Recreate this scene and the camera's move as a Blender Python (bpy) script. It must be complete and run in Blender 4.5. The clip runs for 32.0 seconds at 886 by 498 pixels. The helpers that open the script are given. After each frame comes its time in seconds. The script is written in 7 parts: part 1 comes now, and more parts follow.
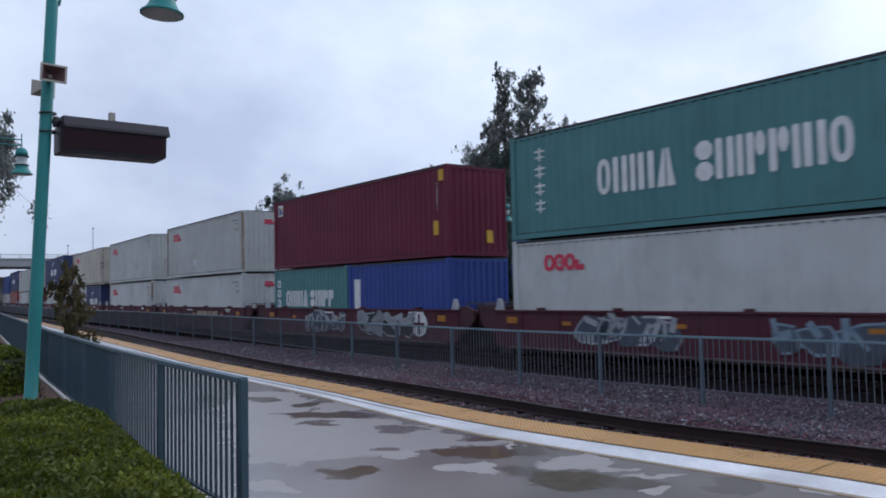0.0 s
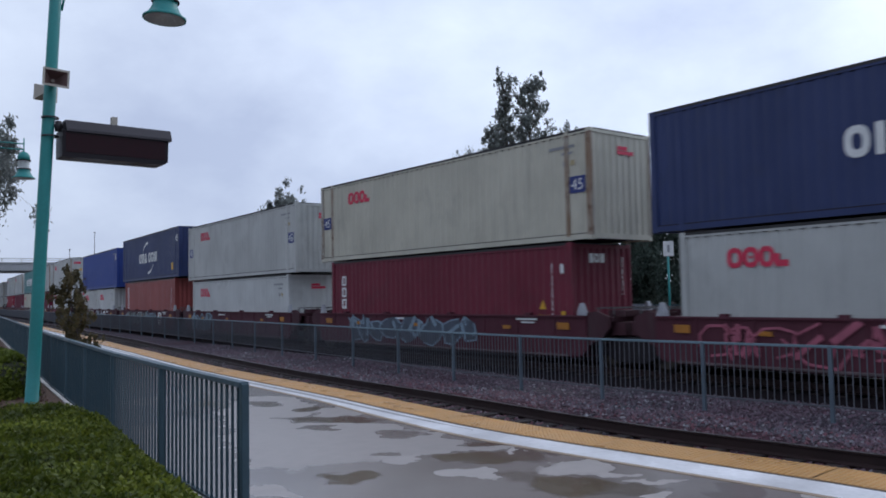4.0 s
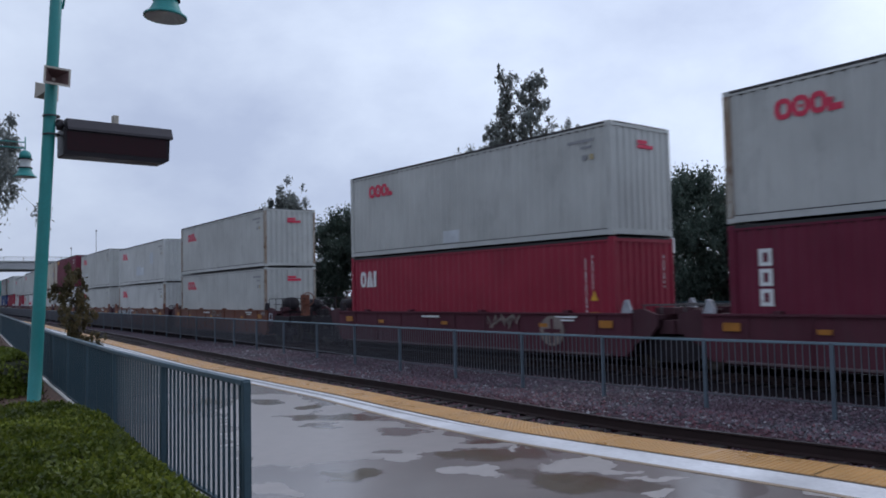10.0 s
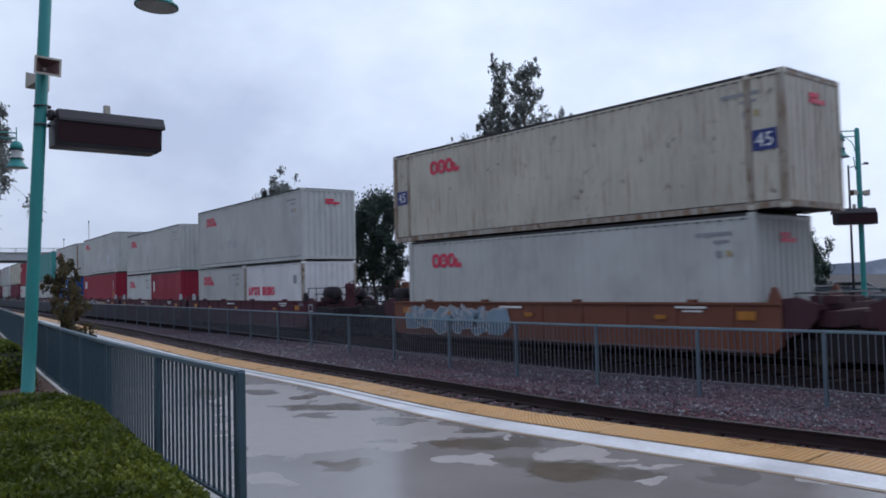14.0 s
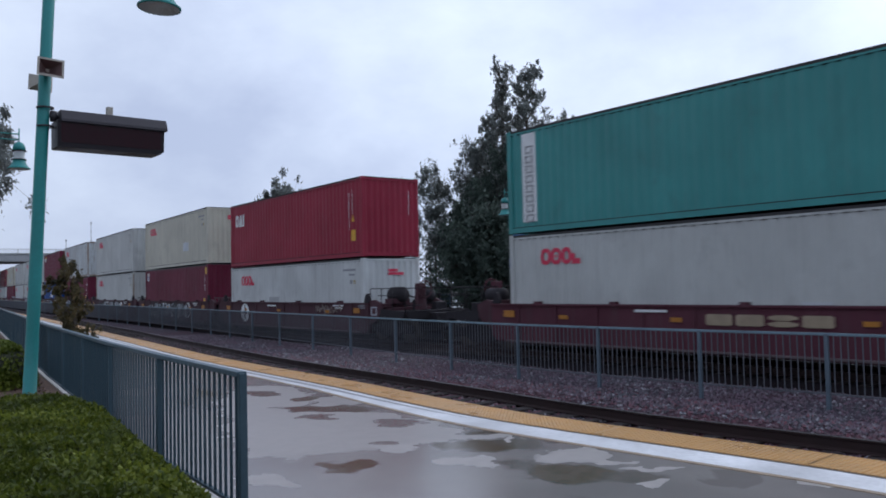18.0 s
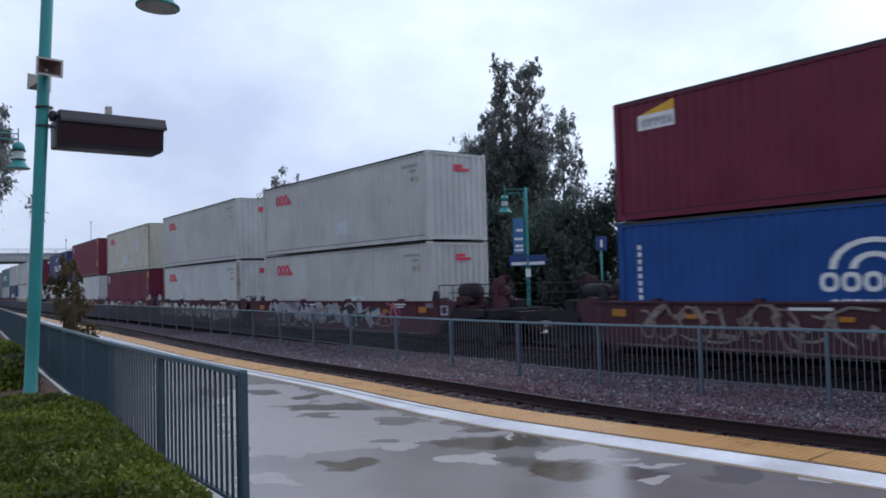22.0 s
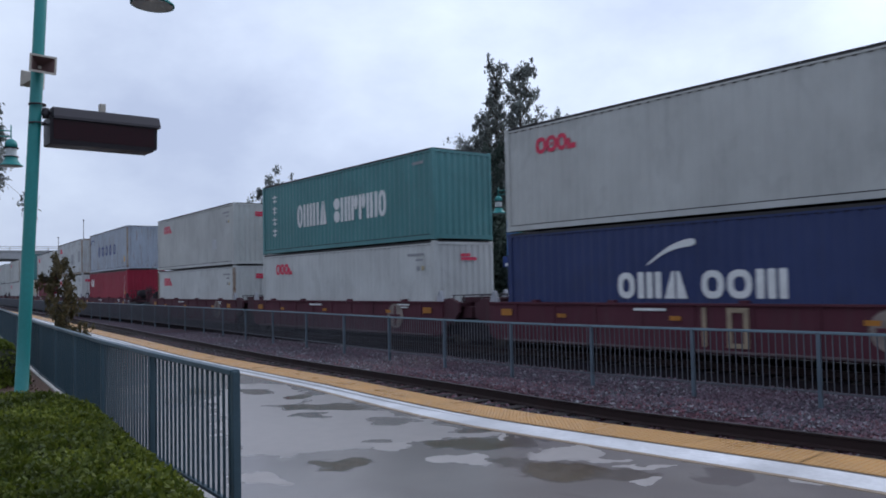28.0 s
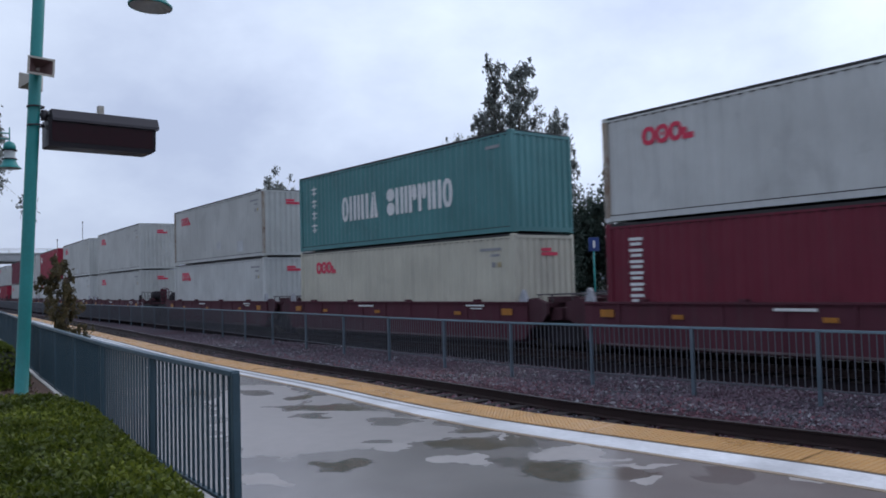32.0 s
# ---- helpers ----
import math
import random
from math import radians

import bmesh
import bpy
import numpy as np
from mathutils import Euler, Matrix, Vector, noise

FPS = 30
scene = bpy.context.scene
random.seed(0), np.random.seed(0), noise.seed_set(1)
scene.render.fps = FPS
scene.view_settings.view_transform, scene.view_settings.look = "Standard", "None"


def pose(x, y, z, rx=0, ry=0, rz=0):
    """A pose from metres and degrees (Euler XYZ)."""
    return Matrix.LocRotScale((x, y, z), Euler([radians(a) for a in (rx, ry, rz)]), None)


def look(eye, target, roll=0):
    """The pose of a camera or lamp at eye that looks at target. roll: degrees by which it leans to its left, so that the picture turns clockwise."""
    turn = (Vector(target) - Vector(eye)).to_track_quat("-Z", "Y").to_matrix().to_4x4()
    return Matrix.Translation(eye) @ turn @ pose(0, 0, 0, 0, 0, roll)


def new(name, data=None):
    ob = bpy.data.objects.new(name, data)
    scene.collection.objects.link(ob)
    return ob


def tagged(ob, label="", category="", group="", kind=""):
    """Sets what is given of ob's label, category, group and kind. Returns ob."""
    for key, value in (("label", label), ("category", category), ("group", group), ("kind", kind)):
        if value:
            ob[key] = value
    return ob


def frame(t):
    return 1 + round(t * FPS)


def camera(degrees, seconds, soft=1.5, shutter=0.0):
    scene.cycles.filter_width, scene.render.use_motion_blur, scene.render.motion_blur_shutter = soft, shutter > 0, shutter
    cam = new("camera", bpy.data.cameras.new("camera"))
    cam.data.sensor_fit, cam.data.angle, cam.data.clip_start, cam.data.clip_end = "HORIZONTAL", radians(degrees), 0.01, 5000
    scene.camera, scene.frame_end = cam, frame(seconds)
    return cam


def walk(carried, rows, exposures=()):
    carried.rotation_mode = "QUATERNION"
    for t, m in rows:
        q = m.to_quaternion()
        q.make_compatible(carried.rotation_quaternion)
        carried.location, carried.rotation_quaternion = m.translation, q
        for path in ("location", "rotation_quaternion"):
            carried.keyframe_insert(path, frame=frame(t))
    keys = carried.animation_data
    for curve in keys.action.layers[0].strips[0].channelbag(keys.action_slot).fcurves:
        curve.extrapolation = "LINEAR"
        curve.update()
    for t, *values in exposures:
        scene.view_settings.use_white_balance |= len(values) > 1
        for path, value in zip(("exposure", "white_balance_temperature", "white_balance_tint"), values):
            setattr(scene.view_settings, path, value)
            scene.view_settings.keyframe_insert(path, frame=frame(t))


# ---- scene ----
cam = camera(57.47, 32.0, soft=1.8, shutter=0.14)
EYE = (0.0, 0.0, 1.70)
# seconds, pitch, roll, yaw (degrees)
VIEW = [
    (0.0, 2.980, 1.177, -49.645),
    (0.5, 2.874, 1.155, -49.704),
    (1.0, 2.925, 1.112, -49.715),
    (1.5, 2.928, 1.063, -49.584),
    (2.0, 3.105, 1.196, -49.352),
    (2.5, 3.153, 1.113, -49.520),
    (3.0, 3.321, 1.097, -49.596),
    (3.5, 3.318, 0.973, -49.462),
    (5.5, 3.479, 1.659, -50.066),
    (6.0, 3.600, 1.678, -49.989),
    (6.5, 3.769, 1.571, -49.723),
    (7.0, 3.822, 1.450, -49.334),
    (7.5, 3.775, 1.642, -49.752),
    (8.0, 3.830, 1.680, -49.382),
    (8.5, 3.442, 1.320, -49.553),
    (9.0, 3.560, 1.370, -49.291),
    (9.5, 3.308, 1.300, -49.401),
    (10.0, 3.155, 1.190, -49.452),
    (10.5, 3.331, 1.020, -49.616),
    (11.0, 3.055, 0.955, -49.487),
    (11.5, 3.031, 0.944, -49.332),
    (12.0, 2.977, 1.214, -49.177),
    (12.5, 3.180, 1.407, -49.379),
    (13.0, 2.930, 1.157, -49.825),
    (13.5, 2.734, 1.322, -49.812),
    (14.0, 2.416, 1.416, -49.875),
    (14.5, 2.438, 1.432, -49.565),
    (16.5, 2.574, 1.378, -49.563),
    (17.0, 2.557, 1.318, -49.823),
    (17.5, 2.465, 1.135, -49.745),
    (18.0, 2.548, 1.293, -49.750),
    (18.5, 2.343, 1.173, -49.662),
    (19.0, 2.337, 1.526, -49.978),
    (19.5, 2.260, 1.523, -49.754),
    (20.0, 2.245, 1.558, -49.610),
    (20.5, 2.329, 1.476, -49.701),
    (21.0, 2.378, 1.525, -49.688),
    (21.5, 2.365, 1.498, -49.799),
    (22.0, 2.393, 1.573, -49.738),
    (22.5, 2.460, 1.522, -49.964),
    (23.0, 2.544, 1.453, -49.968),
    (23.5, 2.418, 1.344, -49.851),
    (24.0, 2.416, 1.471, -49.929),
    (24.5, 2.426, 1.415, -49.774),
    (25.0, 2.365, 1.506, -49.861),
    (25.5, 2.538, 1.521, -50.009),
    (27.5, 2.357, 1.560, -50.224),
    (28.0, 2.407, 1.211, -50.201),
    (28.5, 2.408, 1.456, -50.092),
    (29.0, 2.424, 1.523, -50.186),
    (29.5, 2.478, 1.676, -50.109),
    (30.0, 2.487, 2.083, -50.366),
    (30.5, 2.481, 1.898, -50.245),
    (31.0, 2.435, 1.709, -50.229),
    (31.5, 2.454, 1.619, -50.034),
    (32.0, 2.416, 1.514, -50.241),
]
# the light drifts a little as the clouds pass: seconds, stops
EXPOSURES = [(0.0, 0.05), (1.0, 0.04), (2.0, -0.06), (6.0, 0.10), (7.0, 0.06), (8.0, -0.10), (10.0, -0.08), (12.0, -0.13), (13.0, -0.06), (14.5, 0.05), (19.0, 0.06), (20.5, 0.09), (22.0, 0.20), (23.5, 0.06), (28.0, 0.06), (30.0, 0.0), (32.0, 0.04)]
walk(cam, [(t, pose(*EYE, 90 + p, r, y)) for t, p, r, y in VIEW], [(t, e, 6470, 13) for t, e in EXPOSURES])

# ---- world and sun ----
world = bpy.data.worlds.new("overcast_sky")
scene.world = world
world.use_nodes = True
wn, wl = world.node_tree.nodes, world.node_tree.links
sky = wn.new("ShaderNodeTexSky")
sky.sky_type, sky.sun_disc, sky.sun_elevation, sky.sun_rotation = "NISHITA", False, radians(38), radians(95)
wc = wn.new("ShaderNodeTexCoord")
wm = wn.new("ShaderNodeMapping")
wm.inputs["Scale"].default_value = (1.0, 1.0, 1.7)
wm.inputs["Location"].default_value = (0.9, 0.4, 0.15)
wl.new(wc.outputs["Generated"], wm.inputs["Vector"])
cl = wn.new("ShaderNodeTexNoise")
cl.inputs["Scale"].default_value, cl.inputs["Detail"].default_value, cl.inputs["Roughness"].default_value = 1.9, 7.0, 0.55
cl.inputs["Distortion"].default_value = 0.1
wl.new(wm.outputs["Vector"], cl.inputs["Vector"])
cr = wn.new("ShaderNodeValToRGB")
cr.color_ramp.elements[0].position, cr.color_ramp.elements[0].color = 0.36, (0.47, 0.56, 0.755, 1)
cr.color_ramp.elements[1].position, cr.color_ramp.elements[1].color = 0.63, (0.755, 0.875, 1.05, 1)
wl.new(cl.outputs["Fac"], cr.inputs["Fac"])
cs = wn.new("ShaderNodeVectorMath")
cs.operation = "SCALE"
wl.new(cr.outputs["Color"], cs.inputs[0])
# the cloud layer is brighter towards the veiled sun
wd = wn.new("ShaderNodeVectorMath")
wd.operation = "DOT_PRODUCT"
wd.inputs[1].default_value = (0.81, -0.10, 0.57)
wl.new(wc.outputs["Generated"], wd.inputs[0])
wr = wn.new("ShaderNodeMapRange")
for key, value in (("From Min", -0.5), ("From Max", 1.0), ("To Min", 6.8), ("To Max", 12.3)):
    wr.inputs[key].default_value = value
wl.new(wd.outputs["Value"], wr.inputs["Value"])
wl.new(wr.outputs["Result"], cs.inputs["Scale"])
cm = wn.new("ShaderNodeMix")
cm.data_type = "RGBA"
cm.inputs["Factor"].default_value = 0.93
wl.new(sky.outputs["Color"], cm.inputs["A"])
wl.new(cs.outputs["Vector"], cm.inputs["B"])
bg = wn["Background"]
bg.inputs["Strength"].default_value = 0.1
wl.new(cm.outputs["Result"], bg.inputs["Color"])

sun = new("sun", bpy.data.lights.new("sun", "SUN"))
sun.data.energy, sun.data.angle, sun.data.color = 0.55, radians(25), (1.0, 0.97, 0.94)
sun.matrix_world = look((0, 0, 0), (-math.sin(radians(95)) * 0.79, -math.cos(radians(95)) * 0.79, -0.62))


# ---- materials ----
def nodes_of(name):
    m = bpy.data.materials.new(name)
    m.use_nodes = True
    return m, m.node_tree.nodes, m.node_tree.links


def mixer(n, l, fac, a, b, blend="MIX"):
    """A colour mix; fac, a and b are sockets or values."""
    x = n.new("ShaderNodeMix")
    x.data_type, x.blend_type = "RGBA", blend
    for key, v in (("Factor", fac), ("A", a), ("B", b)):
        if isinstance(v, bpy.types.NodeSocket):
            l.new(v, x.inputs[key])
        else:
            x.inputs[key].default_value = v if key == "Factor" else (*v, 1)
    return x.outputs["Result"]


def noise_of(n, l, vec, scale, detail=4.0, rough=0.55, dist=0.0):
    t = n.new("ShaderNodeTexNoise")
    t.inputs["Scale"].default_value, t.inputs["Detail"].default_value = scale, detail
    t.inputs["Roughness"].default_value, t.inputs["Distortion"].default_value = rough, dist
    if vec is not None:
        l.new(vec, t.inputs["Vector"])
    return t.outputs["Fac"]


def ramp(n, l, fac, lo, hi, a=0.0, b=1.0):
    r = n.new("ShaderNodeMapRange")
    r.inputs["From Min"].default_value, r.inputs["From Max"].default_value = lo, hi
    r.inputs["To Min"].default_value, r.inputs["To Max"].default_value = a, b
    l.new(fac, r.inputs["Value"])
    return r.outputs["Result"]


def coords(n, l, scale=(1, 1, 1), shift=False):
    """Object coordinates in metres, shifted from object to object when asked."""
    c = n.new("ShaderNodeTexCoord")
    m = n.new("ShaderNodeMapping")
    m.inputs["Scale"].default_value = scale
    l.new(c.outputs["Object"], m.inputs["Vector"])
    if shift:
        o = n.new("ShaderNodeObjectInfo")
        v = n.new("ShaderNodeVectorMath")
        v.operation = "SCALE"
        v.inputs[0].default_value = (31.0, 17.0, 23.0)
        l.new(o.outputs["Random"], v.inputs["Scale"])
        l.new(v.outputs["Vector"], m.inputs["Location"])
    return m.outputs["Vector"]


def bumped(n, l, fac, strength, distance):
    b = n.new("ShaderNodeBump")
    b.inputs["Strength"].default_value, b.inputs["Distance"].default_value = strength, distance
    l.new(fac, b.inputs["Height"])
    l.new(b.outputs["Normal"], n["Principled BSDF"].inputs["Normal"])


def plain(name, rgb, rough=0.6, metal=0.0, var=0.18, scale=3.0, grain=40.0, bump=0.15, depth=0.004, shift=True):
    """A surface with large blotches, fine grain and a little relief."""
    m, n, l = nodes_of(name)
    p = n["Principled BSDF"]
    v = coords(n, l, shift=shift)
    big, fine = noise_of(n, l, v, scale), noise_of(n, l, v, grain, 3.0)
    c = mixer(n, l, ramp(n, l, big, 0.3, 0.7), [q * (1 - var) for q in rgb], [min(1, q * (1 + var)) for q in rgb])
    c = mixer(n, l, ramp(n, l, fine, 0.35, 0.75, 0.0, 0.35), c, [q * 0.55 for q in rgb])
    l.new(c, p.inputs["Base Color"])
    l.new(ramp(n, l, big, 0.3, 0.7, max(0.05, rough - 0.1), min(1, rough + 0.1)), p.inputs["Roughness"])
    p.inputs["Metallic"].default_value = metal
    bumped(n, l, fine, bump, depth)
    return m


def paint(name, rgb, rust=0.2, grime=0.3, rough=0.42, gloss=0.55):
    """Container paint: fading, grime that runs down, and rust spots."""
    m, n, l = nodes_of(name)
    p = n["Principled BSDF"]
    v = coords(n, l, shift=True)
    streak = coords(n, l, (2.2, 2.2, 0.22), shift=True)
    fade = noise_of(n, l, v, 0.55, 3.0)
    run = noise_of(n, l, streak, 1.6, 6.0, 0.65)
    spot = noise_of(n, l, streak, 3.2, 8.0, 0.7, 0.4)
    fine = noise_of(n, l, v, 55.0, 3.0)
    c = mixer(n, l, ramp(n, l, fade, 0.3, 0.72), [q * 0.88 for q in rgb], [min(1, q * 1.1 + 0.01) for q in rgb])
    c = mixer(n, l, ramp(n, l, run, 0.52, 0.80, 0.0, grime), c, [0.09 + 0.25 * q for q in rgb])
    c = mixer(n, l, ramp(n, l, spot, 0.70 - 0.10 * rust, 0.80 - 0.08 * rust, 0.0, min(1, 2.2 * rust)), c, (0.16, 0.065, 0.03))
    # old stains and rubbed patches
    stain = noise_of(n, l, coords(n, l, (0.8, 0.8, 0.55), shift=True), 1.3, 6.0, 0.62, 0.5)
    c = mixer(n, l, ramp(n, l, stain, 0.54, 0.66, 0.0, 0.30), c, [0.55 * q + 0.015 for q in rgb])
    c = mixer(n, l, ramp(n, l, stain, 0.40, 0.32, 0.0, 0.25), c, [min(1, 1.15 * q + 0.02) for q in rgb])
    if rust > 0.4:
        # rust that has run down from dents and seams
        drip = noise_of(n, l, coords(n, l, (3.4, 3.4, 0.35), shift=True), 2.1, 7.0, 0.7)
        c = mixer(n, l, ramp(n, l, drip, 0.535, 0.68, 0.0, 0.7), c, (0.24, 0.125, 0.060))
        c = mixer(n, l, ramp(n, l, noise_of(n, l, v, 2.3, 7.0, 0.7), 0.60, 0.68, 0.0, 0.8), c, (0.10, 0.055, 0.036))
    c = mixer(n, l, ramp(n, l, fine, 0.4, 0.8, 0.0, 0.12), c, (0.1, 0.1, 0.1))
    l.new(c, p.inputs["Base Color"])
    l.new(ramp(n, l, run, 0.3, 0.8, rough - 0.08, rough + 0.2), p.inputs["Roughness"])
    p.inputs["Specular IOR Level"].default_value = gloss
    bumped(n, l, run, 0.12, 0.01)
    return m


PAINT = {
    "grey": paint("grey_container_paint", (0.505, 0.522, 0.505), 0.12, 0.25),
    "pale": paint("pale_grey_container_paint", (0.575, 0.597, 0.588), 0.16, 0.25),
    "cream": paint("cream_container_paint", (0.56, 0.54, 0.44), 0.30, 0.35),
    "rusty": paint("stained_grey_container_paint", (0.56, 0.535, 0.45), 0.62, 0.45),
    "worn": paint("worn_pale_blue_grey_container_paint", (0.53, 0.565, 0.575), 0.55, 0.45),
    "white": paint("white_container_paint", (0.74, 0.74, 0.75), 0.15, 0.2),
    "silver": paint("blue_grey_container_paint", (0.37, 0.43, 0.51), 0.62, 0.45),
    "green": paint("sea_green_container_paint", (0.044, 0.212, 0.222), 0.10, 0.2, 0.42, 0.6),
    "teal": paint("teal_container_paint", (0.016, 0.255, 0.245), 0.04, 0.12, 0.42, 0.6),
    "maroon": paint("maroon_container_paint", (0.150, 0.010, 0.036), 0.06, 0.2, 0.5, 0.25),
    "brown": paint("red_brown_container_paint", (0.165, 0.013, 0.034), 0.08, 0.25, 0.5, 0.3),
    "red": paint("red_container_paint", (0.305, 0.012, 0.040), 0.05, 0.15, 0.5, 0.3),
    "blue": paint("bright_blue_container_paint", (0.020, 0.060, 0.30), 0.06, 0.15, 0.45, 0.35),
    "royal": paint("royal_blue_container_paint", (0.004, 0.066, 0.27), 0.06, 0.10, 0.5, 0.25),
    "navy": paint("navy_container_paint", (0.016, 0.034, 0.128), 0.05, 0.15, 0.45, 0.4),
    "orange": paint("orange_red_container_paint", (0.30, 0.046, 0.040), 0.08, 0.2),
}


def rusty_steel():
    """Grey paint with rust that has bled down from the edges."""
    m, n, l = nodes_of("rust_bled_edge_paint")
    p = n["Principled BSDF"]
    a = noise_of(n, l, coords(n, l, (5.0, 5.0, 0.5), shift=True), 1.3, 5.0, 0.6)
    b = noise_of(n, l, coords(n, l, (1.0, 1.0, 1.0), shift=True), 4.0, 6.0, 0.65)
    c = mixer(n, l, ramp(n, l, a, 0.36, 0.62, 0.0, 0.85), (0.42, 0.41, 0.37), (0.25, 0.15, 0.085))
    c = mixer(n, l, ramp(n, l, b, 0.50, 0.68, 0.0, 0.9), c, (0.13, 0.060, 0.032))
    l.new(c, p.inputs["Base Color"])
    p.inputs["Roughness"].default_value = 0.75
    bumped(n, l, b, 0.3, 0.004)
    return m


RUSTY_STEEL = rusty_steel()
LOGO_RED = plain("red_logo_vinyl", (0.70, 0.035, 0.095), 0.5, var=0.1)
LOGO_WHITE = plain("white_logo_vinyl", (0.80, 0.82, 0.82), 0.5, var=0.08)
LOGO_BLUE = plain("blue_logo_vinyl", (0.02, 0.04, 0.20), 0.5, var=0.1)
TAN_MARK = plain("tan_marking_paint", (0.46, 0.38, 0.22), 0.6, var=0.15)
FADED = [plain("faded_repaint_" + w, c, 0.6, var=0.2, scale=1.5) for w, c in (("grey", (0.46, 0.475, 0.48)), ("pale", (0.54, 0.57, 0.59)), ("chalky", (0.60, 0.645, 0.68)))]
LOGO_YELLOW = plain("yellow_label_vinyl", (0.75, 0.42, 0.03), 0.5, var=0.1)
LOGO_GREY = plain("grey_marking_paint", (0.31, 0.32, 0.34), 0.6, var=0.15)
GREY_PATCH = plain("grey_patch_paint", (0.33, 0.35, 0.38), 0.6, var=0.25)
PATCH = plain("pale_blue_grey_patch_paint", (0.56, 0.61, 0.66), 0.6, var=0.12)
CAR_MAROON = paint("maroon_railcar_paint", (0.086, 0.010, 0.025), 0.22, 0.4, 0.78)
CAR_RUST = paint("rust_orange_railcar_paint", (0.180, 0.052, 0.026), 0.4, 0.5, 0.65)
CAR_DARK = paint("dark_brown_railcar_paint", (0.060, 0.011, 0.021), 0.22, 0.5, 0.78)
CAR_CREAM = paint("cream_railcar_paint", (0.62, 0.60, 0.44), 0.2, 0.5, 0.6)
CHORD = plain("rubbed_dusty_chord_steel", (0.13, 0.095, 0.10), 0.7, 0.2, 0.4, 2.0)
BOGIE = plain("oily_black_steel", (0.022, 0.018, 0.023), 0.85, 0.1, 0.3)
WHEEL = plain("worn_wheel_steel", (0.10, 0.085, 0.075), 0.5, 0.8, 0.25)
BLACK_RUBBER = plain("black_hose_rubber", (0.02, 0.02, 0.02), 0.7)
WALKWAY = plain("worn_galvanised_grating", (0.115, 0.112, 0.118), 0.6, 0.3, 0.25)
REFLECT = plain("amber_reflector_sheet", (0.46, 0.18, 0.02), 0.5)
SPRAY_WHITE = plain("white_spray_paint", (0.40, 0.42, 0.46), 0.6, var=0.2)
SPRAY_BLUE = plain("pale_blue_spray_paint", (0.22, 0.31, 0.39), 0.6, var=0.2)
SPRAY_SLATE = plain("slate_blue_spray_paint", (0.075, 0.095, 0.13), 0.6, var=0.3)
SPRAY_BLACK = plain("black_spray_paint", (0.02, 0.02, 0.025), 0.6, var=0.2)
SPRAY_PINK = plain("pink_spray_paint", (0.45, 0.12, 0.18), 0.6, var=0.2)
SPRAY_TAN = plain("tan_spray_paint", (0.37, 0.29, 0.20), 0.6, var=0.2)
SPRAY_MOSS = plain("smoky_green_spray_paint", (0.115, 0.125, 0.120), 0.7, var=0.4)
SPRAY_ASH = plain("ash_grey_spray_paint", (0.24, 0.27, 0.28), 0.7, var=0.35)
SPRAY_YELLOW = plain("yellow_spray_paint", (0.20, 0.14, 0.05), 0.6, var=0.2)
SPRAY_CREAM = plain("cream_spray_paint", (0.55, 0.54, 0.47), 0.6, var=0.25)
SPRAY_GREY = plain("pale_grey_spray_paint", (0.34, 0.37, 0.40), 0.6, var=0.25)
SPRAY_DULL = plain("dull_chalk_paint", (0.26, 0.21, 0.19), 0.7, var=0.3)
SPRAY_MINT = plain("mint_spray_paint", (0.30, 0.50, 0.44), 0.6, var=0.2)
TEAL_PAINT = plain("teal_lamp_post_paint", (0.018, 0.250, 0.240), 0.45, 0.0, 0.10, 1.2)
FENCE_PAINT = plain("grey_teal_fence_paint", (0.048, 0.093, 0.120), 0.5, 0.1, 0.12, 2.0)
# the railing's paint, darkened for pickets that stand in silhouette
RAILING_PICKET = plain("silhouette_dark_picket_paint", (0.025, 0.060, 0.082), 0.5, 0.1, 0.12, 2.0)
FENCE_PICKET = plain("weathered_grey_picket_paint", (0.112, 0.118, 0.138), 0.5, 0.1, 0.15, 2.0)
FENCE_POST = plain("weathered_dark_teal_post_paint", (0.118, 0.160, 0.198), 0.5, 0.1, 0.15, 2.0)
FENCE_LIGHT = plain("weathered_blue_green_fence_paint", (0.17, 0.26, 0.31), 0.5, 0.1, 0.15, 2.0)
RAIL_STEEL = plain("rail_steel_brown", (0.036, 0.018, 0.017), 0.65, 0.2, 0.25)
RAIL_HEAD = plain("dull_rail_head", (0.10, 0.09, 0.09), 0.5, 0.6, 0.15)
SLEEPER = plain("creosoted_sleeper_wood", (0.022, 0.013, 0.012), 0.8, 0.0, 0.3, 4.0, 60.0, 0.5, 0.01)
YELLOW_TILE = plain("yellow_tactile_tile", (0.60, 0.315, 0.100), 0.34, 0.0, 0.14, 1.6, 60.0)
WHITE_STRIPE = plain("white_platform_paint", (0.78, 0.78, 0.80), 0.45, 0.0, 0.22, 1.1, 14.0, shift=False)
STRIPE_EDGE = plain("tan_stripe_edge", (0.36, 0.27, 0.19), 0.6, 0.0, 0.2, 3.0, shift=False)
STRIPE_WORN = plain("worn_grey_stripe_paint", (0.30, 0.29, 0.30), 0.5, 0.0, 0.3, 2.0, shift=False)
STRIPE_SEAM = plain("dirty_stripe_seam", (0.10, 0.08, 0.07), 0.8, 0.0, 0.2, 3.0, shift=False)
CONCRETE_EDGE = plain("platform_edge_concrete", (0.26, 0.25, 0.24), 0.8, 0.0, 0.2, 2.0, shift=False)
KERB = plain("pale_concrete_kerb", (0.48, 0.47, 0.45), 0.8, 0.0, 0.15, 4.0, shift=False)
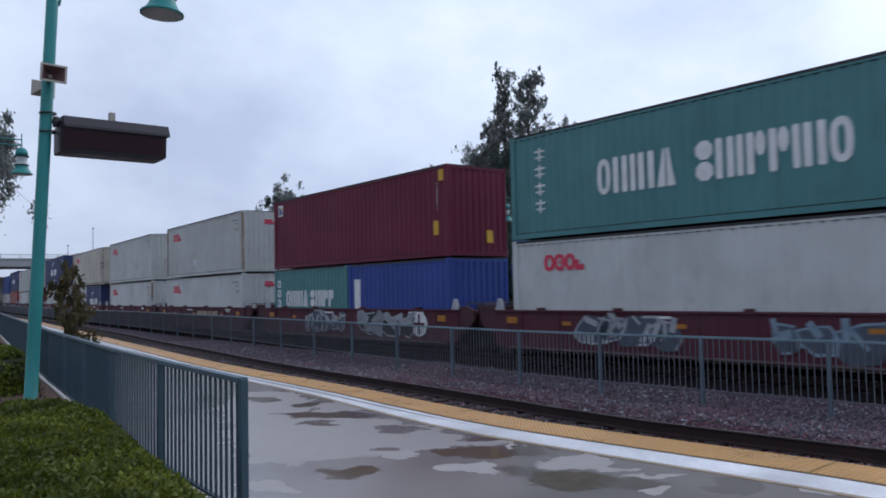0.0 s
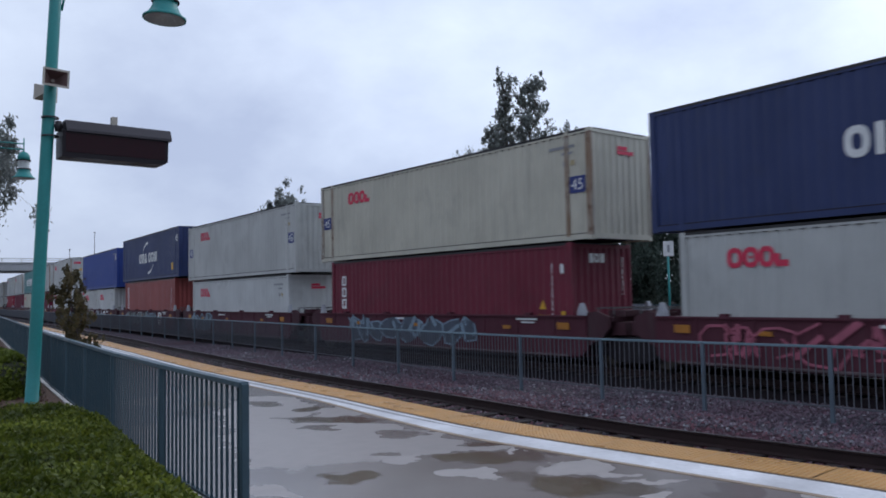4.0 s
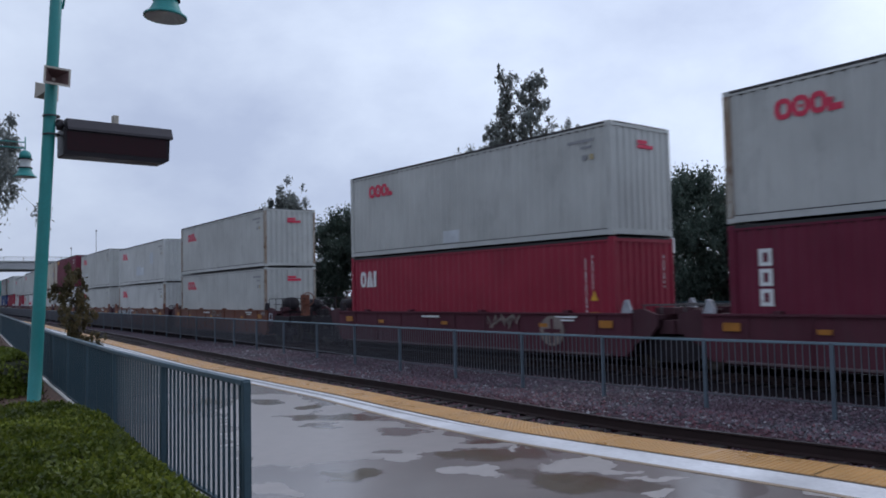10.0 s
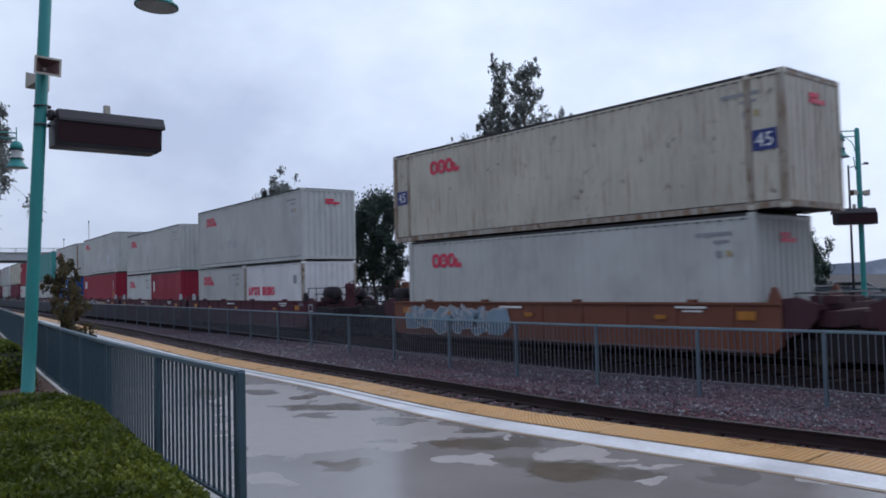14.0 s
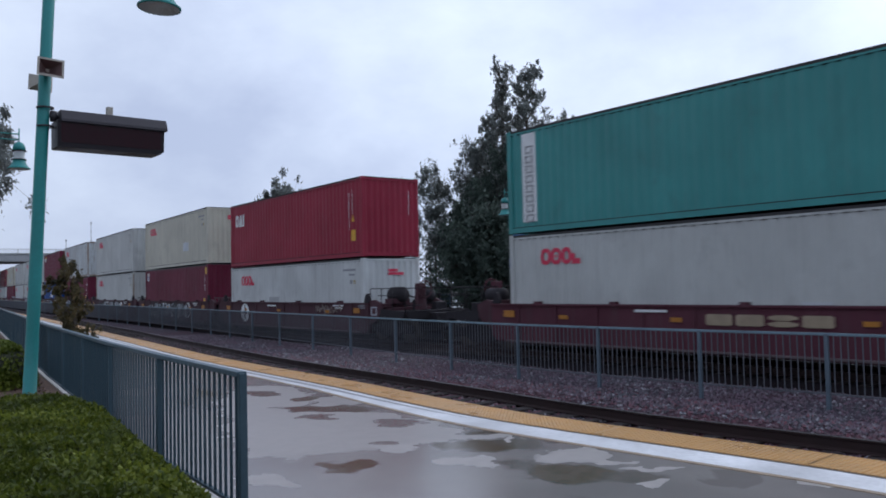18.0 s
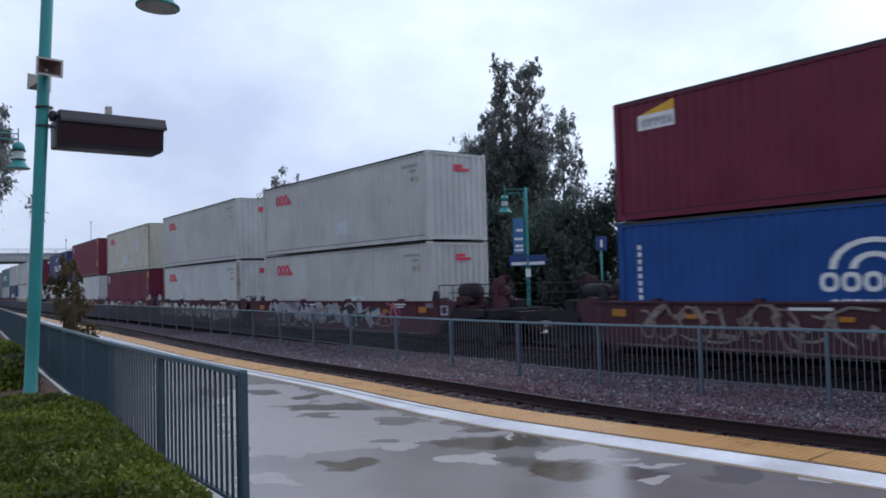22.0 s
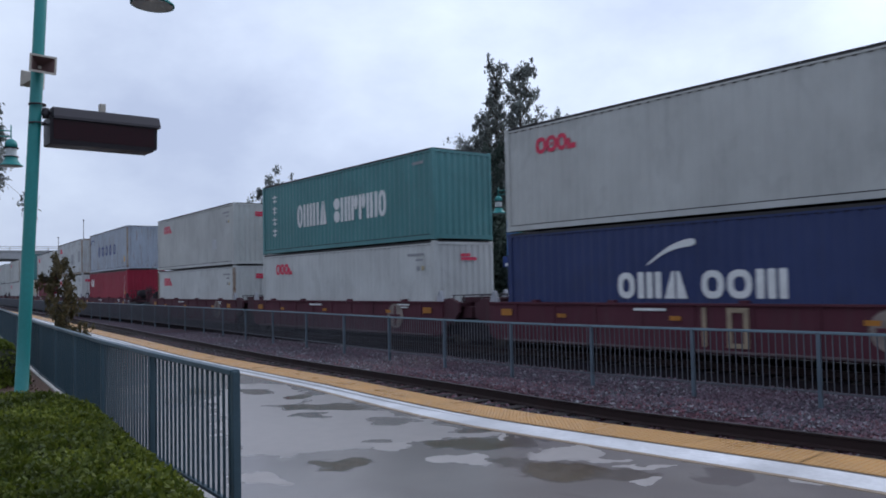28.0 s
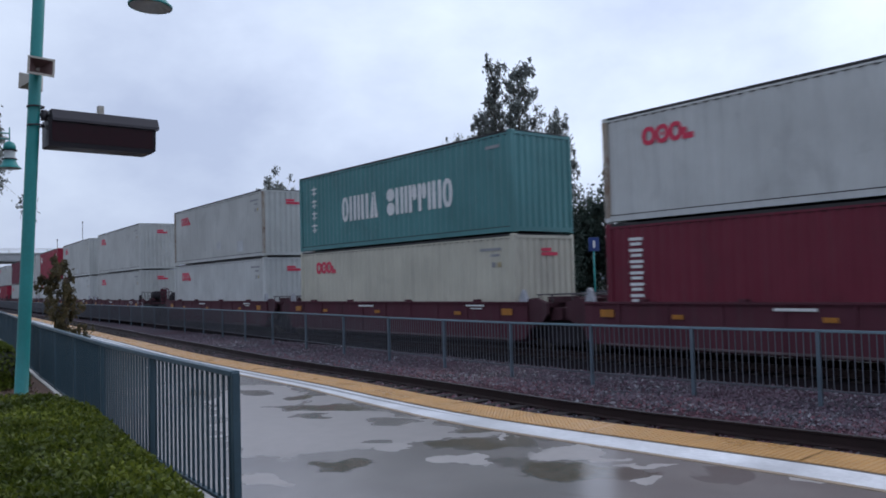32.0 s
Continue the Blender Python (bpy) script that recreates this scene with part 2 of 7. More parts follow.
GREY_METAL = plain("grey_powder_coated_metal", (0.046, 0.040, 0.048), 0.5, 0.1, 0.12)
SIGN_DARK = plain("dark_sign_housing", (0.017, 0.013, 0.017), 0.45, 0.0, 0.1)
SIGN_SCREEN = plain("unlit_red_led_screen", (0.022, 0.002, 0.006), 0.45, 0.0, 0.2, 8.0)
for m in (SIGN_DARK, SIGN_SCREEN):
    m.node_tree.nodes["Principled BSDF"].inputs["Specular IOR Level"].default_value = 0.22
BEIGE_PLASTIC = plain("beige_speaker_plastic", (0.48, 0.44, 0.38), 0.6, 0.0, 0.1)
HORN_THROAT = plain("brown_horn_throat", (0.20, 0.125, 0.12), 0.6)
LAMP_GLASS = plain("ribbed_lamp_glass", (0.55, 0.60, 0.60), 0.25)
BARK = plain("grey_brown_bark", (0.085, 0.07, 0.058), 0.9, 0.0, 0.3, 3.0, 20.0, 0.6, 0.02)
BANNER_BLUE = plain("blue_station_banner", (0.045, 0.16, 0.34), 0.6)
SIGN_BLUE = plain("dark_blue_sign_face", (0.02, 0.05, 0.20), 0.5)
SIGN_WHITE = plain("white_sign_face", (0.75, 0.76, 0.76), 0.5)
BRIDGE = plain("pale_bridge_concrete", (0.42, 0.43, 0.44), 0.8, 0.0, 0.1, 0.2, 4.0, shift=False)
ROOF_DARK = plain("dark_container_roof", (0.040, 0.040, 0.042), 0.8, 0.0, 0.35, 2.0)
CAR_SHELL = plain("parked_car_paint", (0.05, 0.055, 0.07), 0.85, 0.0)


def leafy(name, rgb, alt, back=0.35):
    """Foliage: colour differs from leaf to leaf."""
    m, n, l = nodes_of(name)
    p = n["Principled BSDF"]
    g = n.new("ShaderNodeNewGeometry")
    r = g.outputs["Random Per Island"]
    c = mixer(n, l, r, rgb, alt)
    c = mixer(n, l, ramp(n, l, noise_of(n, l, coords(n, l), 1.1), 0.35, 0.7), c, [q * 0.6 for q in rgb])
    l.new(c, p.inputs["Base Color"])
    p.inputs["Roughness"].default_value = 0.5
    p.inputs["Specular IOR Level"].default_value = 0.3
    t = n.new("ShaderNodeBsdfTranslucent")
    l.new(c, t.inputs["Color"])
    x = n.new("ShaderNodeMixShader")
    x.inputs["Fac"].default_value = back
    l.new(p.outputs["BSDF"], x.inputs[1])
    l.new(t.outputs["BSDF"], x.inputs[2])
    l.new(x.outputs["Shader"], n["Material Output"].inputs["Surface"])
    return m


HEDGE_LEAF = leafy("clipped_hedge_leaves", (0.052, 0.082, 0.009), (0.255, 0.290, 0.040))
BUSH_LEAF = leafy("yellow_green_bush_leaves", (0.085, 0.125, 0.016), (0.290, 0.345, 0.055))
HEDGE_CORE = plain("dark_hedge_core", (0.022, 0.026, 0.012), 0.9, 0.0, 0.4, 6.0)
GUM_LEAF = leafy("grey_green_gum_leaves", (0.19, 0.215, 0.21), (0.37, 0.395, 0.37), 0.6)
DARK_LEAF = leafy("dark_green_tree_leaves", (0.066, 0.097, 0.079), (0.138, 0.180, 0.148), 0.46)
OLIVE_LEAF = leafy("olive_bronze_leaves", (0.100, 0.092, 0.044), (0.220, 0.155, 0.074))
DEAD_LEAF = leafy("wet_mulch_chips", (0.10, 0.060, 0.042), (0.26, 0.17, 0.125), 0.0)


def stony(name, a, b, c, scale, gloss=0.15):
    """Crushed stone: colour by cell, relief by cell edge."""
    m, n, l = nodes_of(name)
    p = n["Principled BSDF"]
    v = coords(n, l)
    cell = n.new("ShaderNodeTexVoronoi")
    cell.inputs["Scale"].default_value = scale
    l.new(v, cell.inputs["Vector"])
    s = n.new("ShaderNodeSeparateColor")
    l.new(cell.outputs["Color"], s.inputs["Color"])
    col = mixer(n, l, s.outputs["Red"], a, b)
    col = mixer(n, l, ramp(n, l, noise_of(n, l, v, 0.35, 4.0), 0.45, 0.62, 0.0, 0.75), col, c)
    col = mixer(n, l, ramp(n, l, cell.outputs["Distance"], 0.25, 0.75, 0.0, 0.75), col, (0.02, 0.02, 0.022))
    l.new(col, p.inputs["Base Color"])
    p.inputs["Roughness"].default_value = 0.8
    p.inputs["Specular IOR Level"].default_value = gloss
    bumped(n, l, cell.outputs["Distance"], -0.9, 0.03)
    return m


BALLAST = stony("crushed_grey_ballast", (0.060, 0.044, 0.060), (0.136, 0.100, 0.134), (0.114, 0.042, 0.058), 22.0)
RED_BALLAST = stony("rust_red_and_grey_ballast", (0.052, 0.028, 0.040), (0.125, 0.058, 0.078), (0.115, 0.032, 0.047), 22.0)
# near-black and dull: the shade under the train is put into this colour
SHADE_BALLAST = stony("shade_black_ballast", (0.009, 0.006, 0.008), (0.020, 0.013, 0.017), (0.014, 0.007, 0.008), 22.0, 0.03)
EARTH = stony("dark_gravelly_earth", (0.060, 0.055, 0.056), (0.105, 0.095, 0.095), (0.075, 0.065, 0.062), 14.0)


def stone_mat(name, cool, warm):
    m, n, l = nodes_of(name)
    p = n["Principled BSDF"]
    g = n.new("ShaderNodeNewGeometry")
    r = n.new("ShaderNodeValToRGB")
    e = r.color_ramp.elements
    e[0].position, e[0].color = 0.0, (0.022, 0.022, 0.030, 1)
    e[1].position, e[1].color = 1.0, (0.34, 0.34, 0.36, 1)
    for pos, col in ((0.35, (0.060, 0.058, 0.074, 1)), (0.6, cool), (0.88, (0.100, 0.097, 0.120, 1))):
        q = e.new(pos)
        q.color = col
    l.new(g.outputs["Random Per Island"], r.inputs["Fac"])
    c = mixer(n, l, ramp(n, l, noise_of(n, l, coords(n, l), 0.5), 0.38, 0.62, 0.0, 0.6), r.outputs["Color"], warm)
    l.new(c, p.inputs["Base Color"])
    p.inputs["Roughness"].default_value = 0.45
    return m


STONE = stone_mat("blue_grey_ballast_stone", (0.138, 0.074, 0.106, 1), (0.120, 0.061, 0.088))
RED_STONE = stone_mat("rust_red_ballast_stone", (0.175, 0.044, 0.062, 1), (0.142, 0.039, 0.056))


def wet_concrete(spots):
    """Rain-wet platform concrete. spots: (x, y, half length, half width, turn, wetness) of patches with a shape of their own."""
    m, n, l = nodes_of("rain_wet_platform_concrete")
    p = n["Principled BSDF"]
    v = coords(n, l)
    w = n.new("ShaderNodeTexNoise")
    w.inputs["Scale"].default_value, w.inputs["Detail"].default_value = 2.4, 6.0
    l.new(v, w.inputs["Vector"])
    off = n.new("ShaderNodeVectorMath")
    off.operation = "MULTIPLY_ADD"
    off.inputs[1].default_value, off.inputs[2].default_value = (0.85, 0.85, 0), (-0.425, -0.425, 0)
    l.new(w.outputs["Color"], off.inputs[0])
    add = n.new("ShaderNodeVectorMath")
    l.new(v, add.inputs[0])
    l.new(off.outputs["Vector"], add.inputs[1])
    wet = ramp(n, l, noise_of(n, l, v, 0.42, 3.0, 0.5, 0.6), 0.38, 0.62, 0.52, 0.66)
    patchy = noise_of(n, l, v, 0.75, 3.0, 0.45, 1.4)
    for lo, hi, level in ((0.69, 0.72, 0.30), (0.32, 0.29, 0.70)):
        mx = n.new("ShaderNodeMix")
        l.new(ramp(n, l, patchy, lo, hi), mx.inputs["Factor"])
        l.new(wet, mx.inputs["A"])
        mx.inputs["B"].default_value = level
        wet = mx.outputs["Result"]
    for x, y, a, b, turn, level in spots:
        mp = n.new("ShaderNodeMapping")
        mp.vector_type = "TEXTURE"
        mp.inputs["Location"].default_value, mp.inputs["Rotation"].default_value = (x, y, 0), (0, 0, radians(turn))
        mp.inputs["Scale"].default_value = (a, b, 1e3)
        l.new(add.outputs["Vector"], mp.inputs["Vector"])
        ln = n.new("ShaderNodeVectorMath")
        ln.operation = "LENGTH"
        l.new(mp.outputs["Vector"], ln.inputs[0])
        f = ramp(n, l, ln.outputs["Value"], 0.94 if level < 0.5 else 0.72, 1.04 if level < 0.5 else 1.12, 1.0, 0.0)
        mx = n.new("ShaderNodeMix")
        l.new(f, mx.inputs["Factor"])
        l.new(wet, mx.inputs["A"])
        mx.inputs["B"].default_value = level
        wet = mx.outputs["Result"]
    fine = noise_of(n, l, v, 70.0, 3.0)
    c = mixer(n, l, wet, (0.455, 0.412, 0.392), (0.070, 0.047, 0.038))
    # soaked spots are brown with dirt, and less shiny than the film of water
    soaked = ramp(n, l, wet, 0.70, 0.90)
    c = mixer(n, l, soaked, c, (0.118, 0.086, 0.056))
    l.new(ramp(n, l, soaked, 0.0, 1.0, 0.5, 0.14), p.inputs["Specular IOR Level"])
    c = mixer(n, l, ramp(n, l, noise_of(n, l, v, 5.0, 6.0), 0.4, 0.75, 0.0, 0.3), c, (0.20, 0.185, 0.175))
    c = mixer(n, l, ramp(n, l, fine, 0.35, 0.8, 0.0, 0.25), c, (0.10, 0.10, 0.10))
    l.new(c, p.inputs["Base Color"])
    l.new(ramp(n, l, wet, 0.08, 0.9, 0.42, 0.10), p.inputs["Roughness"])
    bumped(n, l, fine, 0.10, 0.003)
    return m


# ---- the line of the tracks ----
# heading of the main track, degrees to the right of +y, along its length in metres
HEAD_S = (-40.0, 0.0, 12.0, 25.0, 40.0, 60.0, 90.0, 130.0, 260.0)
HEAD_A = (13.924, 13.924, 9.988, 12.940, 15.434, 15.925, 17.089, 17.289, 17.330)
TRACK_X = 15.853
_step = 0.25
_s = np.arange(-40.0, 260.01, _step)
_h = np.radians(np.interp(_s, HEAD_S, HEAD_A))
_x = np.concatenate([[0], np.cumsum((np.sin(_h[1:]) + np.sin(_h[:-1])) / 2 * _step)])
_y = np.concatenate([[0], np.cumsum((np.cos(_h[1:]) + np.cos(_h[:-1])) / 2 * _step)])
_x += TRACK_X - np.interp(0, _s, _x)
_y -= np.interp(0, _s, _y)


def heading(s):
    return float(np.interp(s, _s, _h))


def along(s, lat=0.0):
    """A place s metres along the train's near side, lat metres from it towards the platform."""
    e = 0.0
    if s < _s[0]:
        e, s = s - _s[0], _s[0]
    elif s > _s[-1]:
        e, s = s - _s[-1], _s[-1]
    a = heading(s)
    x, y = float(np.interp(s, _s, _x)) + e * math.sin(a), float(np.interp(s, _s, _y)) + e * math.cos(a)
    return Vector((x - lat * math.cos(a), y + lat * math.sin(a), 0))


EDGE_S = (-40, -2, 0, 1, 2, 3, 4, 5, 6, 7, 8, 9, 10.5, 13, 16.5, 24, 38, 60, 100, 260)
EDGE_L = (7.55, 7.7, 7.83, 7.95, 8.07, 8.18, 8.26, 8.28, 8.22, 8.15, 8.05, 7.95, 7.85, 7.67, 7.36, 6.5, 5.35, 4.4, 3.9, 3.9)
FENCE_S = (-40, 0, 3, 6, 9, 13, 20, 33, 48, 260)
FENCE_L = (2.8, 2.9, 3.05, 3.35, 3.5, 3.1, 2.15, 1.1, 0.6, 0.6)


def edge(s):
    return float(np.interp(s, EDGE_S, EDGE_L))


def fence_lat(s):
    return float(np.interp(s, FENCE_S, FENCE_L))


# ---- builders ----
def thing(name, label, category, group="", kind="", at=None):
    ob = new(name)
    ob.empty_display_size = 0.2
    if at is not None:
        ob.matrix_basis = at
    return tagged(ob, label, category, group, kind)


def mesh_of(name, bm, material):
    me = bpy.data.meshes.new(name)
    bm.to_mesh(me)
    bm.free()
    if material:
        me.materials.append(material)
    return me


def put(name, me, parent, m=None, material=None, label=""):
    """Links a mesh as one object under parent; a material given here is the object's own."""
    ob = new(name, me)
    ob.parent = parent
    if m is not None:
        ob.matrix_basis = m
    if material:
        if not me.materials:
            me.materials.append(None)
        ob.material_slots[0].link = "OBJECT"
        ob.material_slots[0].material = material
    if label:
        ob["label"] = label
    return ob


def part(name, bm, material, parent, label="", m=None):
    return put(name, mesh_of(name, bm, material), parent, m, None, label)


def box(bm, x0, x1, y0, y1, z0, z1):
    v = [bm.verts.new((x, y, z)) for z in (z0, z1) for y in (y0, y1) for x in (x0, x1)]
    for q in ((0, 2, 3, 1), (4, 5, 7, 6), (0, 1, 5, 4), (2, 6, 7, 3), (0, 4, 6, 2), (1, 3, 7, 5)):
        bm.faces.new([v[i] for i in q])
    return bm


def boxes(*bs, bevel=0.0):
    bm = bmesh.new()
    for b in bs:
        box(bm, *b)
    if bevel:
        bmesh.ops.bevel(bm, geom=bm.edges[:], offset=bevel, segments=1, affect="EDGES")
    return bm


def tube(bm, a, b, r0, r1, n=10, caps=True):
    """A tapered round bar from a to b."""
    a, b = Vector(a), Vector(b)
    q = (b - a).to_track_quat("Z", "Y")
    rings = []
    for c, r in ((a, r0), (b, r1)):
        rings.append([bm.verts.new(c + q @ Vector((r * math.cos(2 * math.pi * i / n), r * math.sin(2 * math.pi * i / n), 0))) for i in range(n)])
    for i in range(n):
        f = bm.faces.new((rings[0][i], rings[0][(i + 1) % n], rings[1][(i + 1) % n], rings[1][i]))
        f.smooth = True
    if caps:
        bm.faces.new(rings[0][::-1])
        bm.faces.new(rings[1])
    return bm


def lathe(bm, profile, n=20, centre=(0, 0)):
    """Turns (radius, z) pairs about the upright axis."""
    rings = [[bm.verts.new((centre[0] + r * math.cos(2 * math.pi * i / n), centre[1] + r * math.sin(2 * math.pi * i / n), z)) for i in range(n)] for r, z in profile]
    for a, b in zip(rings, rings[1:]):
        for i in range(n):
            f = bm.faces.new((a[i], a[(i + 1) % n], b[(i + 1) % n], b[i]))
            f.smooth = True
    return bm


def prism(bm, outline, x0, x1, axis="x"):
    """Extrudes a flat outline of (u, v) from x0 to x1 along an axis."""
    def at(w, u, v):
        return {"x": (w, u, v), "y": (u, w, v), "z": (u, v, w)}[axis]
    a = [bm.verts.new(at(x0, u, v)) for u, v in outline]
    b = [bm.verts.new(at(x1, u, v)) for u, v in outline]
    k = len(outline)
    bm.faces.new(a[::-1])
    bm.faces.new(b)
    for i in range(k):
        bm.faces.new((a[i], a[(i + 1) % k], b[(i + 1) % k], b[i]))
    bmesh.ops.recalc_face_normals(bm, faces=bm.faces[:])
    return bm


def ribbon(s0, s1, step, inner, outer, z0, z1):
    """A band along the line between two offsets (functions of s), its top at z1 and its sides down to z0."""
    bm = bmesh.new()
    rows = []
    s = s0
    stops = []
    while s < s1:
        stops.append(s)
        s += step if s < 70 else step * 6
    stops.append(s1)
    for s in stops:
        a, b = along(s, inner(s)), along(s, outer(s))
        rows.append([bm.verts.new((a.x, a.y, z0)), bm.verts.new((a.x, a.y, z1)), bm.verts.new((b.x, b.y, z1)), bm.verts.new((b.x, b.y, z0))])
    for p, q in zip(rows, rows[1:]):
        for i in range(3):
            bm.faces.new((p[i], p[i + 1], q[i + 1], q[i]))
    for r in (rows[0], rows[-1]):
        bm.faces.new(r)
    bmesh.ops.recalc_face_normals(bm, faces=bm.faces[:])
    return bm


# ---- ground, platform, tracks ----
RAIL_Z = -0.20
ground = part("ground", boxes((-1500, 1500, -1500, 1500, -0.9, -0.62)), EARTH, None)
tagged(ground, "dark gravelly earth reaching to the horizon", "ground", kind="structure")

ballast = part("ballast", ribbon(-40, 260, 1.0, lambda s: -9.0, lambda s: 4.1, -0.75, -0.40), BALLAST, None)
tagged(ballast, "wet blue-grey crushed-stone ballast round the main track", "ballast", kind="structure")
ballast = part("ballast", ribbon(-40, 260, 1.0, lambda s: 4.1, lambda s: edge(s) - 0.02, -0.75, -0.402), RED_BALLAST, None)
tagged(ballast, "wet grey and rust-red ballast round the platform track", "ballast", kind="structure")
def shade_lat(s):
    """How far the stone painted black as shade reaches from the train's side towards the fence."""
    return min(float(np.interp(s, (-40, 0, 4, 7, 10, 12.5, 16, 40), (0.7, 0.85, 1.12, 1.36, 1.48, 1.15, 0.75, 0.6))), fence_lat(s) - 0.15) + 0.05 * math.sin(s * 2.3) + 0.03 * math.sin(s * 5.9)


# a band of ballast coloured as the train's shade
shade_bed = part("oily_track_bed", ribbon(-40, 260, 1.0, lambda s: -2.9, shade_lat, -0.5, -0.388), SHADE_BALLAST, None)
tagged(shade_bed, "ballast painted black for the shade under the passing train", "ballast", kind="structure")
far_ground = part("ground_beyond", ribbon(-40, 260, 2.0, lambda s: -60.0, lambda s: -9.0, -0.75, -0.30), EARTH, None)
tagged(far_ground, "dull brown ground beyond the tracks", "ground", kind="structure")

# damp film, puddles and dry islands: place, half length, half width, turn, wetness
FILM = [
    (6.62, 7.40, 1.56, 1.18, 77, 0.24),
    (6.86, 6.69, 0.99, 0.71, 57, 0.26),
    (6.50, 8.32, 2.31, 0.63, 54, 0.25),
    (7.30, 5.70, 0.49, 0.44, 59, 0.28),
    (7.71, 10.14, 1.98, 0.67, 56, 0.28),
    (8.35, 9.07, 0.61, 0.46, 80, 0.30),
    (6.11, 7.21, 1.01, 0.75, 79, 0.24),
]
PUDDLES = [
    (5.30, 5.77, 0.30, 0.23, 103, 0.95),
    (7.35, 6.99, 0.39, 0.31, 66, 0.66),
    (6.35, 6.20, 0.26, 0.19, 58, 0.66),
    (7.64, 8.66, 0.76, 0.30, 118, 0.85),
    (8.12, 9.68, 0.33, 0.18, 59, 0.95),
    (8.21, 10.77, 0.42, 0.28, 84, 0.80),
    (7.47, 5.95, 0.23, 0.18, 113, 0.66),
    (6.76, 5.33, 0.45, 0.34, 115, 0.97),
    (6.34, 4.42, 0.31, 0.31, 31, 0.74),
    (7.07, 8.23, 0.28, 0.13, 117, 0.72),
    (6.26, 3.90, 0.42, 0.36, 130, 0.96),
    (7.10, 5.01, 0.42, 0.30, 36, 0.80),
    (7.50, 5.66, 0.34, 0.20, 125, 0.84),
    (7.69, 11.78, 0.47, 0.19, 63, 0.90),
    (6.84, 11.00, 0.24, 0.15, 92, 0.75),
    (6.43, 3.37, 0.38, 0.20, 128, 0.78),
]
ISLANDS = [
    (6.18, 4.91, 0.25, 0.23, 66, 0.08),
    (6.93, 4.22, 0.39, 0.34, 133, 0.10),
    (6.78, 3.34, 0.24, 0.09, 126, 0.06),
    (6.36, 3.13, 0.13, 0.11, 161, 0.06),
    (6.17, 5.98, 0.25, 0.14, 119, 0.16),
    (7.63, 4.89, 0.07, 0.06, 24, 0.10),
    (6.83, 3.80, 0.17, 0.09, 127, 0.08),
    (7.18, 2.02, 0.28, 0.18, 141, 0.08),
    (4.47, 5.89, 0.33, 0.23, 104, 0.14),
    (7.36, 5.19, 0.16, 0.05, 35, 0.02),
]
platform = part("platform", ribbon(-40, 120, 1.0, lambda s: edge(s) + 0.02, lambda s: 13.5 if s > 3 else 22.0, -0.75, 0.0), wet_concrete(FILM + PUDDLES + ISLANDS), None)
tagged(platform, "rain-wet grey concrete station platform with puddles", "platform", kind="structure")
coping = part("platform_edge", ribbon(-40, 120, 1.0, lambda s: edge(s), lambda s: edge(s) + 0.02, -0.7, -0.01), CONCRETE_EDGE, None)
tagged(coping, "dark concrete face of the platform edge", "platform edge", kind="structure")
def stripe_lat(s):
    """The outer edge of the white stripe, which narrows along the platform."""
    return edge(s) + float(np.interp(s, (-40, 4, 9, 120), (1.11, 1.11, 1.00, 0.98)))


stripe = part("white_stripe", ribbon(-40, 120, 1.0, lambda s: edge(s) + 0.66, stripe_lat, 0.0, 0.005), WHITE_STRIPE, None)
tagged(stripe, "white painted safety stripe along the platform", "stripe", kind="structure")
for a, b, m, words in ((lambda s: edge(s) + 0.612, lambda s: edge(s) + 0.657, STRIPE_SEAM, "dirty seam beside the white stripe"), (lambda s: stripe_lat(s) + 0.002, lambda s: stripe_lat(s) + 0.07, STRIPE_EDGE, "thin tan border line of the white stripe"), (lambda s: edge(s) + 0.76, lambda s: edge(s) + 0.77 + float(np.interp(s, (4.6, 6.5, 11, 30), (0.0, 0.06, 0.10, 0.08))), STRIPE_WORN, "grey worn streak along the white stripe")):
    e = part("stripe_border", ribbon(-40 if m is not STRIPE_WORN else 4.6, 120, 1.0, a, b, -0.02, 0.0062), m, None)
    tagged(e, words, "stripe", kind="structure")


def tactile_mesh(length=1.2, width=0.605):
    bm = boxes((-width / 2, width / 2, -length / 2 + 0.002, length / 2 - 0.002, 0.0, 0.012))
    k = 0.0605
    for i in range(int(width / k)):
        for j in range(int(length / k)):
            x, y = -width / 2 + (i + 0.5) * k, -length / 2 + (j + 0.5) * k
            lo = [bm.verts.new((x + a * 0.016, y + b * 0.016, 0.012)) for a, b in ((-1, -1), (1, -1), (1, 1), (-1, 1))]
            hi = [bm.verts.new((x + a * 0.009, y + b * 0.009, 0.018)) for a, b in ((-1, -1), (1, -1), (1, 1), (-1, 1))]
            bm.faces.new(hi)
            for q in range(4):
                bm.faces.new((lo[q], lo[(q + 1) % 4], hi[(q + 1) % 4], hi[q]))
    return mesh_of("tactile_tile", bm, YELLOW_TILE)


strip = thing("tactile_strip", "yellow tactile warning strip along the platform edge", "tactile strip", kind="structure")
TACT = tactile_mesh()
s = -8.1
while s < 75.0:
    c, a = along(s + 0.6, edge(s + 0.6) + 0.305), along(s, edge(s) + 0.305)
    b = along(s + 1.2, edge(s + 1.2) + 0.305)
    put("tactile_tile", TACT, strip, pose(c.x, c.y, 0.0, 0, 0, -math.degrees(math.atan2(b.x - a.x, b.y - a.y))))
    s += 1.2 * (1 + 0.0 * s) / max(0.9, ((b - a).length / 1.2))
rest = part("tactile_band", ribbon(75, 120, 2.0, lambda s: edge(s), lambda s: edge(s) + 0.61, 0.0, 0.012), YELLOW_TILE, strip)
rest["kind"] = "stuff"


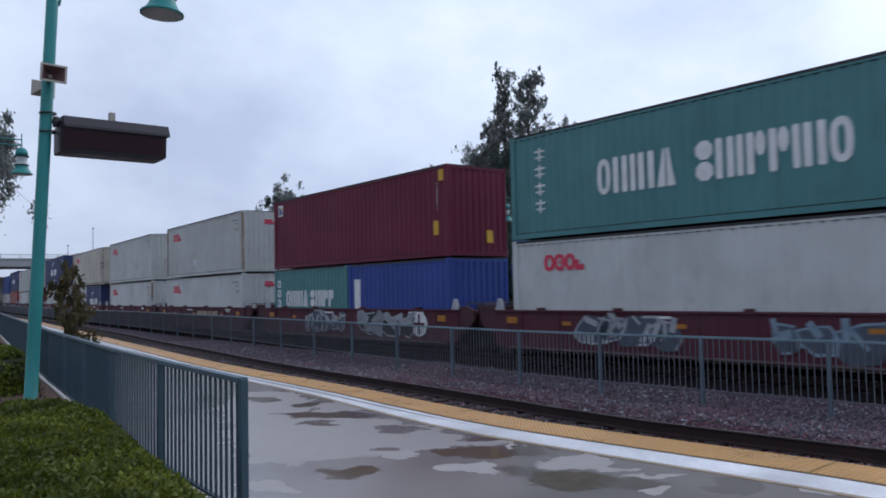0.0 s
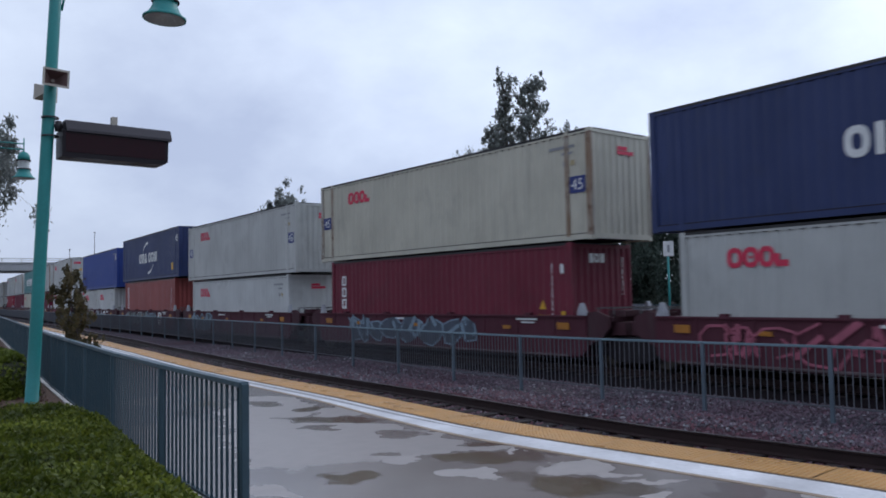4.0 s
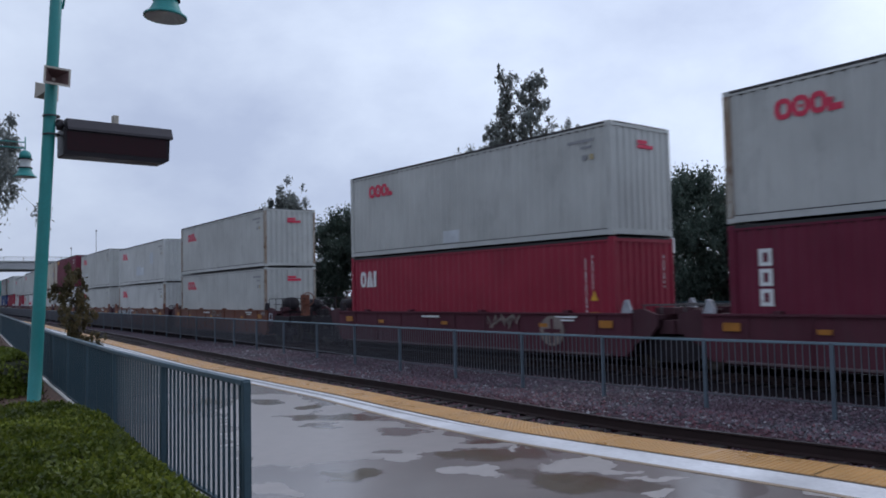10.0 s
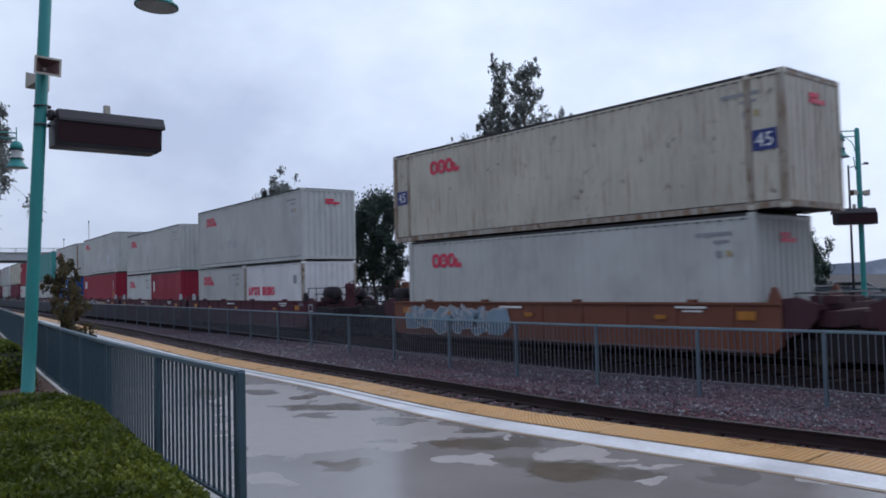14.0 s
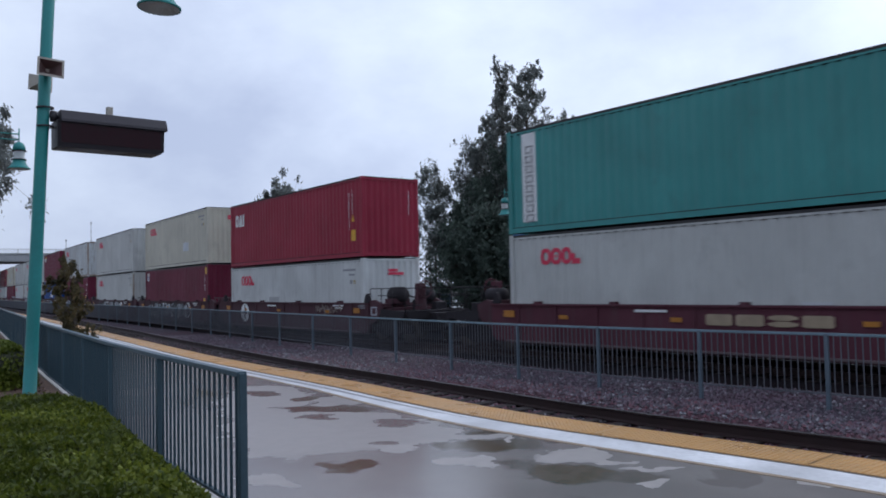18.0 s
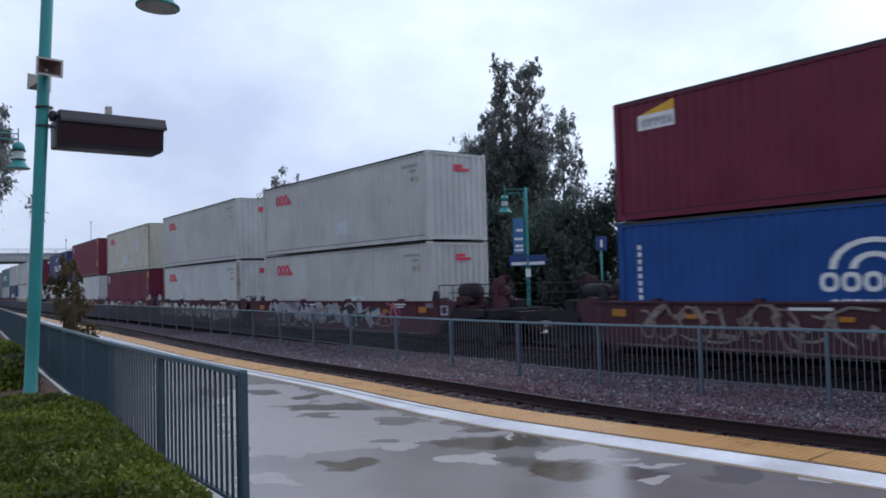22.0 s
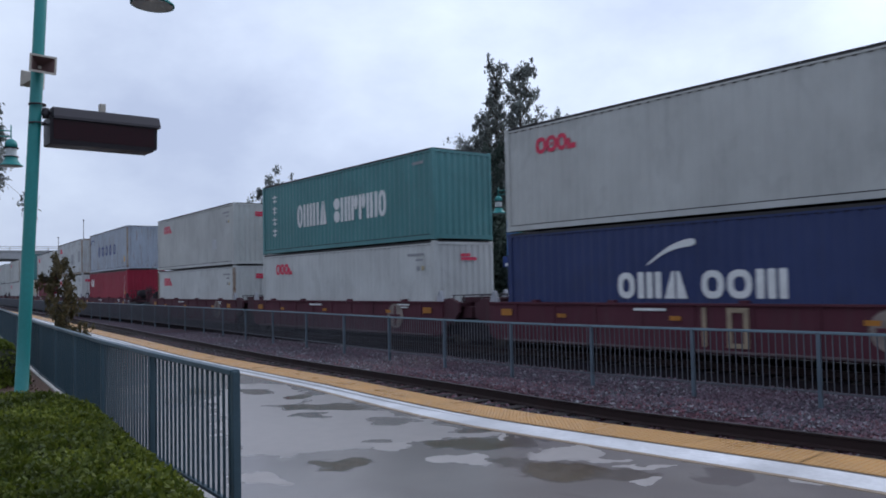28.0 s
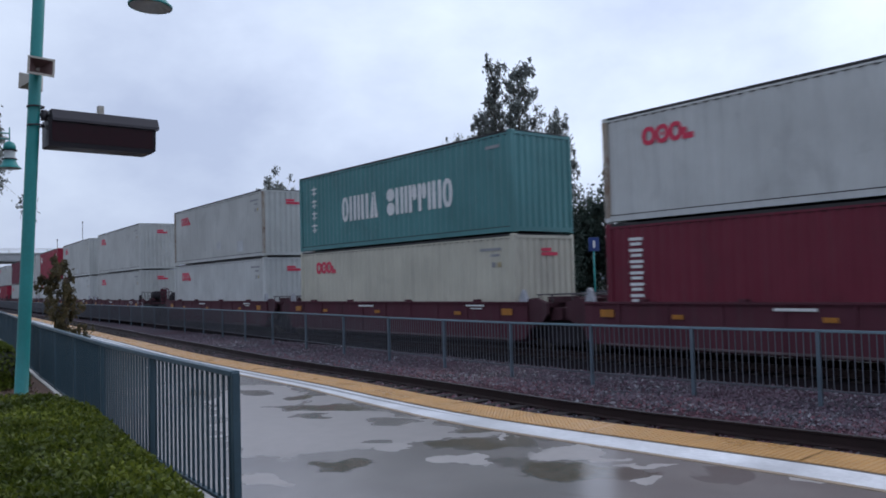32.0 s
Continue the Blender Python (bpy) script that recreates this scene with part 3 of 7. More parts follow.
def rail_profile(c):
    return [(c - 0.07, 0.0), (c + 0.07, 0.0), (c + 0.07, 0.015), (c + 0.012, 0.035), (c + 0.012, 0.13), (c + 0.036, 0.142), (c + 0.036, 0.165),
            (c - 0.036, 0.165), (c - 0.036, 0.142), (c - 0.012, 0.13), (c - 0.012, 0.035), (c - 0.07, 0.015)]


def rail(centre, parent):
    bm, rows = bmesh.new(), []
    s = -40.0
    while s <= 260:
        rows.append([])
        for u, z in rail_profile(0.0):
            p = along(s, centre(s) - u)
            rows[-1].append(bm.verts.new((p.x, p.y, RAIL_Z - 0.165 + z)))
        s += 2.0 if s < 60 else 10.0
    k = len(rows[0])
    for p, q in zip(rows, rows[1:]):
        for i in range(k):
            f = bm.faces.new((p[i], p[(i + 1) % k], q[(i + 1) % k], q[i]))
            f.material_index = 1 if i in (6,) else 0
    bmesh.ops.recalc_face_normals(bm, faces=bm.faces[:])
    ob = part("rail", bm, RAIL_STEEL, parent)
    ob.data.materials.append(RAIL_HEAD)


def track(label, centre, sleepers):
    t = thing("track", label, "railway track", kind="structure")
    rail(lambda s: centre(s) - 0.753, t)
    rail(lambda s: centre(s) + 0.753, t)
    me = mesh_of("sleeper", boxes((-1.28, 1.28, -0.115, 0.115, -0.18, 0.0), bevel=0.012), SLEEPER)
    s = -8.0
    while s < sleepers:
        c = along(s, centre(s))
        put("sleeper", me, t, pose(c.x, c.y, RAIL_Z - 0.165 + 0.004 * math.sin(s * 7), 0, 0, -math.degrees(heading(s)) + 1.2 * math.sin(s * 5)))
        s += 0.52
    return t


track("platform track with brown rails on wooden sleepers", lambda s: edge(s) - 1.28, 70.0)
track("main track under the passing freight train", lambda s: -1.219, 40.0)


def scatter_stones(count, s0, s1, lat0, lat1, z, size, seed, material, label):
    """Loose stones as one mesh."""
    r = random.Random(seed)
    verts, faces = [], []
    for _ in range(count):
        s = s0 + (s1 - s0) * r.random() ** 1.5
        p = along(s, r.uniform(lat0(s), lat1(s)))
        k = size * r.uniform(0.5, 1.25)
        base = len(verts)
        a = r.uniform(0, 6.28)
        for dx, dy, dz in ((1, 0, 0), (0, 1, 0.1), (-1, 0, 0), (0, -1, -0.1), (0.2, 0.1, 0.8), (0, 0, -0.6)):
            j = [q * r.uniform(0.6, 1.1) * k for q in (dx, dy, dz)]
            verts.append((p.x + j[0] * math.cos(a) - j[1] * math.sin(a), p.y + j[0] * math.sin(a) + j[1] * math.cos(a), z + j[2] + k * 0.25))
        for q in ((0, 1, 4), (1, 2, 4), (2, 3, 4), (3, 0, 4), (1, 0, 5), (2, 1, 5), (3, 2, 5), (0, 3, 5)):
            faces.append([base + i for i in q])
    me = bpy.data.meshes.new("ballast_stones")
    me.from_pydata(verts, [], faces)
    me.materials.append(material)
    ob = new("ballast_stones", me)
    return tagged(ob, label, "stones", kind="stuff")


scatter_stones(21000, -3, 34, lambda s: shade_lat(s) + 0.04, lambda s: 4.6, -0.40, 0.038, 5, STONE, "loose wet blue-grey ballast stones")
scatter_stones(22000, -3, 34, lambda s: 3.6, lambda s: edge(s) - 0.15, -0.40, 0.040, 6, RED_STONE, "loose wet grey and rust-red ballast stones")


# ---- railings ----
def railing(name, label, group, pts, z0, height, spacing, post_w, picket_w, paint_m, cap_m, picket_m, base=0.0, near=300, rail_w=0.05):
    """A railing along ground points: posts, top and bottom rails in lengths, and pickets."""
    f = thing(name, label, "fence", group)
    post = mesh_of("post", boxes((-post_w / 2, post_w / 2, -post_w / 2, post_w / 2, z0, height), bevel=0.004), paint_m)
    picket = mesh_of("picket", boxes((-picket_w / 2, picket_w / 2, -picket_w / 2, picket_w / 2, base + 0.07, height - 0.03)), picket_m)
    count, joined = 0, bmesh.new()
    for i, (a, b) in enumerate(zip(pts, pts[1:])):
        d = b - a
        ang = math.degrees(math.atan2(d.y, d.x)) - 90
        put("post", post, f, pose(a.x, a.y, 0, 0, 0, ang))
        L = d.length
        c = (a + b) / 2
        part("top_rail", boxes((-rail_w / 2, rail_w / 2, -L / 2, L / 2, height - 0.03, height + 0.012), bevel=0.004), cap_m, f, "", pose(c.x, c.y, 0, 0, 0, ang))
        part("bottom_rail", boxes((-0.02, 0.02, -L / 2 + post_w / 2, L / 2 - post_w / 2, base + 0.05, base + 0.075)), picket_m, f, "", pose(c.x, c.y, 0, 0, 0, ang))
        k = max(1, round(L / spacing))
        for j in range(1, k):
            p = a + d * (j / k)
            if count < near:
                put("picket", picket, f, pose(p.x, p.y, 0, 0, 0, ang))
                count += 1
            else:
                w = picket_w / 2
                box(joined, p.x - w, p.x + w, p.y - w, p.y + w, base + 0.07, height - 0.03)
    put("post", post, f, pose(pts[-1].x, pts[-1].y, 0, 0, 0, 0))
    if len(joined.verts):
        o = part("picket_run", joined, picket_m, f)
        o["kind"] = "stuff"
    else:
        joined.free()
    return f


mid = [along(q, fence_lat(q)) for q in [-6.47, -4.14, -1.70, 0.70, 3.05, 5.26, 7.51, 9.84, 12.47, 15.23, 18.15] + [21.10 + 3.0 * i for i in range(14)]]
railing("track_fence", "weathered blue-green steel picket fence between the tracks", "railings", mid, -0.45, 0.80, 0.112, 0.062, 0.016, FENCE_POST, FENCE_LIGHT, FENCE_PICKET, base=-0.20)
mid_far = [along(q, fence_lat(q)) for q in [60.10 + 4.9 * i for i in range(0, 25)]]
railing("track_fence", "far stretch of the blue-green picket fence between the tracks", "railings", mid_far, -0.45, 0.80, 0.16, 0.062, 0.022, FENCE_POST, FENCE_LIGHT, FENCE_PICKET, base=-0.20, near=0)
LF = [Vector(q) for q in ((3.74, 5.20, 0), (4.378, 7.466, 0), (5.10, 9.84, 0))]
d0 = (Vector((7.08, 15.84, 0)) - LF[-1]).normalized()
while LF[-1].y < 15.5:
    LF.append(LF[-1] + d0 * 2.4)
d1 = (Vector((15.3, 39.6, 0)) - LF[-1]).normalized()
while LF[-1].y < 58:
    LF.append(LF[-1] + d1 * 2.4)
railing("platform_railing", "dark grey-teal steel picket railing at the back of the platform", "railings", LF, -0.05, 1.06, 0.130, 0.060, 0.0195, FENCE_PAINT, FENCE_PAINT, RAILING_PICKET, base=-0.02, rail_w=0.075)


# ---- planting strip ----
def strip_mesh(a, b, width, z0, z1):
    bm = bmesh.new()
    rows = []
    for p, q in zip(a, b):
        rows.append([bm.verts.new((p.x, p.y, z0)), bm.verts.new((p.x, p.y, z1)), bm.verts.new((q.x, q.y, z1)), bm.verts.new((q.x, q.y, z0))])
    for p, q in zip(rows, rows[1:]):
        for i in range(3):
            bm.faces.new((p[i], p[i + 1], q[i + 1], q[i]))
    bmesh.ops.recalc_face_normals(bm, faces=bm.faces[:])
    return bm


dirs = [(q - p).normalized() for p, q in zip(LF, LF[1:])]
dirs.append(dirs[-1])
left_of = [Vector((-d.y, d.x, 0)) for d in dirs]
MULCH = stony("brown_bark_mulch", (0.11, 0.066, 0.050), (0.23, 0.15, 0.115), (0.16, 0.098, 0.075), 30.0)
bed = part("planting_bed", strip_mesh([p + n * 0.11 for p, n in zip(LF, left_of)], [p + n * 14 for p, n in zip(LF, left_of)], 0, -0.6, 0.03), MULCH, None)
tagged(bed, "brown mulched planting bed behind the railing", "planting bed", kind="structure")
kerb = part("kerb", strip_mesh([p + n * 0.045 for p, n in zip(LF, left_of)], [p + n * 0.108 for p, n in zip(LF, left_of)], 0, -0.6, 0.045), KERB, None)
tagged(kerb, "pale concrete kerb under the platform railing", "kerb", kind="structure")


# ---- lamp posts and the hanging sign ----
def lamp_post(base, towards, label, speakers=True, height=7.45, reach=1.6, lean=0.0, hang=1.30, horns=((-91, 5.11, 0.92), (88, 5.02, 0.84))):
    """A teal post with a bracket arm and a bell-shaped lamp; towards: the arm's direction in degrees."""
    f = thing("lamp_post", label, "lamp post", "teal lamp posts", at=Matrix.Translation(base) @ Matrix.Rotation(radians(lean), 4, (0.39, 0.92, 0)) @ pose(0, 0, 0, 0, 0, towards))
    bm = bmesh.new()
    lathe(bm, [(0.0, 0.0), (0.16, 0.0), (0.16, 0.05), (0.100, 0.09), (0.094, 1.0), (0.092, 4.0), (0.086, height - 0.05), (0.05, height), (0.0, height + 0.02)], 18)
    part("pole", bm, TEAL_PAINT, f)
    bm = bmesh.new()
    for z in (height - 0.10, height - 0.30):
        tube(bm, (0, 0, z), (reach, 0, z), 0.022, 0.022, 8)
    tube(bm, (reach, 0, height + 0.10), (reach, 0, height - 0.42), 0.02, 0.02, 8)
    tube(bm, (0.10, 0, height - 1.55), (0.16, 0, height - 1.05), 0.018, 0.018, 8)
    last = Vector((0.10, 0, height - 0.85))
    for i in range(1, 9):
        a = i / 8 * math.pi / 2
        q = Vector((0.10 + 0.5 * (1 - math.cos(a)), 0, height - 0.85 + 0.55 * math.sin(a)))
        tube(bm, last, q, 0.016, 0.016, 6)
        last = q
    part("arm", bm, TEAL_PAINT, f)
    z = height - hang
    bm = bmesh.new()
    lathe(bm, [(0.0, z + 0.93), (0.08, z + 0.915), (0.155, z + 0.86), (0.195, z + 0.77), (0.205, z + 0.64), (0.16, z + 0.635)], 22, (reach, 0))
    part("lamp_cap", bm, TEAL_PAINT, f)
    bm = bmesh.new()
    lathe(bm, [(0.17, z + 0.62), (0.185, z + 0.56), (0.165, z + 0.52), (0.185, z + 0.48), (0.165, z + 0.44), (0.18, z + 0.38), (0.17, z + 0.33)], 22, (reach, 0))
    for q in (0.635, 0.335):
        ring = bmesh.new()
        lathe(ring, [(0.16, z + q), (0.235, z + q - 0.004), (0.235, z + q - 0.034), (0.16, z + q - 0.03)], 22, (reach, 0))
        part("collar", ring, SIGN_DARK, f, "dark metal collar")
    part("lamp_glass", bm, LAMP_GLASS, f, "ribbed pale glass between the caps")
    bm = bmesh.new()
    lathe(bm, [(0.16, z + 0.33), (0.20, z + 0.32), (0.205, z + 0.25), (0.24, z + 0.16), (0.30, z + 0.07), (0.36, z + 0.03), (0.36, z), (0.34, z), (0.20, z + 0.10), (0.0, z + 0.12)], 26, (reach, 0))
    part("lamp_shade", bm, TEAL_PAINT, f, "flared bell-shaped shade")
    bm = bmesh.new()
    lathe(bm, [(0.335, z - 0.002), (0.20, z + 0.085), (0.0, z + 0.10)], 26, (reach, 0))
    part("lamp_reflector", bm, LAMP_GLASS, f, "pale reflector inside the shade")
    if speakers:
        for ang, zz, k in horns:
            sp = part("speaker", boxes((-0.02, 0.10, -0.05, 0.05, -0.05, 0.05)), BEIGE_PLASTIC, f, "", pose(0.0, 0.0, zz, 0, 0, ang))
            bm = bmesh.new()
            d, w, h = 0.34 * k, 0.205 * k, 0.15 * k
            ring = [[bm.verts.new((0.06 + x, a * ww, b * hh)) for a, b in ((-1, -1), (1, -1), (1, 1), (-1, 1))] for x, ww, hh in ((0.0, 0.04, 0.04), (d, w, h), (d + 0.015, w, h), (d + 0.015, w - 0.03, h - 0.03), (d * 0.3, 0.035, 0.035))]
            for a, b in zip(ring, ring[1:]):
                for i in range(4):
                    q = bm.faces.new((a[i], a[(i + 1) % 4], b[(i + 1) % 4], b[i]))
                    q.material_index = 1 if a is ring[3] else 0
            bm.faces.new(ring[-1]).material_index = 1
            bmesh.ops.recalc_face_normals(bm, faces=bm.faces[:])
            hn = part("horn", bm, BEIGE_PLASTIC, sp, "square beige loudspeaker horn")
            hn.data.materials.append(HORN_THROAT)
            bm = bmesh.new()
            tube(bm, (d * 0.25, 0, 0), (d * 0.55, 0, 0), 0.04 * k, 0.028 * k, 10)
            part("driver_cap", bm, BEIGE_PLASTIC, sp)
    return f


def departure_sign(post, towards, label, z=3.95, width=1.64, start=0.24):
    """A dark display housing under a sloping hood, hung beside a post."""
    f = thing("departure_sign", label, "sign", "departure signs", at=pose(post[0], post[1], post[2], 0, 0, towards))
    x0, x1 = start, start + width
    bm = bmesh.new()
    ends = [[bm.verts.new((x, y, q)) for x, q in ((x0, z + 0.42), (x0, z + 0.01), (x0 + 0.02, z), (x1 - 0.09, z), (x1 - 0.02, z + 0.05), (x1 - 0.01, z + 0.42))] for y in (-0.20, 0.20)]
    bm.faces.new(ends[0])
    bm.faces.new(ends[1][::-1])
    for i in range(6):
        bm.faces.new((ends[0][i], ends[1][i], ends[1][(i + 1) % 6], ends[0][(i + 1) % 6]))
    bmesh.ops.recalc_face_normals(bm, faces=bm.faces[:])
    part("housing", bm, SIGN_DARK, f)
    bm = prism(bmesh.new(), [(-0.245, z + 0.40), (0.245, z + 0.40), (0.245, z + 0.44), (0.17, z + 0.585), (-0.17, z + 0.585), (-0.245, z + 0.44)], x0 + 0.05, x1 + 0.03)
    part("hood", bm, GREY_METAL, f, "grey metal hood with sloping sides")
    for y in (-0.203, 0.203):
        part("screen", boxes((x0 + 0.05, x1 - 0.07, y - 0.004, y + 0.004, z + 0.08, z + 0.38)), SIGN_SCREEN, f, "unlit dark red display screen")
    bm = boxes((x0 + width * 0.47, x0 + width * 0.47 + 0.09, -0.05, 0.05, z + 0.585, z + 0.745), bevel=0.006)
    part("beacon", bm, BEIGE_PLASTIC, f, "small pale box on the hood")
    bm = bmesh.new()
    tube(bm, (0.0, 0, z + 0.50), (max(0.26, x0) + 0.02, 0, z + 0.50), 0.035, 0.035, 10)
    tube(bm, (0.12, 0, z + 0.42), (0.12, 0, z + 0.58), 0.05, 0.05, 10)
    part("bracket", bm, GREY_METAL, f)
    for q in (z + 0.33, z + 0.62):
        bm = bmesh.new()
        lathe(bm, [(0.103, q - 0.012), (0.128, q - 0.012), (0.128, q + 0.012), (0.103, q + 0.012)], 16)
        part("clamp", bm, GREY_METAL, f)
    return f


POST = (5.335, 12.785, 0.03)
lamp_post(POST, -11.0, "tall teal lamp post with horn loudspeakers beside the railing", True, 7.85, 1.72, 2.5)
departure_sign((5.53, 12.68, 0.03), -11.0, "dark electronic departure sign clamped to the teal post", 3.93, 1.66, 0.135)
lamp_post((10.1, 29.1, 0.03), -14.0, "teal lamp post with bell lamp farther along the platform", False, 7.25)
lamp_post((32.33, 7.25, 0.0), 122.0, "teal lamp post with bell lamp and loudspeakers on the far platform", True, 7.0, 0.66, 0.0, 1.06, ((15, 4.62, 0.7), (195, 4.62, 0.7)))
departure_sign((32.25, 7.13, 0.0), 128.0, "dark departure sign on the far platform's lamp post", 3.45, 1.45, -0.40)


def thin_mast(base, h):
    """A slim radio mast with a short side arm."""
    f = thing("radio_mast", "thin grey mast behind the teal lamp post", "mast", at=pose(*base))
    part("mast", tube(bmesh.new(), (0, 0, 0), (0, 0, h), 0.05, 0.035, 8), GREY_METAL, f)
    part("arm", tube(bmesh.new(), (0, 0, h - 0.1), (0.45, -0.5, h + 0.05), 0.018, 0.018, 6), GREY_METAL, f)
    part("antenna", boxes((0.38, 0.56, -0.58, -0.44, h + 0.02, h + 0.10), bevel=0.01), GREY_METAL, f)


thin_mast((33.0, 7.75, 0.0), 5.75)
lamp_post((34.82, 23.70, 0.0), 130.0, "teal lamp post with a banner on the far platform", False, 6.55, 1.1)


def banner(base, ang):
    f = thing("banner", "blue and white printed banner on the far lamp post", "banner", at=pose(*base, 0, 0, ang))
    part("cloth", boxes((0.14, 0.72, -0.012, 0.012, 3.10, 4.90)), BANNER_BLUE, f)
    for i, (z, w) in enumerate(((3.22, 0.44), (3.44, 0.40), (3.80, 0.46), (4.25, 0.34))):
        part("print", boxes((0.20, 0.20 + w, 0.0125, 0.018, z, z + 0.13)), SIGN_WHITE, f)
    part("spar", boxes((0.0, 0.74, -0.015, 0.015, 4.905, 4.935), (0.0, 0.74, -0.015, 0.015, 3.065, 3.095)), TEAL_PAINT, f)
    return f


banner((34.82, 23.70, 0.0), 126.0)


def station_sign(base, ang):
    f = thing("station_name_sign", "dark blue station name board with a white strip", "sign", at=pose(*base, 0, 0, ang))
    part("board", boxes((-0.95, 0.95, -0.03, 0.03, 2.45, 3.00), bevel=0.01), SIGN_BLUE, f)
    part("strip", boxes((-0.85, 0.85, -0.036, -0.031, 2.50, 2.66)), SIGN_WHITE, f)
    part("notice", boxes((-0.14, 0.14, -0.14, -0.12, 1.88, 2.30)), SIGN_WHITE, f)
    part("bracket", boxes((-0.05, 0.05, -0.118, -0.031, 1.9, 2.9)), TEAL_PAINT, f)
    return f


station_sign((34.70, 23.60, 0.0), -54.0)


def pole_sign(base, ang, height, material, label, w=0.42, h=0.46, round_top=False):
    f = thing("sign_post", label, "sign", "platform signs", at=pose(*base, 0, 0, ang))
    bm = bmesh.new()
    tube(bm, (0, 0, 0), (0, 0, height), 0.05, 0.045, 10)
    part("post", bm, TEAL_PAINT, f)
    part("plate", boxes((-w / 2, w / 2, -0.07, -0.05, height - h, height + 0.03), bevel=0.005), material, f)
    part("symbol", boxes((-w * 0.12, w * 0.12, -0.076, -0.071, height - h * 0.75, height - h * 0.2)), LOGO_GREY if material is SIGN_WHITE else SIGN_WHITE, f)
    return f


pole_sign((29.7, 16.55, 0.0), -45.0, 3.4, SIGN_BLUE, "teal post with a small blue sign", 0.46, 0.55)
pole_sign((29.95, 13.85, 0.0), -45.0, 3.65, SIGN_WHITE, "teal post with a small white sign", 0.42, 0.55)


# ---- plants ----
def leaf_cloud(name, count, place, size, material, parent, seed, droop=0.3, long=2.0):
    """Many small leaves in one mesh: place(random) gives a position and an outward direction."""
    r = random.Random(seed)
    verts, faces = [], []
    for _ in range(count):
        p, out = place(r)
        d = (out + Vector((r.gauss(0, 1), r.gauss(0, 1), r.gauss(0, 1) - droop)) * 0.8).normalized()
        side = d.cross(Vector((r.gauss(0, 1), r.gauss(0, 1), r.gauss(0, 1)))).normalized()
        k = size * r.uniform(0.6, 1.3)
        b = len(verts)
        up = d.cross(side) * k * 0.15
        for q in (p - d * k * 0.5 * long, p + side * k * 0.5 + up, p + d * k * 0.5 * long, p - side * k * 0.5 + up):
            verts.append(q[:])
        faces += [(b, b + 1, b + 2), (b, b + 2, b + 3)]
    me = bpy.data.meshes.new(name)
    me.from_pydata(verts, [], faces)
    me.materials.append(material)
    ob = new(name, me)
    ob.parent = parent
    return ob


def hedge(name, label, outline, top, seed, count, size, material):
    """A clipped hedge over a footprint polygon: a dark core and a skin of leaves."""
    f = thing(name, label, "hedge")
    xs, ys = [p[0] for p in outline], [p[1] for p in outline]

    def inside(x, y):
        c = False
        for (x0, y0), (x1, y1) in zip(outline, outline[1:] + outline[:1]):
            if (y0 > y) != (y1 > y) and x < (x1 - x0) * (y - y0) / (y1 - y0) + x0:
                c = not c
        return c

    def depth(x, y):
        m = 9.0
        for (x0, y0), (x1, y1) in zip(outline, outline[1:] + outline[:1]):
            dx, dy = x1 - x0, y1 - y0
            t = max(0, min(1, ((x - x0) * dx + (y - y0) * dy) / (dx * dx + dy * dy)))
            m = min(m, math.hypot(x - x0 - t * dx, y - y0 - t * dy))
        return m

    def height(x, y):
        if not inside(x, y):
            return 0.0
        e = min(1.0, depth(x, y) / 0.38)
        return top * math.sqrt(max(0.0, 1 - (1 - e) ** 2)) + 0.05 * noise.noise((x * 1.7, y * 1.7, seed)) * e + 0.025 * noise.noise((x * 6, y * 6, seed + 9)) * e

    # the core: a dark surface 5 cm below the hedge's outline
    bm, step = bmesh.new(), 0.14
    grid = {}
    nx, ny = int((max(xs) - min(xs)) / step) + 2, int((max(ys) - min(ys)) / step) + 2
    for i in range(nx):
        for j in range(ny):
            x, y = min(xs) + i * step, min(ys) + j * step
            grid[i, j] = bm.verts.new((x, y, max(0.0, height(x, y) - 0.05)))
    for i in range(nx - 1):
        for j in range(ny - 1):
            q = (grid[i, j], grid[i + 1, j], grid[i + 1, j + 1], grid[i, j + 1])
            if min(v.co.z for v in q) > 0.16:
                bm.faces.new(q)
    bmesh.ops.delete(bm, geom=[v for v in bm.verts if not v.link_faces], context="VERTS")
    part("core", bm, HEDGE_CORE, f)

    def place(r):
        if r.random() < 0.3:
            # the steep sides
            i = r.randrange(len(outline))
            (x0, y0), (x1, y1) = outline[i], outline[(i + 1) % len(outline)]
            t, k = r.random(), r.uniform(0.0, 0.16)
            d = Vector((x1 - x0, y1 - y0, 0)).normalized()
            out = Vector((d.y, -d.x, 0))
            if inside(x0 + (x1 - x0) * t + out.x * 0.1, y0 + (y1 - y0) * t + out.y * 0.1):
                out = -out
            p = Vector((x0 + (x1 - x0) * t, y0 + (y1 - y0) * t, 0)) - out * (k + 0.02)
            p.z = height(p.x, p.y) * r.uniform(0.1, 1.0)
            return p + out * 0.03, out * 0.7 + Vector((0, 0, 0.4))
        while True:
            x, y = r.uniform(min(xs), max(xs)), r.uniform(min(ys), max(ys))
            z = height(x, y)
            if z > 0.02:
                break
        e = 0.06
        nrm = Vector((height(x - e, y) - height(x + e, y), height(x, y - e) - height(x, y + e), 2 * e)).normalized()
        k = r.random()
        if nrm.z < 0.75:
            z *= r.uniform(0.15, 1.0)
        return Vector((x, y, z - 0.03 + 0.06 * k * k)) + nrm * r.uniform(-0.02, 0.02), nrm * 0.8
    o = leaf_cloud("leaves", count, place, size, material, f, seed, 0.0, 1.5)
    o["kind"] = "stuff"
    return f


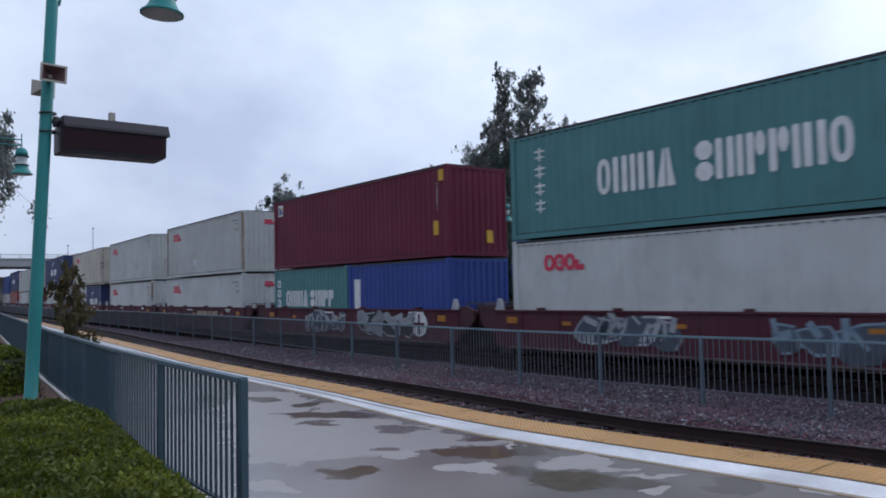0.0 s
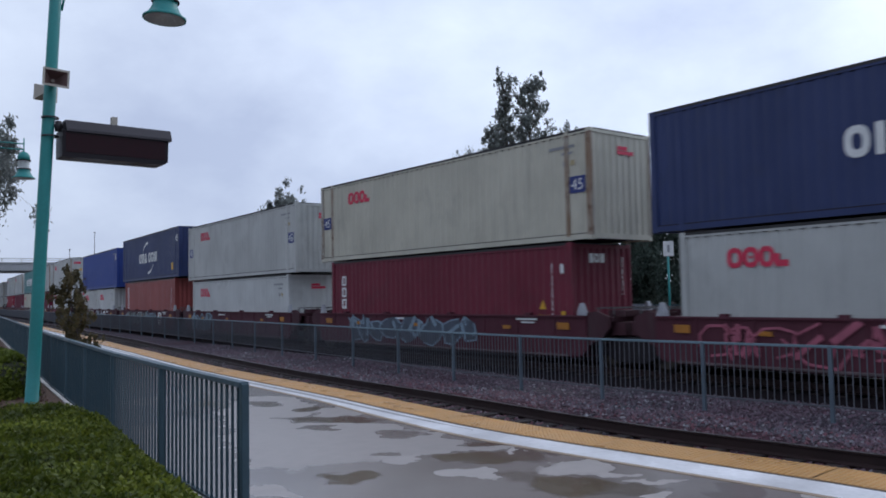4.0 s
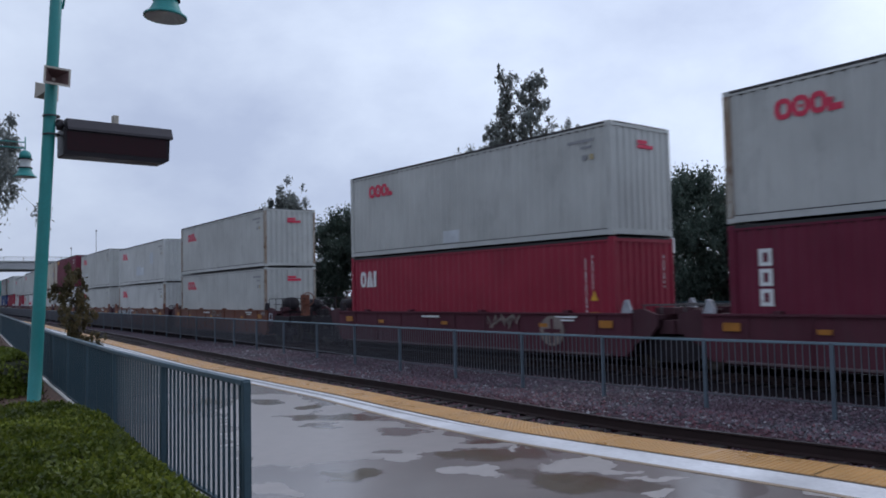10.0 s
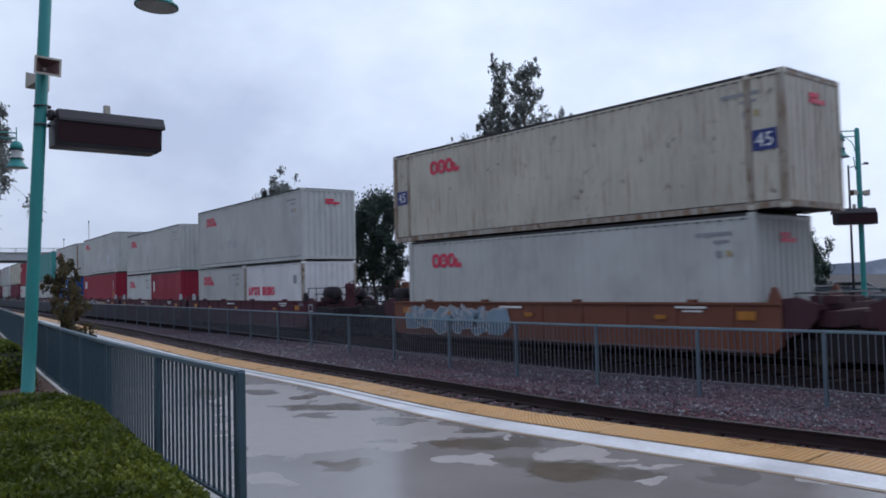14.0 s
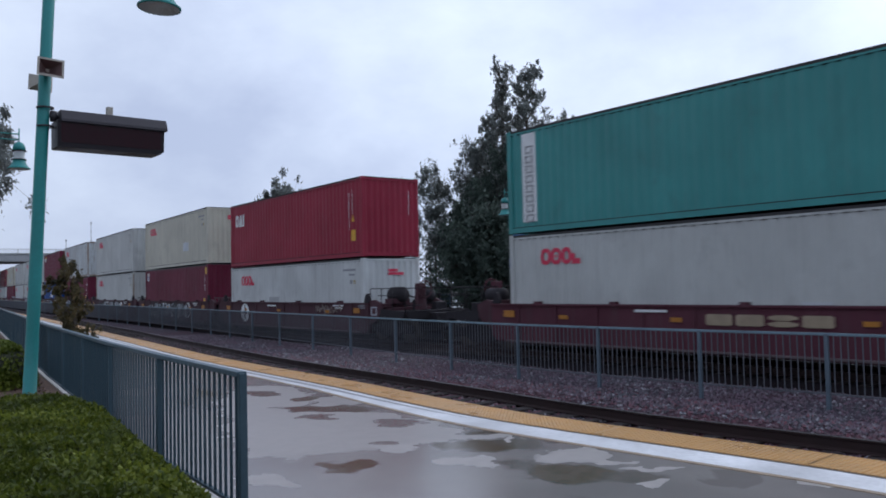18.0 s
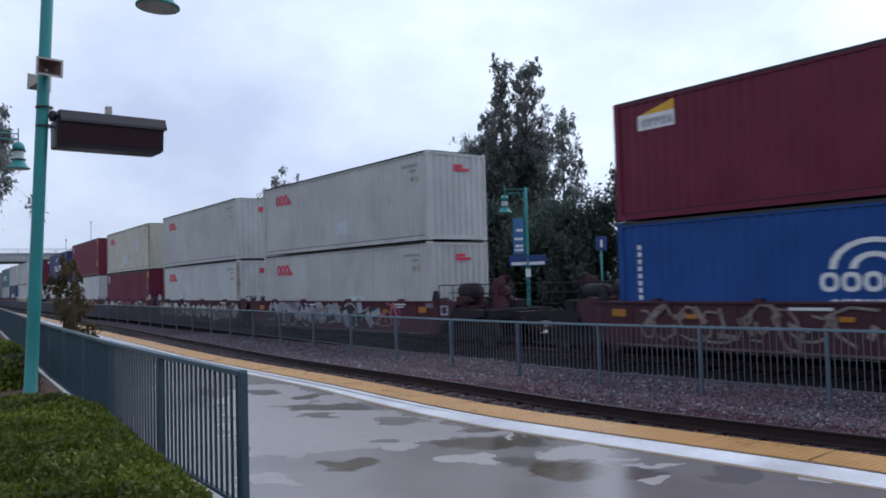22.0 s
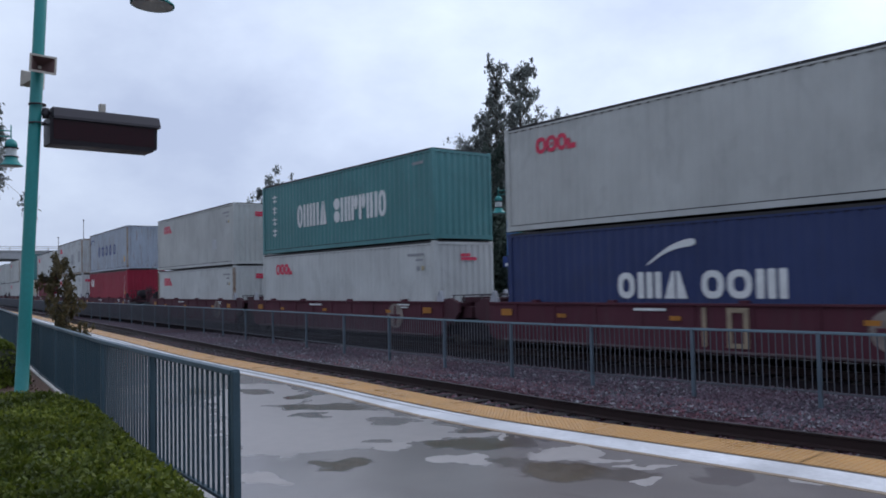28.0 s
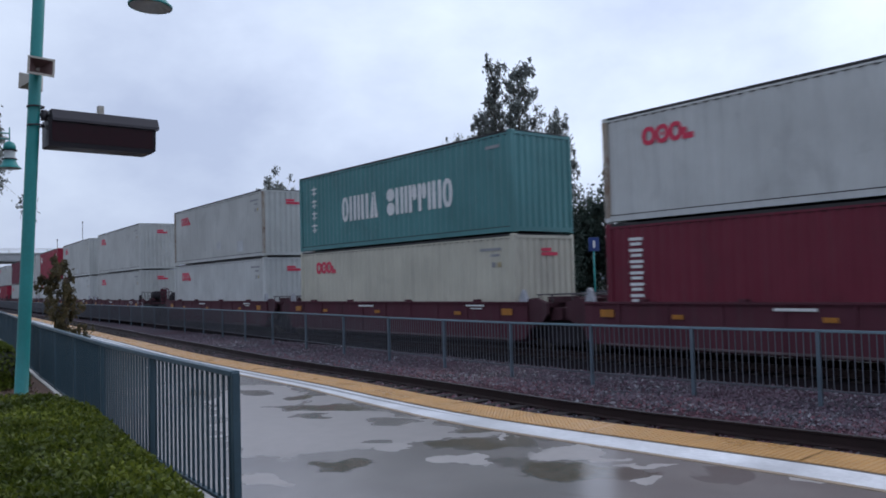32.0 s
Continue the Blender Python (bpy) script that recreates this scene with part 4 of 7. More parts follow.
soil = prism(bmesh.new(), [(0.7, 2.1), (2.5, 2.5), (3.2, 4.2), (3.60, 5.4), (3.98, 6.6), (4.55, 8.3), (4.85, 9.45), (4.2, 10.1), (0.6, 10.1), (-0.8, 4.4)], -0.3, 0.02, "z")
tagged(part("planting_bed", soil, MULCH, None), "brown mulched bed under the clipped hedge", "planting bed", kind="structure")
hedge("hedge", "low clipped green hedge in front of the railing", [(0.9, 2.3), (2.3, 2.7), (3.0, 4.3), (3.40, 5.5), (3.78, 6.6), (4.38, 8.3), (4.55, 9.3), (3.9, 9.8), (0.8, 9.8), (-0.6, 4.5)], 0.545, 3, 120000, 0.030, HEDGE_LEAF)
hedge("hedge", "small clipped green bush beyond the lamp post", [(4.8, 14.7), (6.42, 15.0), (7.18, 17.5), (6.9, 18.4), (5.4, 18.4), (4.4, 16.5)], 0.76, 8, 26000, 0.050, BUSH_LEAF)


def mulch():
    r = random.Random(12)
    def place(q):
        i = q.uniform(0.5, len(LF) - 2.01)
        k = int(i)
        p = LF[k].lerp(LF[k + 1], i - k) + left_of[k] * q.uniform(0.25, 4.5)
        return Vector((p.x, p.y, 0.04 + q.uniform(0, 0.015))), Vector((0, 0, 0.2))
    o = leaf_cloud("mulch", 14000, place, 0.045, DEAD_LEAF, None, 12, 0.0, 1.6)
    tagged(o, "fallen leaves and wet bark chips on the bed", "mulch", kind="stuff")


mulch()


def tree(name, label, base, height, spread, material, seed, count, leaf, crown_from=0.3, limbs=9, lean=0.0, girth=0.012, twig=1.0):
    """A trunk with limbs and a crown of leaf clumps gathered round the twig ends."""
    r = random.Random(seed)
    f = thing(name, label, "tree", "trees", at=pose(*base))
    bm = bmesh.new()
    top = Vector((lean, 0, height * 0.86))
    k, prev = 7, Vector((0, 0, -0.1))
    trunk = [prev]
    for i in range(1, k + 1):
        q = top * (i / k) + Vector((r.gauss(0, 0.02), r.gauss(0, 0.02), 0)) * height * 0.6 * (1 - abs(2 * i / k - 1))
        r0, r1 = height * girth * (1.15 - (i - 1) / k), height * girth * (1.15 - i / k)
        tube(bm, prev, q, r0, r1, 9, False)
        prev = q
        trunk.append(q)
    clumps = []
    for i in range(limbs):
        h = crown_from + (0.95 - crown_from) * (i + 0.5) / limbs
        a = i * 2.4 + r.uniform(-0.5, 0.5)
        j = min(k - 1, int(h * k))
        start = trunk[j].lerp(trunk[j + 1], h * k - j)
        reach = spread * (0.55 + 0.45 * math.sin(math.pi * min(1, (h - crown_from) / (1 - crown_from) * 0.9 + 0.12))) * r.uniform(0.6, 1.15)
        end = start + Vector((math.cos(a) * reach, math.sin(a) * reach, height * r.uniform(0.04, 0.14)))
        mid_p = start.lerp(end, 0.5) + Vector((0, 0, height * 0.02))
        tube(bm, start, mid_p, height * 0.006, height * 0.0045, 6, False)
        tube(bm, mid_p, end, height * 0.0045, height * 0.002, 6, False)
        for q in range(13):
            t = r.uniform(0.25, 1.08)
            p = start.lerp(end, t) + Vector((r.gauss(0, 1), r.gauss(0, 1), r.gauss(0, 0.9))) * spread * 0.16
            tube(bm, start.lerp(end, min(1, t) * 0.8), p, height * 0.0022, height * 0.0008, 5, False)
            clumps.append((p, spread * r.uniform(0.05, 0.14) * twig, r.uniform(0.4, 1.6)))
    for q in range(9):
        clumps.append((top + Vector((r.gauss(0, 0.12) * spread, r.gauss(0, 0.12) * spread, height * r.uniform(-0.14, 0.07))), spread * r.uniform(0.06, 0.12) * twig, 1.0))
    total = [sum(c[2] for c in clumps[:n + 1]) for n in range(len(clumps))]
    part("trunk", bm, BARK, f)

    def place(q):
        c, rad, _ = clumps[min(len(clumps) - 1, int(np.searchsorted(total, q.random() * total[-1])))]
        # each clump hangs: wide at its top, drawn to a ragged point below
        h = q.gauss(0, 1)
        k = max(0.25, 1.0 + 0.35 * h)
        d = Vector((q.gauss(0, 0.85) * k, q.gauss(0, 0.85) * k, 1.75 * h - 0.4))
        return c + d * rad * 0.62, Vector((d.x * 0.2, d.y * 0.2, -0.5))
    o = leaf_cloud("crown", count, place, leaf, material, f, seed + 1, 0.3, 2.4)
    o["kind"] = "stuff"
    return f


def gum(label, base, height, spread, seed, count, leaf, crown_from=0.4, lobes=14, lobe=0.40, bend=None, leaves=None):
    """A slender gum: a thin leaning trunk, steep limbs, and hanging lobes of leaves with sky between them."""
    r = random.Random(seed)
    f = thing("gum_tree", label, "tree", "trees", at=pose(*base))
    bm = bmesh.new()
    bend = r.uniform(0, 6.28) if bend is None else radians(bend)

    def stem(h):
        k = 0.35 * spread * math.sin(2.2 * h)
        return Vector((k * math.cos(bend), k * math.sin(bend), height * h - 0.1))
    for i in range(9):
        a, b = i / 10, (i + 1) / 10
        tube(bm, stem(a), stem(b), height * 0.010 * (1.1 - a), height * 0.010 * (1.1 - b), 8, False)
    tufts = []
    for i in range(lobes):
        h = crown_from + (0.97 - crown_from) * (i + r.uniform(0.2, 0.8)) / lobes
        rad = spread * lobe * r.uniform(0.65, 1.20)
        a = i * 2.4 + r.uniform(-0.7, 0.7)
        reach = spread * r.uniform(0.25, 0.95) * (1.0 if h < 0.8 else 0.55)
        c = stem(h) + Vector((math.cos(a) * reach, math.sin(a) * reach, 0))
        c.z = min(c.z, height - rad * 1.1)
        s0 = stem(max(0.05, h - 0.5 * reach / height - 0.05))
        knee = s0.lerp(c, 0.55) + Vector((0, 0, -0.12 * reach))
        tube(bm, s0, knee, height * 0.0040, height * 0.0028, 6, False)
        tube(bm, knee, c, height * 0.0028, height * 0.0010, 6, False)
        for _ in range(16):
            d = Vector((r.gauss(0, 0.62), r.gauss(0, 0.62), r.gauss(0.0, 0.85))) * rad
            tufts.append((c + d, rad * r.uniform(0.10, 0.26), r.uniform(0.3, 1.5)))
            tube(bm, c, c + d, height * 0.0009, height * 0.0004, 4, False)
    total = list(np.cumsum([q[2] for q in tufts]))
    part("trunk", bm, BARK, f)

    def place(q):
        c, k, _ = tufts[min(len(tufts) - 1, int(np.searchsorted(total, q.random() * total[-1])))]
        return c + Vector((q.gauss(0, k), q.gauss(0, k), q.gauss(-0.2, 1.0) * k * 1.5)), Vector((q.gauss(0, 0.2), q.gauss(0, 0.2), -0.8))
    o = leaf_cloud("crown", count, place, leaf, leaves or GUM_LEAF, f, seed + 1, 0.3, 2.6)
    o["kind"] = "stuff"
    return f


gum("tall grey-green gum tree with a ragged crown", (49.98, 33.05, -0.30), 18.53, 1.85, 21, 9800, 0.098, 0.45, 19, 0.34, bend=150.0)
gum("tall slender gum tree with a ragged crown", (49.35, 34.99, -0.30), 19.21, 1.23, 36, 5200, 0.098, 0.40, 31, 0.34, bend=120.0)
gum("slender gum tree beside the taller ones", (49.67, 37.10, -0.30), 15.96, 2.20, 22, 9800, 0.098, 0.35, 16, 0.33)
gum("pale slender gum tree at the edge of the group", (50.36, 39.49, -0.30), 13.92, 2.13, 37, 7400, 0.094, 0.35, 16, 0.34)
gum("grey-green gum tree behind the far platform", (49.17, 30.76, -0.30), 13.79, 1.79, 23, 8000, 0.098, 0.30, 19)
gum("broad weeping gum tree between the others", (51.64, 33.40, -0.30), 13.62, 3.14, 41, 24000, 0.104, 0.28, 12)
# darker leaves put the shade low in the group into the leaf colour
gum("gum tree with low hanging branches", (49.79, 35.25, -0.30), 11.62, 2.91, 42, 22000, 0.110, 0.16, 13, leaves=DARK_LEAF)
gum("hazy grey-green gum tree at the back of the group", (52.60, 38.90, -0.30), 13.21, 2.91, 51, 19200, 0.104, 0.20, 13)
# the two lowest crowns are darkened as shade in the same way
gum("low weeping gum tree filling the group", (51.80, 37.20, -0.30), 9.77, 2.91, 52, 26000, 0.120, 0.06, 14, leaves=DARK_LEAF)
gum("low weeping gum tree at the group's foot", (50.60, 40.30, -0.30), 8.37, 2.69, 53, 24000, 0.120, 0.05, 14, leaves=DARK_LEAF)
tree("tree", "dark green bushy tree behind the far platform", (42.13, 30.48, -0.30), 6.41, 3.60, DARK_LEAF, 24, 40000, 0.135, 0.05, 18, twig=1.80)
tree("tree", "dark green bushy tree behind the far platform", (42.62, 26.15, -0.30), 6.24, 3.60, DARK_LEAF, 25, 40000, 0.135, 0.05, 18, twig=1.80)
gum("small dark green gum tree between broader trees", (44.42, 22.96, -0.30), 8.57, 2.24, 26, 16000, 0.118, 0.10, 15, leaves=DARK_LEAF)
tree("tree", "broad dark green tree behind the far platform", (42.40, 17.83, -0.30), 8.93, 3.30, DARK_LEAF, 27, 26000, 0.110, 0.08, 20, twig=1.25)
tree("tree", "broad dark green tree behind the far platform", (43.38, 15.30, -0.30), 7.30, 1.80, DARK_LEAF, 28, 17000, 0.110, 0.08, 18, twig=1.25)
tree("tree", "dark green tree with hanging branches", (45.80, 14.37, -0.30), 6.10, 1.20, DARK_LEAF, 43, 10000, 0.095, 0.08, 14, twig=1.25)
tree("tree", "low dark green tree sloping towards the hills", (48.04, 13.85, -0.30), 4.70, 1.40, DARK_LEAF, 29, 10000, 0.095, 0.08, 14, twig=1.30)
gum("grey-green tree far behind the train", (39.26, 47.99, -0.30), 9.70, 2.30, 30, 16000, 0.104, 0.30, 10)
tree("tree", "dull green tree far behind the train", (43.89, 43.79, -0.30), 9.56, 2.70, DARK_LEAF, 31, 24000, 0.110, 0.15, 14, twig=1.40)
gum("grey-green tree far behind the train", (48.43, 41.84, -0.30), 11.54, 2.58, 32, 9600, 0.104, 0.25, 13)
tree("tree", "dull green tree far behind the train", (42.72, 47.65, -0.30), 8.95, 2.50, DARK_LEAF, 33, 20000, 0.110, 0.15, 14, twig=1.40)
gum("gum tree beside the platform with hanging leaves", (13.90, 39.63, -0.30), 11.68, 2.46, 34, 17600, 0.085, 0.56, 10)
tree("young_tree", "thin young bronze-leaved tree on the platform", (8.02, 16.55, 0.00, 0, 0, 130.0), 2.62, 0.40, OLIVE_LEAF, 35, 5000, 0.036, 0.14, 16, lean=0.46, twig=1.05)


# ---- distance ----
hill = bmesh.new()
hx = [(-900 + 30 * i) for i in range(61)]
tops = [[hill.verts.new((1500 + 30 * math.sin(i), y, z * (15 + 36 / (1 + math.exp((y - 290) / 40)) + 9 * noise.noise((i * 0.31, 3, 1))) - 2)) for i, y in enumerate(hx)] for z in (0, 1)]
back = [hill.verts.new((1900, y, 0)) for y in hx]
for i in range(60):
    hill.faces.new((tops[0][i], tops[0][i + 1], tops[1][i + 1], tops[1][i]))
    hill.faces.new((tops[1][i], tops[1][i + 1], back[i + 1], back[i]))
HILL = plain("hazy_blue_hill", (0.38, 0.43, 0.52), 0.9, 0.0, 0.12, 0.01, 0.1, shift=False)
tagged(part("hill", hill, HILL, None), "hazy blue-grey hills on the horizon", "hill", kind="structure")


def overpass():
    """A road bridge over the line, far away."""
    f = thing("overpass", "pale concrete road bridge with a railing across the line", "bridge", at=pose(61.5, 153.1, 0.40, 0, 0, -18.0))
    part("deck", boxes((-60, 70, -6, 6, 7.0, 8.3), bevel=0.1), BRIDGE, f)
    part("parapet", boxes((-60, 70, -6.15, -5.85, 8.3, 8.55)), BRIDGE, f)
    part("handrail", boxes((-60, 70, -6.06, -5.94, 9.15, 9.25), (-60, 70, -6.05, -5.95, 8.85, 8.92)), BRIDGE, f)
    me = mesh_of("railing_post", boxes((-0.06, 0.06, -6.06, -5.94, 8.5, 9.2)), BRIDGE)
    for i in range(44):
        put("railing_post", me, f, pose(-60 + 3 * i, 0, 0))
    for x in (-38, -14, 34, 58):
        part("pier", boxes((x - 0.8, x + 0.8, -5, 5, -1, 7.0), bevel=0.1), BRIDGE, f)
    return f


overpass()


def mast(base, h):
    f = thing("street_mast", "thin straight grey mast by the overpass", "mast", "masts", at=pose(*base))
    part("mast", tube(bmesh.new(), (0, 0, 0), (0, 0, h), 0.10, 0.05, 8), GREY_METAL, f)
    part("cap", boxes((-0.12, 0.12, -0.12, 0.12, h, h + 0.25), bevel=0.03), GREY_METAL, f)


mast((75.2, 152.5, -0.5), 15.6)
mast((71.2, 154.3, -0.5), 12.2)


def arch(base, ang, span, rise):
    """A pale curved canopy truss on two legs."""
    f = thing("arched_canopy", "pale curved steel canopy beyond the overpass", "canopy", at=pose(*base, 0, 0, ang))
    pts = [Vector((-span / 2 + span * i / 10, 0, 8.6 + rise * math.sin(math.pi * i / 10))) for i in range(11)]
    for k, r in ((0.0, 0.10), (-0.6, 0.07)):
        bm = bmesh.new()
        for p, q in zip(pts, pts[1:]):
            tube(bm, p + Vector((0, 0, k)), q + Vector((0, 0, k)), r, r, 6)
        part("chord", bm, BRIDGE, f)
    for p in (pts[0], pts[-1]):
        part("leg", tube(bmesh.new(), (p.x, 0, 0), p, 0.12, 0.12, 8), BRIDGE, f)


arch((74.0, 156.0, -0.5), -40.0, 6.0, 2.4)


def parked_car(base, ang, label):
    f = thing("car", label, "car", "parked cars", at=pose(*base, 0, 0, ang))
    bm = prism(bmesh.new(), [(-2.2, 0.3), (2.2, 0.3), (2.25, 0.75), (1.3, 0.9), (0.75, 1.4), (-1.0, 1.42), (-1.7, 0.98), (-2.2, 0.9)], -0.85, 0.85, "x")
    bmesh.ops.bevel(bm, geom=bm.edges[:], offset=0.06, segments=2, affect="EDGES")
    part("body", bm, CAR_SHELL, f)
    me = mesh_of("wheel", tube(bmesh.new(), (-0.11, 0, 0), (0.11, 0, 0), 0.32, 0.32, 14), BLACK_RUBBER)
    for y in (-1.35, 1.35):
        for x in (-0.78, 0.78):
            put("wheel", me, f, pose(x, y, 0.32))
    glass = prism(bmesh.new(), [(0.70, 1.02), (0.62, 1.33), (-0.92, 1.34), (-1.3, 1.02)], -0.862, 0.862, "x")
    part("window", glass, SIGN_DARK, f, "dark side windows")


parked_car((40.76, 10.11, -0.30), -20, "dark grey car parked beyond the far platform")
parked_car((44.24, 12.59, -0.30), -25, "dark grey car parked beyond the far platform")
parked_car((58.35, 13.99, -0.30), 10, "dark grey car parked beyond the far platform")
parked_car((37.26, 19.39, -0.30), -40, "dark grey car parked beyond the far platform")

CAR_PARK = plain("wet_pale_asphalt", (0.10, 0.10, 0.11), 0.32, 0.0, 0.3, 0.5, 20.0, shift=False)
lot = part("car_park", ribbon(-40, 120, 2.0, lambda s: -58.0, lambda s: -20.6, -0.5, -0.27), CAR_PARK, None)
tagged(lot, "rain-wet asphalt car park beyond the far platform", "car park", kind="structure")


def far_rail():
    """A post-and-rail barrier at the back of the far platform."""
    f = thing("barrier", "dark post-and-rail barrier behind the far platform", "fence", "railings")
    stops = [-8.0 + 2.6 * i for i in range(30)]
    post = mesh_of("post", boxes((-0.04, 0.04, -0.04, 0.04, -0.4, 1.02), bevel=0.006), FENCE_PAINT)
    for q, n in zip(stops, stops[1:]):
        a, b = along(q, -20.1), along(n, -20.1)
        ang, c, L = math.degrees(math.atan2(b.y - a.y, b.x - a.x)) - 90, (a + b) / 2, (b - a).length
        put("post", post, f, pose(a.x, a.y, 0, 0, 0, ang))
        for z in (0.35, 0.68, 1.0):
            part("rail", boxes((-0.025, 0.025, -L / 2, L / 2, z - 0.03, z + 0.03)), FENCE_PAINT, f, "", pose(c.x, c.y, 0, 0, 0, ang))


far_rail()
WET_ASPHALT = plain("wet_dark_platform_paving", (0.060, 0.060, 0.066), 0.8, 0.0, 0.3, 0.8, 30.0, shift=False)
farp = part("far_platform", ribbon(-30, 90, 2.0, lambda s: -17.0, lambda s: -2.98, -0.7, 0.0), WET_ASPHALT, None)
tagged(farp, "grey concrete far platform behind the train", "platform", kind="structure")
far_stripe = part("far_white_stripe", ribbon(-30, 90, 2.0, lambda s: -4.05, lambda s: -3.60, 0.0, 0.005), WHITE_STRIPE, None)
tagged(far_stripe, "white safety stripe along the far platform", "stripe", kind="structure")
far_tactile = part("far_tactile_strip", ribbon(-30, 90, 2.0, lambda s: -3.59, lambda s: -2.99, 0.0, 0.012), YELLOW_TILE, None)
tagged(far_tactile, "yellow tactile strip along the far platform edge", "tactile strip", kind="structure")


# ---- the train: containers ----
def corrugated(axis, u0, u1, z0, z1, face, sign, pitch=0.278, depth=0.022):
    """A corrugated wall from u0 to u1 along x or y, its outer plane at face."""
    bm, cols = bmesh.new(), []
    n = max(2, round((u1 - u0) / pitch))
    p = (u1 - u0) / n
    prof = []
    for i in range(n):
        b = u0 + i * p
        prof += [(b, 0.0), (b + p * 0.30, 0.0), (b + p * 0.5, depth), (b + p * 0.80, depth)]
    prof.append((u1, 0.0))
    for u, d in prof:
        f = face - sign * d
        cols.append([bm.verts.new((f, u, z) if axis == "y" else (u, f, z)) for z in (z0, z1)])
    for a, b in zip(cols, cols[1:]):
        bm.faces.new((a[0], b[0], b[1], a[1]) if (sign > 0) == (axis == "y") else (a[1], b[1], b[0], a[0]))
    return bm


CACHE = {}


def container_meshes(L, H):
    """Meshes shared by all containers of one size; the origin is at the middle of the floor."""
    if (L, H) in CACHE:
        return CACHE[L, H]
    h, w = L / 2, 1.219
    out = []
    for s in (-1, 1):
        out.append(("side_wall", mesh_of("side_wall", corrugated("y", -h + 0.09, h - 0.09, 0.15, H - 0.11, s * (w - 0.012), s), None)))
    out.append(("front_wall", mesh_of("front_wall", corrugated("x", -w + 0.09, w - 0.09, 0.15, H - 0.11, -h + 0.012, -1, 0.25, 0.036), None)))
    for x in (-1, 1):
        bm = boxes((min(0.01 * x, x * (w - 0.10)), max(0.01 * x, x * (w - 0.10)), h - 0.06, h - 0.03, 0.16, H - 0.12))
        q = (H - 0.3) / 4
        for i in range(4):
            box(bm, min(x * 0.07, x * (w - 0.16)), max(x * 0.07, x * (w - 0.16)), h - 0.03, h - 0.012, 0.19 + q * i, 0.12 + q * (i + 1))
        out.append(("door", mesh_of("door", bm, None)))
        for k in (0.30, 0.70):
            bm = bmesh.new()
            tube(bm, (x * (w - 0.1) * k, h - 0.001, 0.12), (x * (w - 0.1) * k, h - 0.001, H - 0.10), 0.019, 0.019, 6)
            out.append(("lock_rod", mesh_of("lock_rod", bm, None)))
    out.append(("roof", mesh_of("roof", corrugated("y", -h + 0.1, h - 0.1, -w + 0.05, w - 0.05, 0, 1, 0.31, 0.02), None)))
    roof = out[-1][1]
    for v in roof.vertices:
        v.co = (v.co.z, v.co.y, H - 0.025 + v.co.x)
    bm = bmesh.new()
    bm.from_mesh(roof)
    # a thin lip of the dark roof colour along each top edge
    for s in (-1, 1):
        box(bm, min(s * (w - 0.05), s * (w + 0.003)), max(s * (w - 0.05), s * (w + 0.003)), -h + 0.16, h - 0.16, H - 0.068, H - 0.004)
        box(bm, -w + 0.16, w - 0.16, min(s * (h - 0.05), s * (h + 0.003)), max(s * (h - 0.05), s * (h + 0.003)), H - 0.035, H - 0.004)
    bm.to_mesh(roof)
    bm.free()
    # floor frame, with dirt in the bottom seam and shadow dashes below the roof
    bm = boxes((-w + 0.05, w - 0.05, -h + 0.05, h - 0.05, 0.06, 0.15))
    for s in (-1, 1):
        a, b = sorted((s * (w - 0.05), s * (w - 0.004)))
        box(bm, a, b, -h + 0.12, h - 0.12, 0.157, 0.178)
        n = round((L - 0.18) / 0.278)
        p = (L - 0.18) / n
        for i in range(n):
            y = -h + 0.09 + i * p
            # dark dash painting the shadow in a wall recess under the top rail
            box(bm, a, b, y + p * 0.52, y + p * 0.86, H - 0.129, H - 0.116)
    out.append(("underframe", mesh_of("underframe", bm, None)))
    for s in (-1, 1):
        bm = boxes((min(s * w, s * (w - 0.06)), max(s * w, s * (w - 0.06)), -h + 0.1, h - 0.1, H - 0.115, H - 0.02))
        out.append(("top_rail", mesh_of("top_rail", bm, None)))
        bm = boxes((min(s * w, s * (w - 0.05)), max(s * w, s * (w - 0.05)), -h + 0.1, h - 0.1, 0.02, 0.155))
        out.append(("bottom_rail", mesh_of("bottom_rail", bm, None)))
    for y in (-1, 1):
        for z0, z1 in ((H - 0.12, H - 0.01), (0.03, 0.16)):
            bm = boxes((-w + 0.08, w - 0.08, min(y * h, y * (h - 0.09)), max(y * h, y * (h - 0.09)), z0, z1))
            out.append(("end_rail", mesh_of("end_rail", bm, None)))
    posts = [-h, h] + ([-6.096, 6.096] if L > 13 else [])
    for y in posts:
        for x in (-1, 1):
            e = 0.085 if abs(y) == h else 0.07
            y0, y1 = (y, y + 2 * e) if y < 0 else (y - 2 * e, y)
            bm = boxes((min(x * (w + 0.004), x * (w - 0.09)), max(x * (w + 0.004), x * (w - 0.09)), y0, y1, 0.1, H - 0.1), bevel=0.008)
            out.append(("corner_post", mesh_of("corner_post", bm, None)))
            for z0, z1 in ((0.0, 0.118), (H - 0.118, H)):
                bm = boxes((min(x * (w + 0.006), x * (w - 0.156)), max(x * (w + 0.006), x * (w - 0.156)), y0 - 0.004, y1 + 0.004, z0, z1), bevel=0.012)
                out.append(("corner_casting", mesh_of("corner_casting", bm, None)))
    CACHE[L, H] = out
    return out


def plates(shapes, x=-1.2095):
    """Thin plates on the near side wall. shapes: outlines of (y, z)."""
    bm = bmesh.new()
    for o in shapes:
        prism(bm, [(a, b) for a, b in o], x - 0.003, x + 0.004)
    return bm


